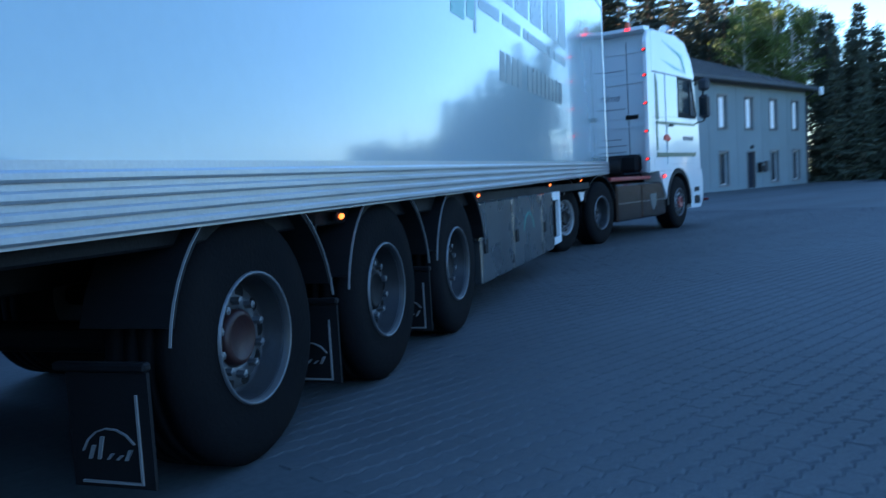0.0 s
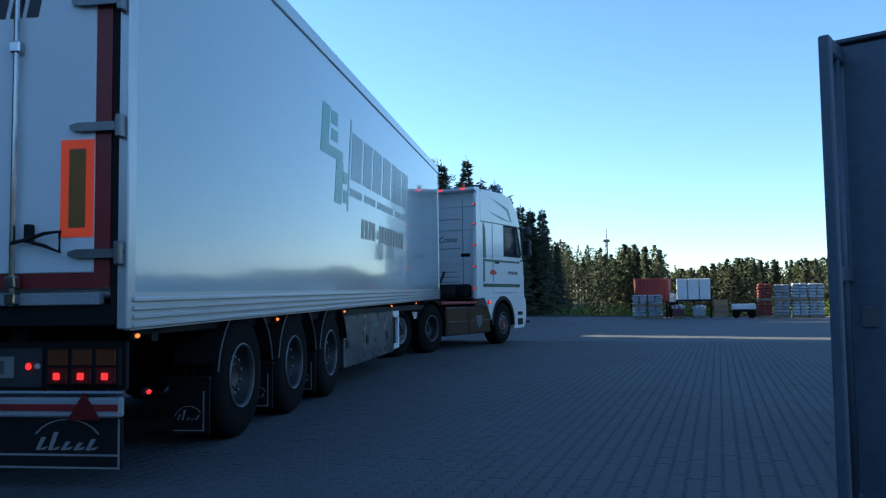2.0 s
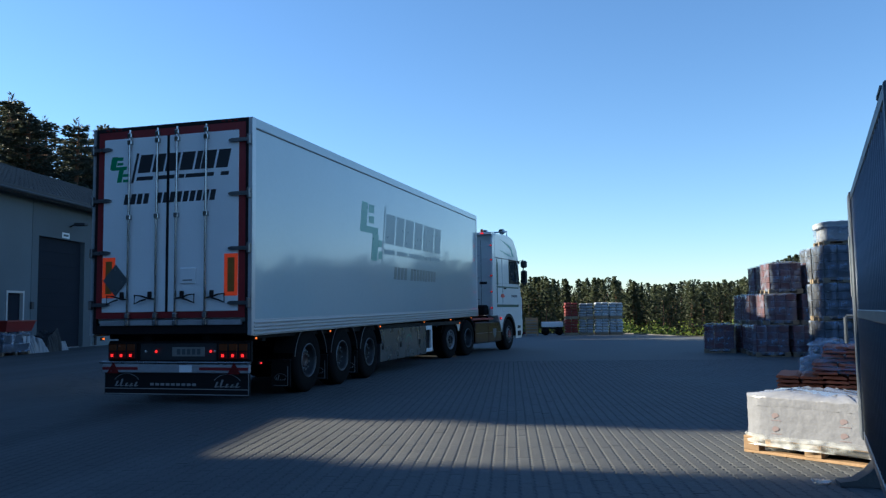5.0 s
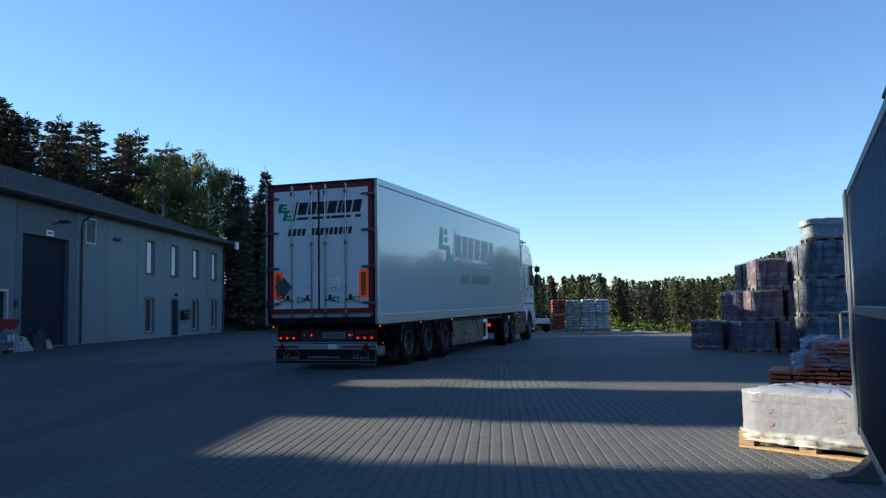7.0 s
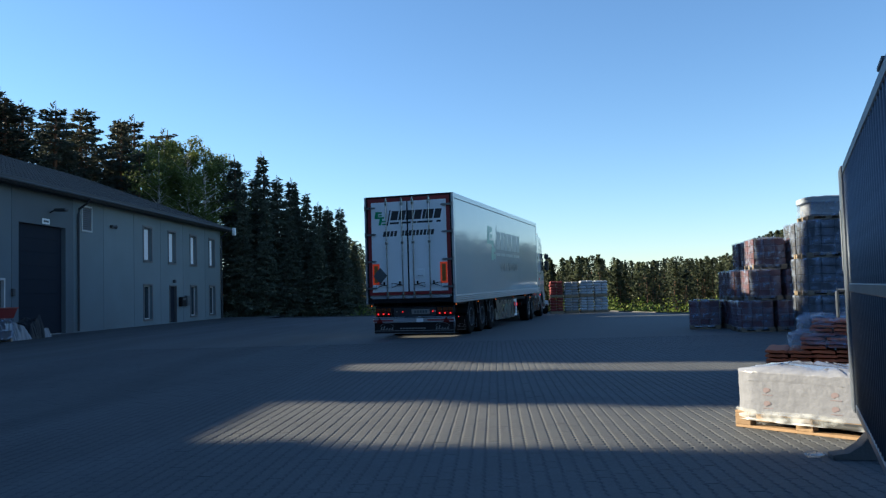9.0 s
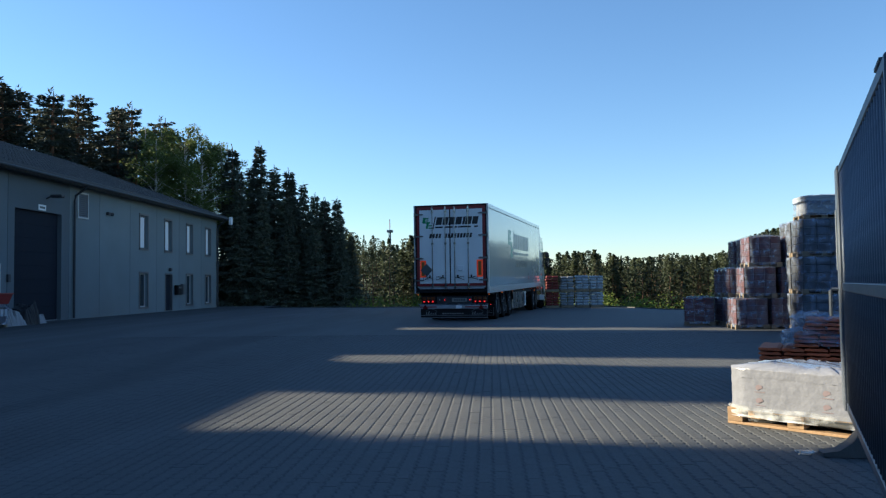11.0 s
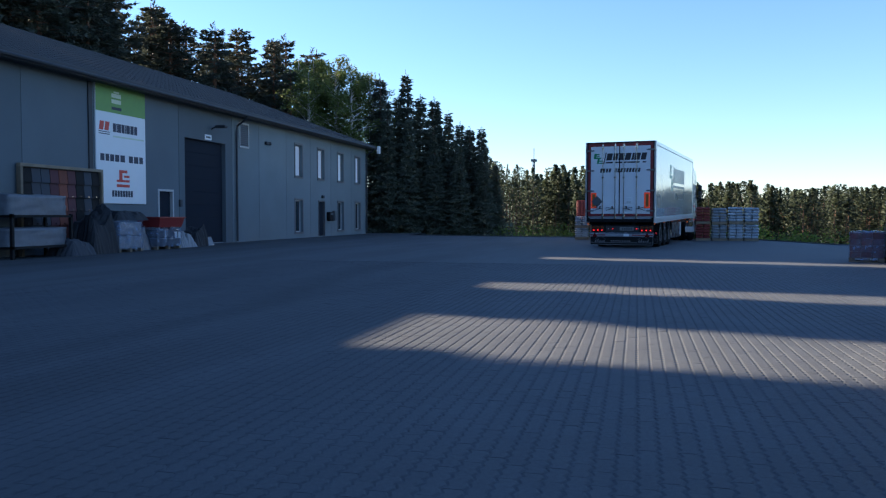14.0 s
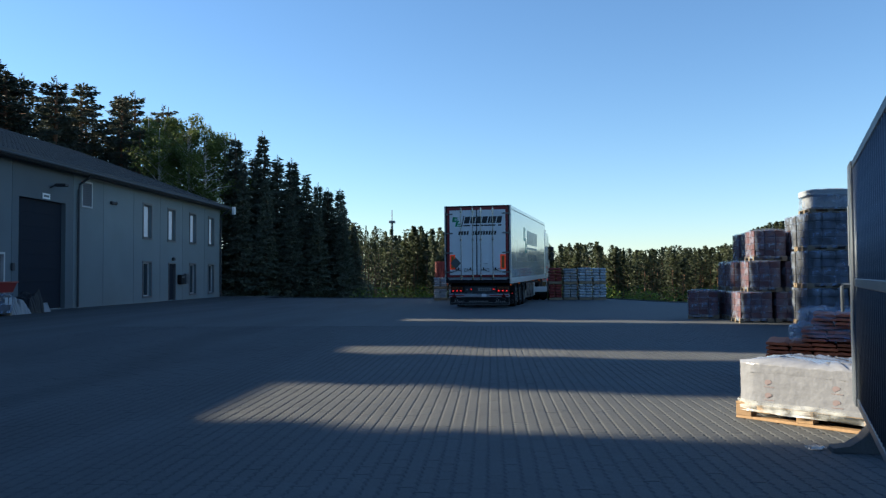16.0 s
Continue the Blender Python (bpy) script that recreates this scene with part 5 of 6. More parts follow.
# ---- gate: post, open leaf and concrete foot ----
def build_gate():
    p = thing("gate_post", "square galvanised steel gate post with a cap plate", "post", (1.63, 3.2, 0), -20.3)
    part("shaft", Mesh().box(-0.085, 0.085, -0.085, 0.085, 0, 2.07, 0.012), GALV, p)
    part("cap", Mesh().box(-0.1, 0.1, -0.1, 0.1, 2.0705, 2.085, 0.004).add([(-0.1, -0.1, 2.0855), (0.1, -0.1, 2.0855), (0.1, 0.1, 2.0855), (-0.1, 0.1, 2.0855), (0, 0, 2.1)], [(0, 1, 4), (1, 2, 4), (2, 3, 4), (3, 0, 4)]), GALV, p)
    part("lock_plate", Mesh().box(-0.05, 0.01, -0.095, -0.0855, 0.98, 1.06, 0.004), WINDOW_FRAME, p)
    for z in (0.34, 1.18, 1.8):
        part("hinge_arm", Mesh().box(0.02, 0.06, 0.0855, 0.12, z - 0.025, z + 0.025, 0.006), GALV, p)
        part("hinge_pin", Mesh().tube([(0.04, 0.13, z - 0.05), (0.04, 0.13, z + 0.05)], 0.018, 8), STEEL, p)
    g = thing("gate_leaf", "open galvanised steel gate leaf of upright bars", "gate", (1.44, 2.93, 0), -20.3)
    Lg, z0, z1 = 3.38, 0.3, 2.05
    part("frame_stile", Mesh().box(-0.02, 0.02, 0, 0.045, z0, z1, 0.006), GALV, g)
    part("frame_stile", Mesh().box(-0.03, 0.03, Lg - 0.3, Lg, z0, z1, 0.006), GALV, g)
    for a, b in ((z0, z0 + 0.06), (1.15, 1.21), (z1 - 0.06, z1)):
        part("frame_rail", Mesh().box(-0.018, 0.018, 0.045, Lg - 0.3, a, b, 0.006), GALV, g)
    bar = Mesh().tube([(0, 0, z0 + 0.055), (0, 0, z1 - 0.055)], 0.015, 12).mesh("bar", GALV, True)
    n = 27
    for i in range(n):
        part("bar", bar, GALV, g, at=(0, 0.16 + i * (Lg - 0.3 - 0.2) / (n - 1), 0))
    part("pull_handle", Mesh().tube([(-0.03, Lg - 0.05, 1.16), (-0.075, Lg - 0.05, 1.16), (-0.085, Lg - 0.05, 1.15), (-0.085, Lg - 0.05, 0.96)], 0.012, 8), GALV, g)
    part("bolt_housing", Mesh().box(-0.037, -0.0305, Lg - 0.1, Lg - 0.02, 1.3, 1.75, 0.006), GALV, g)
    f = thing("concrete_foot", "grey cast concrete foot that holds the gate leaf open", "concrete block", (2.54, 5.74, 0), -8)
    prof = [(-0.26, 0), (0.38, 0), (0.38, 0.285), (0.22, 0.285), (0.1, 0.27), (0.0, 0.19), (-0.08, 0.1), (-0.16, 0.045), (-0.26, 0.03)]
    part("block", Mesh().prism(prof, -0.07, 0.07, "y", 0.008), CONCRETE, f)
    sc = thing("film_scrap", "small crumpled scrap of clear film on the paving", "litter", (2.2, 5.84, 0.001))
    part("sheet", Mesh().prism([(-0.07, -0.04), (0.02, -0.06), (0.08, 0.0), (0.03, 0.05), (-0.06, 0.04)], 0, 0.025, "z", 0.012), FILM_BAGS, sc)


build_gate()


# ---- loads on pallets ----
def pallet_base(root, w, d, wood=WOOD, high=0.144):
    """A wooden pallet, its front-left corner at the origin."""
    for i in range(5):
        x = i * (d - 0.12) / 4
        part("deck_board", Mesh().box(0.0, w, x, x + 0.12, high - 0.024, high - 0.002, 0.003), wood, root)
    for j in range(3):
        y = j * (d - 0.1) / 2
        part("bottom_board", Mesh().box(0.0, w, y, y + 0.1, 0.0, 0.022, 0.003), wood, root)
        for i in range(3):
            x = i * (w - 0.14) / 2
            part("block", Mesh().box(x, x + 0.14, y, y + 0.1, 0.0225, high - 0.0245, 0.004), wood, root)


def wrap(w, d, z0, z1, seed, swell=0.02, cells=9, top=True, sag=0.0, rows=7):
    """A loosely wrapped sheet round a load: wavy sides, and a slack top."""
    rnd = random.Random(seed)
    m = Mesh()
    ring = []
    n = cells
    pts = [(w * i / n, 0) for i in range(n)] + [(w, d * i / n) for i in range(n)] + [(w - w * i / n, d) for i in range(n)] + [(0, d - d * i / n) for i in range(n)]
    for k in range(rows + 1):
        z = z0 + (z1 - z0) * k / rows
        for x, y in pts:
            o = swell * (0.3 + 1.2 * rnd.random())
            dx, dy = x - w / 2, y - d / 2
            corner = max(0, abs(dx) / (w / 2) + abs(dy) / (d / 2) - 1.75) * 4
            o -= corner * 0.05
            q = math.hypot(dx / w, dy / d) or 1
            m.v.append((x + dx / w / q * o, y + dy / d / q * o, z + (rnd.random() - 0.5) * (0.012 if 0 < k else 0) + (sag * (rnd.random() - 0.7) if k == rows else 0)))
    c = len(pts)
    for k in range(rows):
        for i in range(c):
            j = (i + 1) % c
            m.f.append((k * c + i, k * c + j, k * c + c + j, k * c + c + i))
    if top:
        last = rows * c
        b = len(m.v)
        for i in range(c):
            x, y, z = m.v[last + i]
            m.v.append((w / 2 + (x - w / 2) * 0.55, d / 2 + (y - d / 2) * 0.55, z1 + 0.015 + 0.03 * rnd.random()))
        for i in range(c):
            j = (i + 1) % c
            m.f.append((last + i, last + j, b + j, b + i))
        m.f.append(tuple(range(b, b + c)))
    return m


PRINT = mat("faded_red_print", (0.2, 0.165, 0.185), 0.5, bump=0)


def white_pallet():
    t = thing("white_wrapped_pallet", "low load wrapped in white film on a wooden pallet", "pallet load", (2.03, 7.1, 0), -46)
    pallet_base(t, 1.2, 0.8)
    for k in range(2):
        for i in range(3):
            part("carton", Mesh().box(0.06 + i * 0.37, 0.42 + i * 0.37, 0.06, 0.74, 0.146 + k * 0.135, 0.276 + k * 0.135, 0.015), SIGN_WHITE, t)
    part("white_wrap", wrap(1.22, 0.82, 0.13, 0.41, 3, 0.006, 20, False, 0.0, 8), WHITE_FILM, t, "glossy white film wrap", smooth=True)
    top = wrap(1.215, 0.815, 0.405, 0.49, 8, 0.008, 24, True, 0.012, 4)
    part("top_cover", top, WHITE_FILM, t, "slack film over the top", smooth=True)
    part("loose_film", wrap(1.25, 0.85, 0.075, 0.17, 5, 0.035, 12, False), FILM_BAGS, t, "torn film at the bottom", smooth=True)
    for x, z in ((0.3, 0.22), (0.3, 0.33), (0.86, 0.22), (0.86, 0.33)):
        ring = [(x + 0.032 * math.cos(q * 0.6), z + 0.026 * math.sin(q * 0.6)) for q in range(8)]
        part("faded_print", Mesh().prism(ring, -0.0082, -0.0076, "y").box(x - 0.04, x + 0.05, -0.0082, -0.0076, z - 0.04, z - 0.034), PRINT, t)


white_pallet()


def tile_stack():
    t = thing("clay_tile_stack", "stepped stack of orange clay tiles in torn clear film", "tile stack", (3.05, 9.0, 0), -22)
    pallet_base(t, 1.3, 0.9, WOOD_DARK)
    rnd = random.Random(4)
    for x0, w, z0, z1, dd in ((-0.1, 1.4, 0.146, 0.5, 0.86), (0.26, 1.0, 0.505, 0.64, 0.8), (0.36, 0.9, 0.645, 0.8, 0.72)):
        z = z0
        while z < z1 - 0.02:
            n = int(w / 0.22)
            for i in range(n):
                o, q = rnd.uniform(-0.04, 0.04), rnd.uniform(0.0, 0.012)
                a = x0 + i * w / n + rnd.uniform(-0.015, 0.015)
                b = a + w / n - 0.006
                part("tile", Mesh().prism([(a, z + q), (b, z), (b, z + 0.02), (b - 0.04, z + 0.034), ((a + b) / 2, z + 0.022 + q), (a + 0.04, z + 0.036), (a, z + 0.022 + q)], 0.02 + o, dd + o, "y"), TILE_ORANGE, t)
            z += 0.044
    for x0, w, z0, z1, dd, sd in ((0.2, 1.08, 0.52, 0.67, 0.84, 6), (0.3, 1.0, 0.63, 0.85, 0.78, 9)):
        wr = wrap(w, dd, z0, z1, sd, 0.07, 11, True, 0.1)
        wr.v = [(x + x0, y, z) for x, y, z in wr.v]
        part("torn_film", wr, FILM, t, "crumpled torn clear film", smooth=False)


tile_stack()


def block_unit(name, label, group, w, d, h, block, seed, wood=WOOD_DARK, rows=4):
    """A pallet of stone blocks in stretch film, its front-left corner at the origin."""
    t = thing(name, label, "pallet load", (0, 0, -50), 0, group)
    pallet_base(t, w, d, wood, 0.12)
    lz = (h - 0.13) / rows
    for k in range(rows):
        for i in range(3):
            for j in range(2):
                part("stone_block", Mesh().box(0.02 + i * (w - 0.04) / 3, 0.012 + (i + 1) * (w - 0.04) / 3, 0.02 + j * (d - 0.04) / 2, 0.012 + (j + 1) * (d - 0.04) / 2, 0.122 + k * lz, 0.115 + (k + 1) * lz, 0.008), block, t)
    part("stretch_film", wrap(w, d, 0.06, h + 0.005, seed, 0.012, 7), FILM, t, "shiny clear stretch film", smooth=True)
    return t


red_unit = block_unit("wrapped_brick_pallet", "pallet of red-brown bricks in clear film", "stacked brick pallets", 0.83, 0.92, 0.79, BRICK_RED, 11)
grey_unit = block_unit("wrapped_slab_pallet", "pallet of dark grey slabs in clear film", "stacked slab pallets", 0.98, 0.92, 0.90, BLOCK_GREY, 12)


def right_stacks():
    a = radians(-4)
    ux, uy = Vector((math.cos(a), math.sin(a), 0)), Vector((-math.sin(a), math.cos(a), 0))
    o = Vector((6.0, 20.7, 0))
    rnd = random.Random(2)
    first = True
    for k in range(3):
        for i in range(2):
            for layer in range(3):
                step = (0.2, 0.46, 0.6)[layer] if k == 0 else (0.28, 0.3, 0.72)[layer]
                p = o + ux * (i * 0.9 + step + rnd.uniform(-0.02, 0.02)) + uy * (k * 1.0 + 0.06 * layer)
                m = pose(p.x, p.y, 0.795 * layer, 0, 0, -4 + rnd.uniform(-1.5, 1.5))
                if first:
                    red_unit.matrix_basis = m
                    first = False
                else:
                    copy_thing(red_unit, m)
    copy_thing(red_unit, pose(5.42, 22.75, 0, 0, 0, -14))
    o2 = Vector((7.4, 19.4, 0))
    first = True
    for k in range(2):
        for i in range(2):
            for layer in range(3):
                p = o2 + ux * (i * 1.05 + 0.03 * layer) + uy * (k * 1.0)
                m = pose(p.x, p.y, 0.905 * layer, 0, 0, -4 + rnd.uniform(-1, 1))
                if first:
                    grey_unit.matrix_basis = m
                    first = False
                else:
                    copy_thing(grey_unit, m)
    p = o2 + ux * 0.12 + uy * 0.05
    t = thing("lidded_tub_pallet", "pale wrapped tub with an overhanging lid on a pallet", "pallet load", (p.x, p.y, 0.905 * 3), -4)
    pallet_base(t, 0.95, 0.85, WOOD_DARK, 0.1)
    part("tub", Mesh().box(0.06, 0.9, 0.05, 0.8, 0.102, 0.5, 0.03), BAG_GREY, t)
    part("lid", wrap(0.98, 0.88, 0.42, 0.55, 21, 0.02, 8, True), BAG, t, "pale lid under film", smooth=True)
    part("stretch_film", wrap(0.9, 0.82, 0.08, 0.43, 22, 0.04, 8, False), FILM, t, smooth=True)


right_stacks()


# ---- goods along the far edge of the yard ----
def bag_stack(x0, x1, y, z1, material, label, seed, layers=7):
    t = thing("bag_pallet_stack", label, "bag stack", (x0, y, 0), 0, "bag stacks at the yard edge")
    w = x1 - x0 - 0.04
    h = z1 / 2
    rb0 = random.Random(seed)
    for lv in range(2):
        b = new("pallet")
        b.parent, b.location = t, (0, 0, lv * h)
        b2 = Mesh()
        for j in (0, 0.35, 0.7):
            b2.box(0, w, j, j + 0.1, 0, 0.1)
        b2.box(0, w, 0, 0.8, 0.101, 0.12)
        b.data = None
        part("pallet_deck", b2, WOOD_DARK, b)
        lz = (h - 0.13) / (layers - 2)
        for k in range(layers - 2):
            for half in range(2):
                o = rb0.uniform(-0.025, 0.025)
                part("bag", Mesh().box(half * w / 2 + o, (half + 1) * w / 2 - 0.012 + o, 0.02 + o, 0.78 + o, 0.122 + k * lz, 0.118 + (k + rb0.uniform(0.86, 0.97)) * lz, 0.035), material, b)
    return t


Y_FAR = 40.6
bag_stack(3.55, 4.27, Y_FAR, 1.62, BAG_GREY, "two-high stack of pale grey bags on pallets", 31)
bag_stack(4.33, 5.03, Y_FAR, 1.66, BAG, "two-high stack of white bags on pallets", 41)
bag_stack(5.05, 5.74, Y_FAR, 1.64, BAG, "two-high stack of white bags on pallets", 51)
bag_stack(2.8, 3.5, Y_FAR, 1.66, CONTAINER_RED, "two-high stack of red clay goods on pallets", 61)
bag_stack(-3.1, -2.38, Y_FAR + 0.3, 1.2, BAG, "low stack of white bags under a container", 71)
bag_stack(-2.34, -1.62, Y_FAR + 0.3, 1.2, BAG, "low stack of white bags under a container", 81)


def far_goods():
    y = Y_FAR
    c = thing("steel_container", "small red ribbed steel container on a support frame", "container", (-3.1, y + 1.3, 0))
    part("body", Mesh().box(0, 1.72, 0, 2.4, 0.82, 2.02, 0.02), CONTAINER_RED, c)
    for i in range(11):
        part("rib", Mesh().box(0.06 + i * 0.15, 0.13 + i * 0.15, -0.03, -0.001, 0.88, 1.96, 0.01), CONTAINER_RED, c)
    for x in (0.05, 1.57):
        for yy in (0.05, 2.2):
            part("support_leg", Mesh().box(x, x + 0.1, yy, yy + 0.1, 0, 0.819), BLACK, c)
    w = thing("panel_rack", "dark steel rack holding three white panel units", "rack", (-0.95, y + 0.6, 0))
    for i in range(3):
        part("white_panel", Mesh().box(i * 0.55, i * 0.55 + 0.5, 0, 0.5, 0.92, 1.96, 0.02), CONTAINER_WHITE, w)
    part("shelf", Mesh().box(-0.05, 1.65, -0.05, 0.9, 0.84, 0.919), BLACK, w)
    for x in (-0.05, 0.78, 1.57):
        part("upright", Mesh().box(x, x + 0.08, 0.6, 0.68, 0, 1.9), BLACK, w)
        part("front_leg", Mesh().box(x, x + 0.08, -0.05, 0.03, 0, 0.839), BLACK, w)
    b = thing("white_crate", "small white crate beside the container", "crate", (-1.36, y + 1.4, 0))
    part("base", Mesh().box(0, 0.36, 0, 0.6, 0, 0.8, 0.01), BLACK, b)
    part("box", Mesh().box(0, 0.36, 0, 0.6, 0.801, 1.25, 0.015), CONTAINER_WHITE, b)
    for x, ww, h, mm in ((-1.15, 0.6, 0.62, BRICK_RED), (-0.2, 0.62, 0.6, BAG_GREY)):
        t = thing("covered_pallet", "low covered pallet load below the rack", "pallet load", (x, y - 0.35, 0))
        pallet_base(t, ww, 0.7, WOOD_DARK, 0.12)
        part("load", Mesh().box(0.03, ww - 0.03, 0.03, 0.66, 0.122, h, 0.02), mm, t)
        part("cover", wrap(ww, 0.7, h - 0.15, h + 0.02, int(x * 10) + 90, 0.02, 5), FILM_BAGS, t, smooth=True)
    k = thing("wooden_crate", "slatted wooden crate with pale boards", "crate", (0.8, y, 0))
    for i in range(6):
        part("slat", Mesh().box(0, 0.64, 0, 0.02, 0.1 + i * 0.14, 0.2 + i * 0.14, 0.003), WOOD, k)
    for x in (0, 0.58):
        for yy in (0.021, 0.6):
            part("corner_post", Mesh().box(x, x + 0.06, yy, yy + 0.06, 0, 0.92), WOOD, k)
    part("packed_load", Mesh().box(0.07, 0.57, 0.09, 0.59, 0.1, 0.8), BAG_GREY, k)
    f = thing("flatbed_cart", "small pale flatbed cart with dark wheels", "cart", (1.62, y + 0.2, 0))
    part("bed", Mesh().box(0, 1.1, 0, 0.8, 0.42, 0.68, 0.02), CONTAINER_WHITE, f)
    part("under_frame", Mesh().box(0.05, 1.05, 0.1, 0.7, 0.3, 0.419), BLACK, f)
    for x in (0.2, 0.9):
        for yy in (0.05, 0.75):
            part("wheel", Mesh().tube([(x, yy - 0.05, 0.18), (x, yy + 0.05, 0.18)], 0.18, 14), RUBBER, f, smooth=True)


far_goods()


# ---- goods along the warehouse wall ----
def heap(w, d, z0, h, seed, n=14, ridge=0.35):
    """A crumpled sheet thrown over a load: steep creased sides and a lumpy top."""
    rnd = random.Random(seed)
    bumps = [(rnd.random(), rnd.random(), rnd.uniform(0.12, 0.35), rnd.uniform(-1, 1)) for _ in range(9)]
    m = Mesh()
    for j in range(n + 1):
        for i in range(n + 1):
            u, v = i / n, j / n
            edge = min(u, 1 - u, v, 1 - v) * n
            top = 1 + ridge * sum(q * math.exp(-((u - a) ** 2 + (v - b) ** 2) / (r * r)) for a, b, r, q in bumps) + rnd.uniform(-0.06, 0.06)
            z = z0 if edge == 0 else z0 + h * max(0.25, top) * (0.62 if edge < 1.5 else 1.0)
            g = 0.05 * (edge == 0)
            m.v.append((w * u + rnd.uniform(-0.4, 0.4) * w / n + (u - 0.5) * g, d * v + rnd.uniform(-0.4, 0.4) * d / n + (v - 0.5) * g, z))
    for j in range(n):
        for i in range(n):
            k = j * (n + 1) + i
            m.f.append((k, k + 1, k + n + 2, k + n + 1))
    return m


def wall_goods():
    X = WALL_X
    r = thing("storage_rack", "dark steel rack loaded with pale wrapped slabs", "rack", (X + 0.35, 17.9, 0))
    for y in (0, 2.3):
        for x in (0, 0.9):
            part("upright", Mesh().box(x, x + 0.08, y, y + 0.08, 0, 1.25), BLACK, r)
    for z in (0.28, 1.15):
        part("shelf", Mesh().box(0, 0.98, 0, 2.38, z, z + 0.07), BLACK, r)
    for z, h in ((0.352, 0.5), (1.222, 0.55)):
        part("slab_load", wrap(0.9, 2.2, z, z + h, int(z * 10), 0.04, 9, True, 0.05), DIM_WRAP, r, smooth=True)
    for nm, label, mm, y0, w, d, h, x0, sd in (
            ("carton_pallet", "two-tier pallet of pale cartons in clear film", DIM_WRAP, 22.35, 1.0, 1.25, 1.0, 0.4, 5),
            ("box_pallet", "wide pallet of dark boxes in clear film", BLOCK_GREY, 24.5, 1.0, 1.5, 0.72, 0.35, 7)):
        t = thing(nm, label, "pallet load", (X + x0, y0, 0))
        pallet_base(t, w, d, WOOD_DARK, 0.12)
        for k in range(2):
            zz = 0.122 + k * (h - 0.122) / 2
            part("load", Mesh().box(0.02, w - 0.02, 0.02 + 0.03 * k, d - 0.02, zz, zz + (h - 0.15) / 2, 0.02), mm, t)
        part("stretch_film", wrap(w + 0.03, d + 0.03, 0.1, h + 0.03, sd + 1, 0.03, 10), FILM, t)
        if nm == "box_pallet":
            for yy in (1.02, 1.24):
                part("paper_label", Mesh().box(w + 0.05, w + 0.056, yy, yy + 0.16, 0.38, 0.62), BAG, t)
    for nm, label, mm, x0, y0, w, d, z0, h, sd in (
            ("covered_heap", "dark heap of goods under a black tarpaulin", TARP, 0.45, 21.1, 1.0, 1.2, 0.0, 1.05, 3),
            ("black_tarpaulin", "black tarpaulin crumpled over the cartons", TARP, 0.35, 22.5, 0.9, 1.6, 1.04, 0.3, 8),
            ("film_heap", "slack pale film heaped beside the cartons", DIM_WRAP, 0.3, 23.65, 0.8, 0.8, 0.0, 0.85, 15),
            ("film_heap", "slack dusty film heaped on the paving", BLOCK_GREY, 0.7, 19.9, 0.9, 1.1, 0.0, 0.36, 16),
            ("dark_bin_load", "dark wrapped load beside the garage door", TARP, 0.3, 27.5, 0.8, 0.9, 0.0, 0.62, 13),
            ("white_sack", "slack white plastic sack on the ground", SACK, 0.4, 26.05, 0.75, 0.8, 0.0, 0.6, 9),
            ("white_sack", "slack white plastic sack on the ground", SACK, 0.45, 26.8, 0.7, 0.62, 0.0, 0.52, 10),
            ("white_sack", "torn white plastic sack beside the dark load", SACK, 0.5, 28.4, 0.5, 0.55, 0.0, 0.34, 12)):
        t = thing(nm, label, "heap" if nm != "white_sack" else "sack", (X + x0, y0, z0))
        part("sheet", heap(w, d, 0.0, h, sd), mm, t)
    tb = thing("plastic_tub", "red plastic tub on top of the boxes", "tub", (X + 0.45, 24.8, 0.79))
    o = Mesh()
    ring = lambda z, g: [(-g, -g, z), (0.8 + g, -g, z), (0.8 + g, 1.4 + g, z), (-g, 1.4 + g, z)]
    vs = ring(0, 0) + ring(0.36, 0.1) + ring(0.36, 0.05) + ring(0.03, -0.04)
    fs = [(3, 2, 1, 0), (12, 13, 14, 15)]
    for k in range(3):
        fs += [(k * 4 + i, k * 4 + (i + 1) % 4, k * 4 + 4 + (i + 1) % 4, k * 4 + 4 + i) for i in range(4)]
    part("tub", o.add(vs, fs), TUB_RED, tb)
    part("rim", Mesh().box(-0.13, 0.93, -0.13, -0.1, 0.33, 0.37).box(0.9, 0.93, -0.1, 1.5, 0.33, 0.37), TUB_RED, tb)


wall_goods()


# ---- trees ----
def leaf_cloud(rnd, m, c, r, n, size, flat=1.0):
    """n small leaf sprays in a lumpy ball round c."""
    for _ in range(n):
        d = Vector((rnd.gauss(0, 1), rnd.gauss(0, 1), rnd.gauss(0, 1))).normalized() * (r * rnd.random() ** 0.45)
        p = Vector(c) + Vector((d.x, d.y, d.z * flat))
        a = Vector((rnd.gauss(0, 1), rnd.gauss(0, 1), rnd.gauss(0, 0.6))).normalized()
        b = a.orthogonal().normalized()
        b.rotate(Matrix.Rotation(rnd.random() * 6.28, 3, a))
        s = size * rnd.uniform(0.6, 1.4)
        m.add([tuple(p - a * s), tuple(p + b * s * 0.55), tuple(p + a * s), tuple(p - b * s * 0.45 + Vector((0, 0, -0.2 * s)))], [(0, 1, 2, 3)])


def spray(rnd, m, p, d, size, wide):
    """One tuft of needles: a narrow pointed blade from p along d."""
    d = d.normalized()
    e = d.cross(Vector((rnd.gauss(0, 1), rnd.gauss(0, 1), rnd.gauss(0, 1)))).normalized() * wide
    s = size * rnd.uniform(0.6, 1.4)
    c = p + d * s * 0.45
    m.add([tuple(p), tuple(c + e), tuple(p + d * s), tuple(c - e)], [(0, 1, 2, 3)])


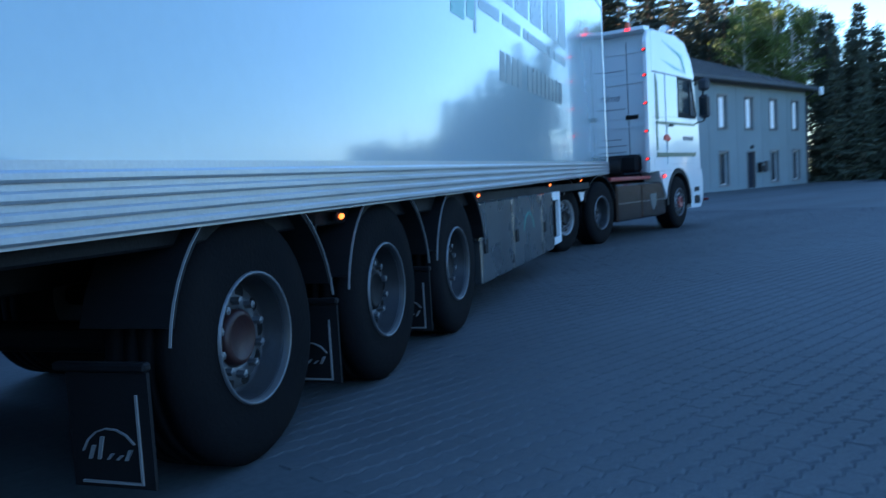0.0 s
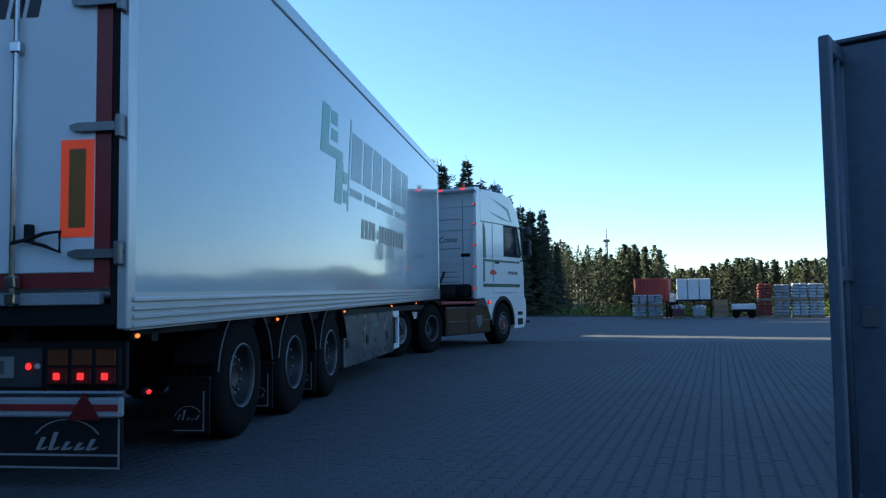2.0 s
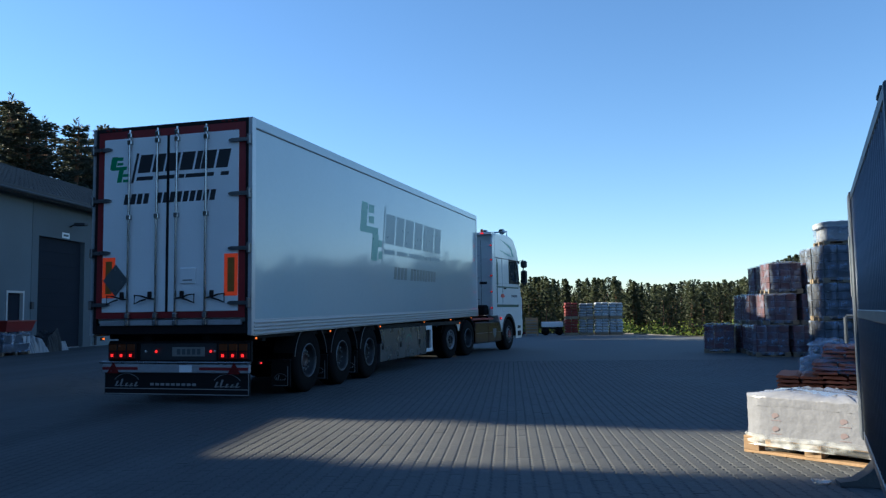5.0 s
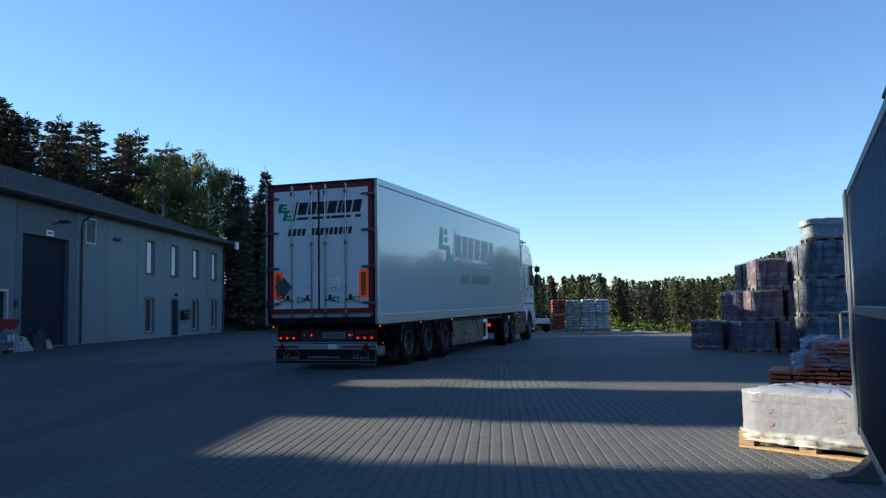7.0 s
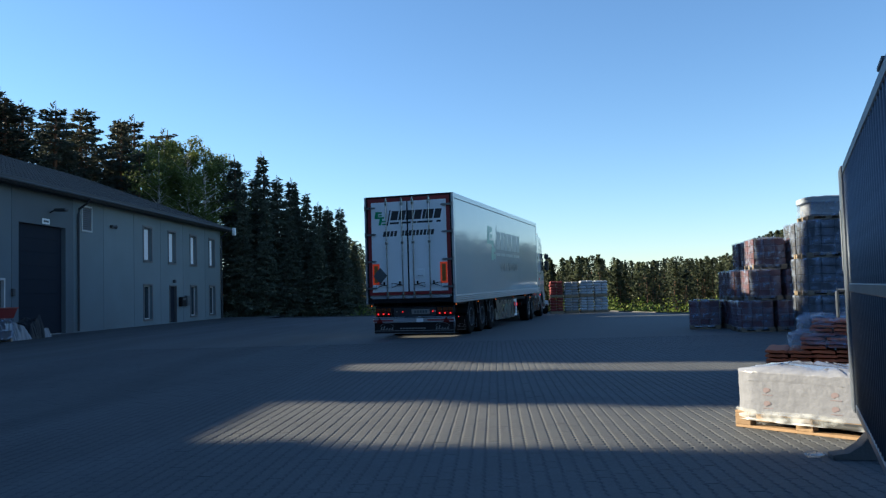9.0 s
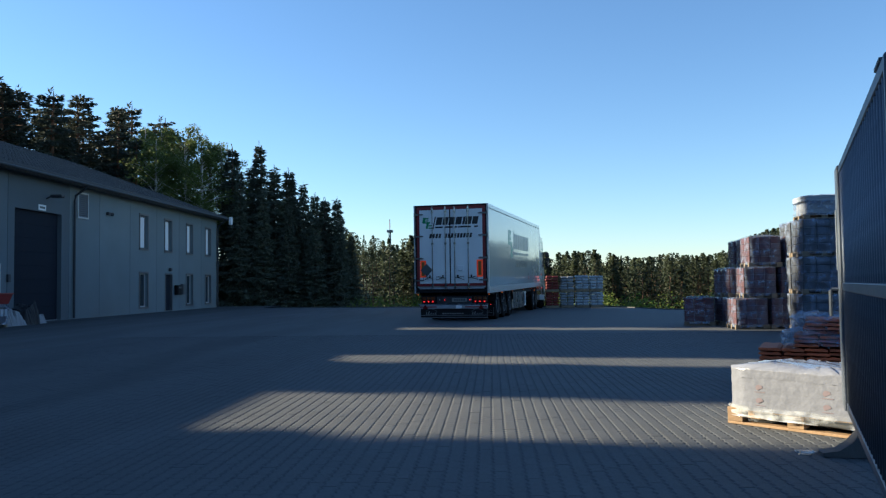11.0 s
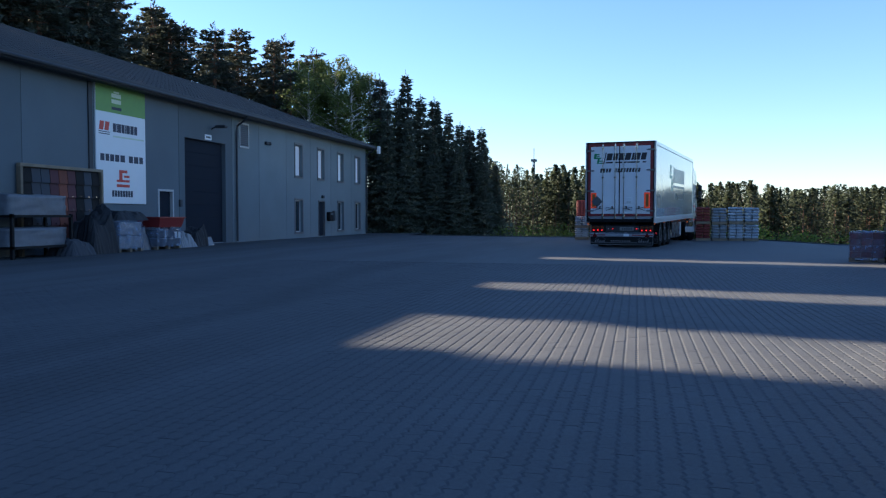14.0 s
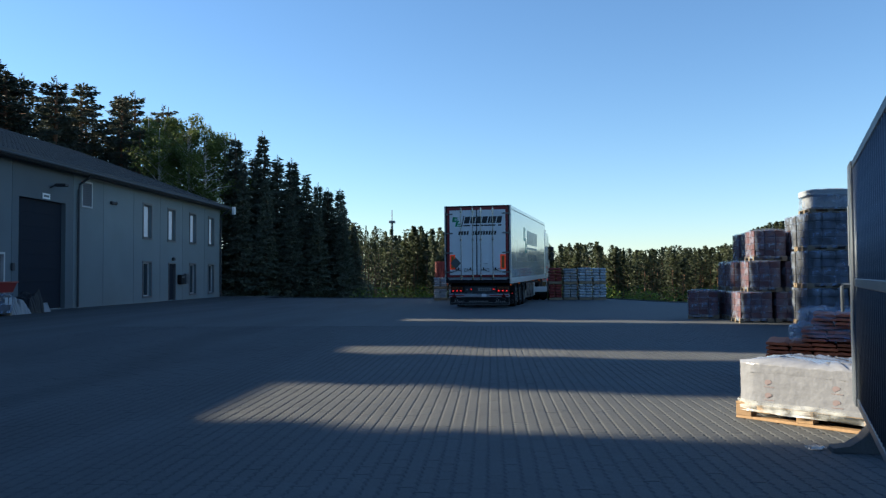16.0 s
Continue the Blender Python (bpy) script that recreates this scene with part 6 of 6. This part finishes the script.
def limb(rnd, m, a, z, length, rise, lift, bare, step, size, wide, tufts=3):
    """A bough at height z in direction a, clad in tufts beyond its bare part."""
    ca, sa = math.cos(a), math.sin(a)
    r = length * bare
    while r < length:
        f = r / length
        p = Vector((ca * r, sa * r, z + rise * r + lift * length * f * f))
        reach = min(0.75, 0.5 * length) * (1.1 - f) + 0.12
        for side in (-1, 1):
            w = Vector((ca * 0.6 - sa * side, sa * 0.6 + ca * side, rnd.uniform(-0.35, 0.12)))
            for q in range(tufts):
                g = p + w * reach * rnd.random() * 0.8
                spray(rnd, m, g, w + Vector((rnd.gauss(0, 0.5), rnd.gauss(0, 0.5), rnd.gauss(0, 0.4))), size, wide)
        r += step * rnd.uniform(0.8, 1.2)
    spray(rnd, m, Vector((ca * length * 0.9, sa * length * 0.9, z + rise * length * 0.9 + lift * length * 0.8)), Vector((ca, sa, rise + lift)), size * 1.3, wide)


def tree_meshes(kind, seed, h, dense=1.0):
    """Meshes of trunk and crown for one tree h metres tall."""
    rnd = random.Random(seed)
    tr, cr = Mesh(), Mesh()
    lean = rnd.uniform(-0.02, 0.02)
    pts = [(lean * h * k + rnd.uniform(-0.04, 0.04), rnd.uniform(-0.04, 0.04), h * k) for k in (0, 0.15, 0.35, 0.55, 0.75, 0.9, 0.99)]
    tr.tube(pts, h * 0.014 + 0.04, 8, 0.02)
    if kind == "spruce":
        z = h * 0.05
        while z < h * 0.975:
            k = z / h
            nb = 8 if k < 0.75 else 6
            a0 = rnd.random() * 6.28
            for i in range(nb):
                L = ((1 - k) ** 1.05 * h * 0.19 + 0.1) * rnd.uniform(0.45, 1.2)
                limb(rnd, cr, a0 + 6.283 * i / nb + rnd.uniform(-0.4, 0.4), z + rnd.uniform(-0.3, 0.3), L, -0.1 if k > 0.9 else -0.42, 0.16, 0.0, 0.2, 0.32, 0.08)
            z += 0.24 + 0.16 * (1 - k)
        for q in range(16):
            spray(rnd, cr, Vector((0, 0, h * (0.94 + 0.0045 * q))), Vector((rnd.gauss(0, 0.4), rnd.gauss(0, 0.4), 1)), 0.22, 0.03)
    elif kind == "slim":
        zt = h * 0.04
        while zt < h * 0.985:
            k = zt / h
            reach = (1 - k) ** 0.85 * h * 0.19 + 0.12 if kind == "spruce" else 1.55 * min(1, (1 - k) * 4) + 0.1
            nb = max(5, int((10 if k < 0.7 else 7) * dense * (1 if kind == "spruce" else 1.7)))
            a0 = rnd.random() * 6.28
            for i in range(nb):
                a = a0 + 6.283 * i / nb + rnd.uniform(-0.35, 0.35)
                L = reach * (rnd.uniform(0.55, 1.2) if kind == "spruce" else rnd.uniform(0.8, 1.05))
                z = zt + rnd.uniform(-0.5, 0.5) * (0.34 + 0.3 * (1 - k))
                ca, sa = math.cos(a), math.sin(a)
                prev = None
                segs = max(2, int(L / 0.45))
                for q in range(segs):
                    f0, f1 = q / segs, (q + 1) / segs
                    r0, r1 = L * f0, L * f1
                    d0, d1 = -0.28 * L * f0 + 0.14 * L * f0 * f0, -0.28 * L * f1 + 0.14 * L * f1 * f1
                    w0 = 0.07 + 0.13 * min(1, L) + 0.32 * (1 - f0) * min(1, L * 0.4)
                    for s in (-1, 1):
                        t = rnd.uniform(0.7, 1.3) * w0
                        cr.add([(ca * r0, sa * r0, z + d0), (ca * r1, sa * r1, z + d1), (ca * r1 - sa * s * t * 0.9, sa * r1 + ca * s * t * 0.9, z + d1 - t * 0.55), (ca * r0 - sa * s * t, sa * r0 + ca * s * t, z + d0 - t * 0.7)], [(0, 1, 2, 3)])
            zt += (0.26 + 0.2 * (1 - k)) * (h / 14) ** 0.5
    elif kind == "pine":
        base = rnd.uniform(0.2, 0.32)
        k = base
        while k < 0.985:
            nb = rnd.choice((4, 5, 6))
            a0 = rnd.random() * 6.28
            full = min(1.0, 0.35 + (k - base) / 0.22) * (1.02 - k) ** 0.62
            for i in range(nb):
                L = max(0.3, h * 0.215 * full * rnd.uniform(0.45, 1.15))
                a = a0 + 6.283 * i / nb + rnd.uniform(-0.5, 0.5)
                rise = rnd.uniform(-0.22, 0.12) + 0.5 * max(0, k - 0.6)
                limb(rnd, cr, a, h * k, L, rise, 0.1, 0.2, 0.17, 0.26, 0.06, 9)
                tr.tube([(0, 0, h * k), (math.cos(a) * L * 0.85, math.sin(a) * L * 0.85, h * k + rise * L * 0.85)], 0.035, 4, 0.012)
            k += rnd.uniform(0.022, 0.042)
        for q in range(14):
            spray(rnd, cr, Vector((0, 0, h * (0.95 + 0.0035 * q))), Vector((rnd.gauss(0, 0.6), rnd.gauss(0, 0.6), 1)), 0.3, 0.05)
    else:
        for i in range(int(30 * dense)):
            k = 0.4 + 0.57 * (i + 0.5) / (30 * dense)
            a = rnd.random() * 6.28
            L = h * 0.17 * math.sin(math.pi * min(1, (k - 0.25) / 0.8)) * rnd.uniform(0.5, 1.15)
            e = (math.cos(a) * L, math.sin(a) * L, h * k + L * rnd.uniform(0.1, 0.5))
            tr.tube([(0, 0, h * k - 0.3), (e[0] * 0.5, e[1] * 0.5, (h * k + e[2]) / 2), e], 0.05, 5, 0.012)
            for f in (0.5, 0.8, 1.0):
                leaf_cloud(rnd, cr, (e[0] * f, e[1] * f, h * k + (e[2] - h * k) * f), 0.4 + L * 0.18, 80, 0.085, 0.8)
    return tr, cr


KINDS = {"spruce": (BARK, NEEDLE_SPRUCE, "dark green spruce with drooping branches", "spruce_tree"),
         "slim": (BARK, NEEDLE_SPRUCE, "slender dark green spruce with short branches, unseen, added to shape the sun strips", "spruce_tree"),
         "pine": (BARK_PINE, NEEDLE_PINE, "tall pine with a bare reddish trunk", "pine_tree"),
         "birch": (BARK_BIRCH, LEAF_BIRCH, "light green birch with a pale trunk", "birch_tree")}
BANK = {}


def tree_kind(kind, var, h):
    if (kind, var) not in BANK:
        bark, leaf, label, name = KINDS[kind]
        tr, cr = tree_meshes(kind, 100 + var * 7 + len(kind), h)
        t = thing(name, label, "tree", (0, 0, -80), 0, kind + " trees of the wood edge")
        part("trunk", tr, bark, t)
        part("crown", cr, leaf, t)
        BANK[kind, var] = [t, h, False]
    return BANK[kind, var]


def plant(kind, var, x, y, top, base=0.0, turn=None, wide=1.0):
    """Stands a tree at x, y with its tip at height top."""
    b = tree_kind(kind, var, {"spruce": 14.0, "slim": 24.0, "pine": 18.0, "birch": 13.0}[kind])
    s = (top - base) / b[1]
    m = pose(x, y, base - 0.05, 0, 0, RT.uniform(0, 360) if turn is None else turn)
    if not b[2]:
        b[2] = True
        o = b[0]
        o.matrix_basis = m
    else:
        o = copy_thing(b[0], m)
    o.scale = (s * wide, s * wide, s)
    return o


RT = random.Random(5)
# pines behind the warehouse, seen over its roof
for x, y, top in ((-30.5, 36, 16), (-32, 38.3, 17), (-33.5, 34.5, 18.5), (-35.5, 38.5, 19), (-36.5, 41, 19), (-39, 36.5, 20), (-34.5, 45, 17.5), (-31, 40, 14.3), (-33, 43.5, 16.3), (-36, 47, 17.5), (-33, 50.5, 15.6), (-34, 55, 16.2), (-33.5, 58.5, 16.8), (-38, 52, 18.5), (-40, 60, 19.5), (-35, 62, 16.6), (-36, 67.6, 18.6),
                  (-36, 77, 20.0), (-36, 84, 20.2), (-41, 72, 19.0), (-44, 66, 21), (-42, 80, 20), (-47, 56, 21), (-45, 46, 20), (-40, 42, 18.5), (-52, 62, 22), (-50, 75, 22)):
    plant("pine", RT.randrange(3), x + RT.uniform(-0.5, 0.5), y, top, 0, None, RT.uniform(1.2, 1.6))
# wood edge beyond the warehouse: pines, birches, then spruces
for x, y, top in ((-27.5, 62, 14.5), (-25.5, 60, 13.9), (-23.4, 60, 13.9), (-21.8, 60.5, 13.0), (-28, 66, 15), (-20.3, 59, 12.3), (-24.6, 57, 12.4), (-22.6, 57.5, 12.6), (-21.2, 57, 11.6)):
    plant("birch", RT.randrange(2), x, y, top, -0.3, None, RT.uniform(0.9, 1.1))
for x, y, top in ((-26, 56.5, 12.6), (-29, 60, 15.4), (-31, 64, 16.6)):
    plant("pine", RT.randrange(3), x, y, top, 0, None, 1.1)
for x, y, top in ((-19.3, 58.2, 11.9), (-17.4, 58.8, 12.2), (-18.2, 56.6, 9.8), (-16.3, 59, 10.4), (-15.4, 59.8, 10.3), (-16.6, 57, 8.6), (-14.2, 59.5, 9.2), (-13.4, 60, 8.4),
                  (-14.8, 57.4, 7.4), (-12.6, 60, 8.0), (-11.7, 60, 8.0), (-13.0, 58, 6.6), (-11.2, 58.6, 6.2), (-10.6, 60, 5.2), (-19, 62, 11), (-16, 63, 10.2), (-13.5, 63.5, 8.4)):
    plant("spruce", RT.randrange(3), x, y, top, -0.8 if x > -13 else -0.3, None, RT.uniform(0.85, 1.35))
# unseen row added behind the warehouse for shade; gaps let the low sun through
for y in (-34, -31, -28.5, -26, -23.5, -21, -18.5, -16, -13.5, -11, -8.5, -6, -3.5, -1, 1.5, 3.8, 6.1, 7.8, 9.5, 23.6, 25.0, 32.6):
    plant("spruce", RT.randrange(3), -32.5 + RT.uniform(-0.4, 0.4), y, (21 if y < 20 else 26) + RT.uniform(-0.5, 1.0), 0, None, 0.75 if y < 20 else 0.65)
    plant("spruce", RT.randrange(3), -36.5 + RT.uniform(-0.5, 0.5), y + 0.9, 22 + RT.uniform(-0.5, 1.0), 0, None, 0.9)
# column trees added out of view to give the sun strips straight edges
for y in (11.35, 16.75, 17.4, 21.75, 26.65, 30.8):
    plant("slim", 0, -32.5, y, 23.5, 0)
    plant("slim", 1, -34.2, y + 0.34, 23.0, 0)


# ---- the far forest, bushes at the yard's edge and the mast ----
def far_tree_shape(kind, seed):
    """Corner points of the tufts of one distant tree of height 1."""
    g = np.random.RandomState(seed)
    n = 480
    ang = g.rand(n) * 6.283
    if kind == "pine":
        k = 0.42 + 0.58 * g.rand(n)
        r = 0.17 * np.clip((1.01 - k) * 1.9, 0, 1) ** 0.7 * (0.75 + 0.25 * np.sin(ang * 3 + k * 17 + seed)) * g.rand(n) ** 0.45
    elif kind == "spruce":
        k = 0.08 + 0.92 * g.rand(n) ** 1.25
        r = (1.005 - k) * 0.2 * (0.7 + 0.3 * np.abs(np.sin(k * 36))) * g.rand(n) ** 0.4
    else:
        u = g.rand(n) * 2 - 1
        k = 0.62 + 0.38 * u
        r = 0.2 * np.sqrt(1 - u * u) * (0.75 + 0.25 * np.sin(ang * 4 + u * 9)) * g.rand(n) ** 0.4
    c = np.stack([r * np.cos(ang), r * np.sin(ang), k], 1)
    d1 = g.randn(n, 3) * (1, 1, 0.6)
    d1 /= np.linalg.norm(d1, axis=1)[:, None]
    d2 = np.cross(d1, g.randn(n, 3))
    d2 /= np.linalg.norm(d2, axis=1)[:, None]
    sz = g.uniform(0.6, 1.4, (n, 1))
    d1, d2 = d1 * sz * 0.0135, d2 * sz * 0.008
    return np.stack([c - d1, c + d2, c + d1, c - d2], 1).reshape(-1, 3)


def far_forest():
    rnd = random.Random(9)
    shapes = {kind: [far_tree_shape(kind, 3 + q) for q in range(4)] for kind in ("pine", "spruce", "birch")}
    tr, points, normals = Mesh(), [], []
    for _ in range(1900):
        y = 105 + 150 * rnd.random() ** 1.3
        x = rnd.uniform(-0.34, 1.3) * y
        base = ground_height(x, y) - 0.4
        rise = 0.062 if x / y < -0.06 else 0.036 + 0.045 * min(1.0, max(0.0, (x / y - 0.28) / 0.15))
        skyline = 1.2 + y * (rise + 0.004 * math.sin(x / y * 23) + 0.003 * math.sin(x / y * 61))
        h = max(5.0, min(24, skyline * rnd.uniform(0.62, 1.07) - base))
        kind = rnd.choices(("pine", "spruce", "birch"), (0.5, 0.24, 0.26))[0]
        t = rnd.random() * 6.283
        v = rnd.choice(shapes[kind]) @ np.array([[math.cos(t), math.sin(t), 0], [-math.sin(t), math.cos(t), 0], [0, 0, 1]])
        points.append(v * (h * rnd.uniform(0.85, 1.3), h * rnd.uniform(0.85, 1.3), h) + (x, y, base))
        tr.tube([(x, y, base), (x + rnd.uniform(-0.3, 0.3), y, base + h * 0.85)], 0.16, 4, 0.05)
        axis = np.array([x, y, 0])
        n = (points[-1] - axis) * (1, 1, 0)
        n /= np.linalg.norm(n, axis=1)[:, None] + 1e-6
        n[:, 2] = np.clip((points[-1][:, 2] - base) / h * 1.7 - 0.3, 0.4, 1.3)
        normals.append(n / np.linalg.norm(n, axis=1)[:, None])
    points, normals = np.concatenate(points), np.concatenate(normals)
    me = bpy.data.meshes.new("far_woodland")
    me.from_pydata(points.tolist(), [], np.arange(len(points)).reshape(-1, 4).tolist())
    for q in me.polygons:
        q.use_smooth = True
    me.normals_split_custom_set_from_vertices(normals.tolist())
    me.materials.append(LEAF_FAR)
    ob = tagged(new("far_woodland", me), "distant mixed woodland beyond the yard", "forest", "", "stuff")
    part("far_trunks", tr, BARK_PINE, ob)
    b = Mesh()
    for _ in range(150):
        x = rnd.uniform(-9, 26)
        y = yard_edge(x) + rnd.uniform(1.2, 11)
        z = ground_height(x, y)
        r = rnd.uniform(0.5, 1.1)
        top = min(z + r * 2.4, 0.9 - 0.08 * (y - yard_edge(x)) + 0.4 * rnd.random())
        leaf_cloud(rnd, b, (x, y, (z + top) / 2), max(0.5, (top - z) / 2), 420, 0.07, 1.0)
    solid("edge_bushes", b, LEAF_BUSH, "bright green bushes and saplings below the yard edge", "bushes", "stuff")


far_forest()
mast = thing("radio_mast", "slim lattice radio mast with a platform far beyond the trees", "mast", (-37.6, 296, -2))
for dx, dy in ((-0.6, -0.6), (0.6, -0.6), (0, 0.7)):
    part("leg", Mesh().tube([(dx, dy, 0), (dx * 0.5, dy * 0.5, 24)], 0.16, 6), GALV, mast)
for i in range(8):
    k = 1 - 0.5 * i / 8
    part("brace", Mesh().tube([(-0.6 * k, -0.6 * k, 3 * i), (0.6 * k, -0.6 * k, 3 * i + 2.6)], 0.1, 5), GALV, mast)
part("platform", Mesh().box(-1.1, 1.1, -1.1, 1.1, 23.4, 24.3, 0.1), GALV, mast)
part("aerial", Mesh().tube([(0, 0, 24.3), (0, 0, 28.4)], 0.14, 6), CONTAINER_RED, mast)
# unseen leaf clumps added behind the camera to cut the skylight
back = Mesh()
rb = random.Random(4)
for k in range(80):
    a = rb.uniform(0.55 * math.pi + 1.4, 2 * math.pi + 0.12)
    r = rb.uniform(42, 60)
    leaf_cloud(rb, back, (r * math.cos(a), r * math.sin(a), 5), 6, 260, 0.9, 1.0)
solid("back_woodland", back, LEAF_FAR, "unseen woodland added around the back of the yard to cut skylight", "forest", "stuff")


# ---- single paving stones: waisted blocks laid in bond ----
def lay_pavers():
    rnd = random.Random(21)
    W, D, c = 0.105, 0.2, 0.019
    hw, hd = W / 2 - 0.0006, D / 2 - 0.0004
    left = [(-hw + c * (q % 2), -hd + 2 * hd * q / 4) for q in range(5)]
    right = [(hw + c * (q % 2), -hd + 2 * hd * q / 4) for q in range(5)]
    outline = right + left[::-1]
    n = len(outline)
    top = [(x - 0.0125 if i < 5 else x + 0.0125, y * 0.993, 0.0) for i, (x, y) in enumerate(outline)]
    bot = [(x, y, -0.0066) for x, y in outline]
    vs = np.array(top + bot)
    fs = [tuple(range(n))] + [(n + i, n + (i + 1) % n, (i + 1) % n, i) for i in range(n)]
    me = bpy.data.meshes.new("paver")
    me.from_pydata([tuple(v) for v in vs], [], fs)
    me.materials.append(CONCRETE_PAVER)
    V, F, k = [], [], 0
    rows, cols = int((PY1 - PY0) / D), int((PX1 - PX0) / W)
    singles = 0
    fa = [tuple(q) for q in fs]
    for j in range(rows + 1):
        for i in range(cols):
            if j == rows and i % 2 == 0:
                continue
            x = PX0 + (i + 0.5) * W
            y = PY0 + (j + 0.5 - 0.5 * (i % 2)) * D
            dz = rnd.uniform(-0.0012, 0.001) + (0.003 if i % 2 and j in (0, rows) else 0)
            if 4.3 < y < 6.6 and -1.4 < x < 1.5 and singles < 300:
                ob = part("paver", me, CONCRETE_PAVER, pavement, at=(x, y, dz))
                ob.rotation_euler = (rnd.uniform(-0.006, 0.006), rnd.uniform(-0.006, 0.006), 0)
                singles += 1
                continue
            V.append(vs + np.array([x, y, dz]))
            F += [tuple(a + k for a in q) for q in fa]
            k += 2 * n
    m2 = bpy.data.meshes.new("laid_pavers")
    m2.from_pydata(np.concatenate(V).tolist(), [], F)
    m2.materials.append(CONCRETE_PAVER)
    ob = part("laid_pavers", m2, CONCRETE_PAVER, pavement)
    ob["kind"] = "stuff"


lay_pavers()


# ---- what moves: the lorry ----
def motions():
    # seconds, rear right corner x, y, heading of the trailer, tractor's turn against it
    keys = [(0.0, 0.46, -0.41, 27.85, -18.3), (0.5, -0.37, 0.38, 23.4, -18.2), (1.0, -1.13, 1.28, 19.3, -19.0), (1.5, -1.76, 2.55, 15.8, -21.8), (2.0, -2.22, 3.56, 11.7, -22.1), (2.5, -2.72, 4.58, 7.2, -21.7), (3.2, -3.27, 6.4, 0.4, -19.2),
            (4.3, -3.5, 8.95, -7.2, -13.0), (5.5, -3.34, 11.77, -12.6, -5.4), (6.0, -3.11, 13.18, -13.7, -2.2), (6.5, -2.78, 14.6, -13.9, 0.3), (7.0, -2.46, 16.1, -14.3, 2.2), (7.5, -2.12, 17.42, -14.1, 3.0), (8.0, -1.77, 18.82, -13.8, 3.2),
            (8.5, -1.41, 20.15, -13.0, 3.0), (9.0, -1.08, 21.6, -12.6, 2.8), (10.2, -0.4, 24.9, -11.4, 2.2), (11.5, 0.11, 27.57, -10.4, 1.5), (12.0, 0.26, 28.4, -10.0, 1.2), (12.5, 0.39, 29.1, -9.75, 1.0), (13.0, 0.51, 29.6, -9.6, 0.8),
            (13.5, 0.6, 29.95, -9.35, 0.5), (14.0, 0.63, 30.1, -9.2, 0.4), (14.5, 0.64, 30.18, -9.2, 0.3), (15.0, 0.64, 30.26, -9.15, 0.2), (15.5, 0.64, 30.4, -9.2, 0.1), (16.0, 0.64, 30.48, -9.25, 0.0)]
    T = np.array([k[0] for k in keys])
    A = np.array([k[1:] for k in keys])
    S = np.gradient(A, T, axis=0)

    def at(t):
        i = int(min(max(np.searchsorted(T, t) - 1, 0), len(T) - 2))
        h = T[i + 1] - T[i]
        u = (t - T[i]) / h
        return ((1 + 2 * u) * (1 - u) ** 2) * A[i] + u * (1 - u) ** 2 * h * S[i] + u * u * (3 - 2 * u) * A[i + 1] + u * u * (u - 1) * h * S[i + 1]
    rows1, rows2 = [], []
    turn1 = [0.0] * 6
    turn2 = [0.0] * 6
    hist1, hist2 = [[] for _ in range(6)], [[] for _ in range(6)]
    old = None
    for t in np.linspace(0, 16, 81):
        x, y, th, rel = at(float(t))
        a, b = radians(th), radians(th + rel)
        u1, s1 = Vector((-math.sin(a), math.cos(a), 0)), Vector((math.cos(a), math.sin(a), 0))
        u2, s2 = Vector((-math.sin(b), math.cos(b), 0)), Vector((math.cos(b), math.sin(b), 0))
        o1 = Vector((x, y, 0)) - 1.3 * s1
        o2 = o1 + 11.96 * u1 + 0.14 * u2
        rows1.append((float(t), pose(o1.x, o1.y, 0, 0, 0, th)))
        rows2.append((float(t), pose(o2.x, o2.y, 0, 0, 0, th + rel)))
        spots1 = [o1 + u1 * w.location.y + s1 * w.location.x for w in trailer_wheels]
        spots2 = [o2 + u2 * w.location.y + s2 * w.location.x for w in tractor_wheels]
        if old:
            for i in range(6):
                turn1[i] -= math.degrees((spots1[i] - old[0][i]).dot(u1) / 0.5)
                turn2[i] -= math.degrees((spots2[i] - old[1][i]).dot(u2) / 0.5)
        old = (spots1, spots2)
        for i in range(6):
            hist1[i].append((float(t), turn1[i]))
            hist2[i].append((float(t), turn2[i]))
    walk(trailer, rows1)
    walk(tractor, rows2)
    for ws, hist in ((trailer_wheels, hist1), (tractor_wheels, hist2)):
        for w, hh in zip(ws, hist):
            x, y, z = w.location
            walk(w, [(t, pose(x, y, z, d)) for t, d in hh])


motions()
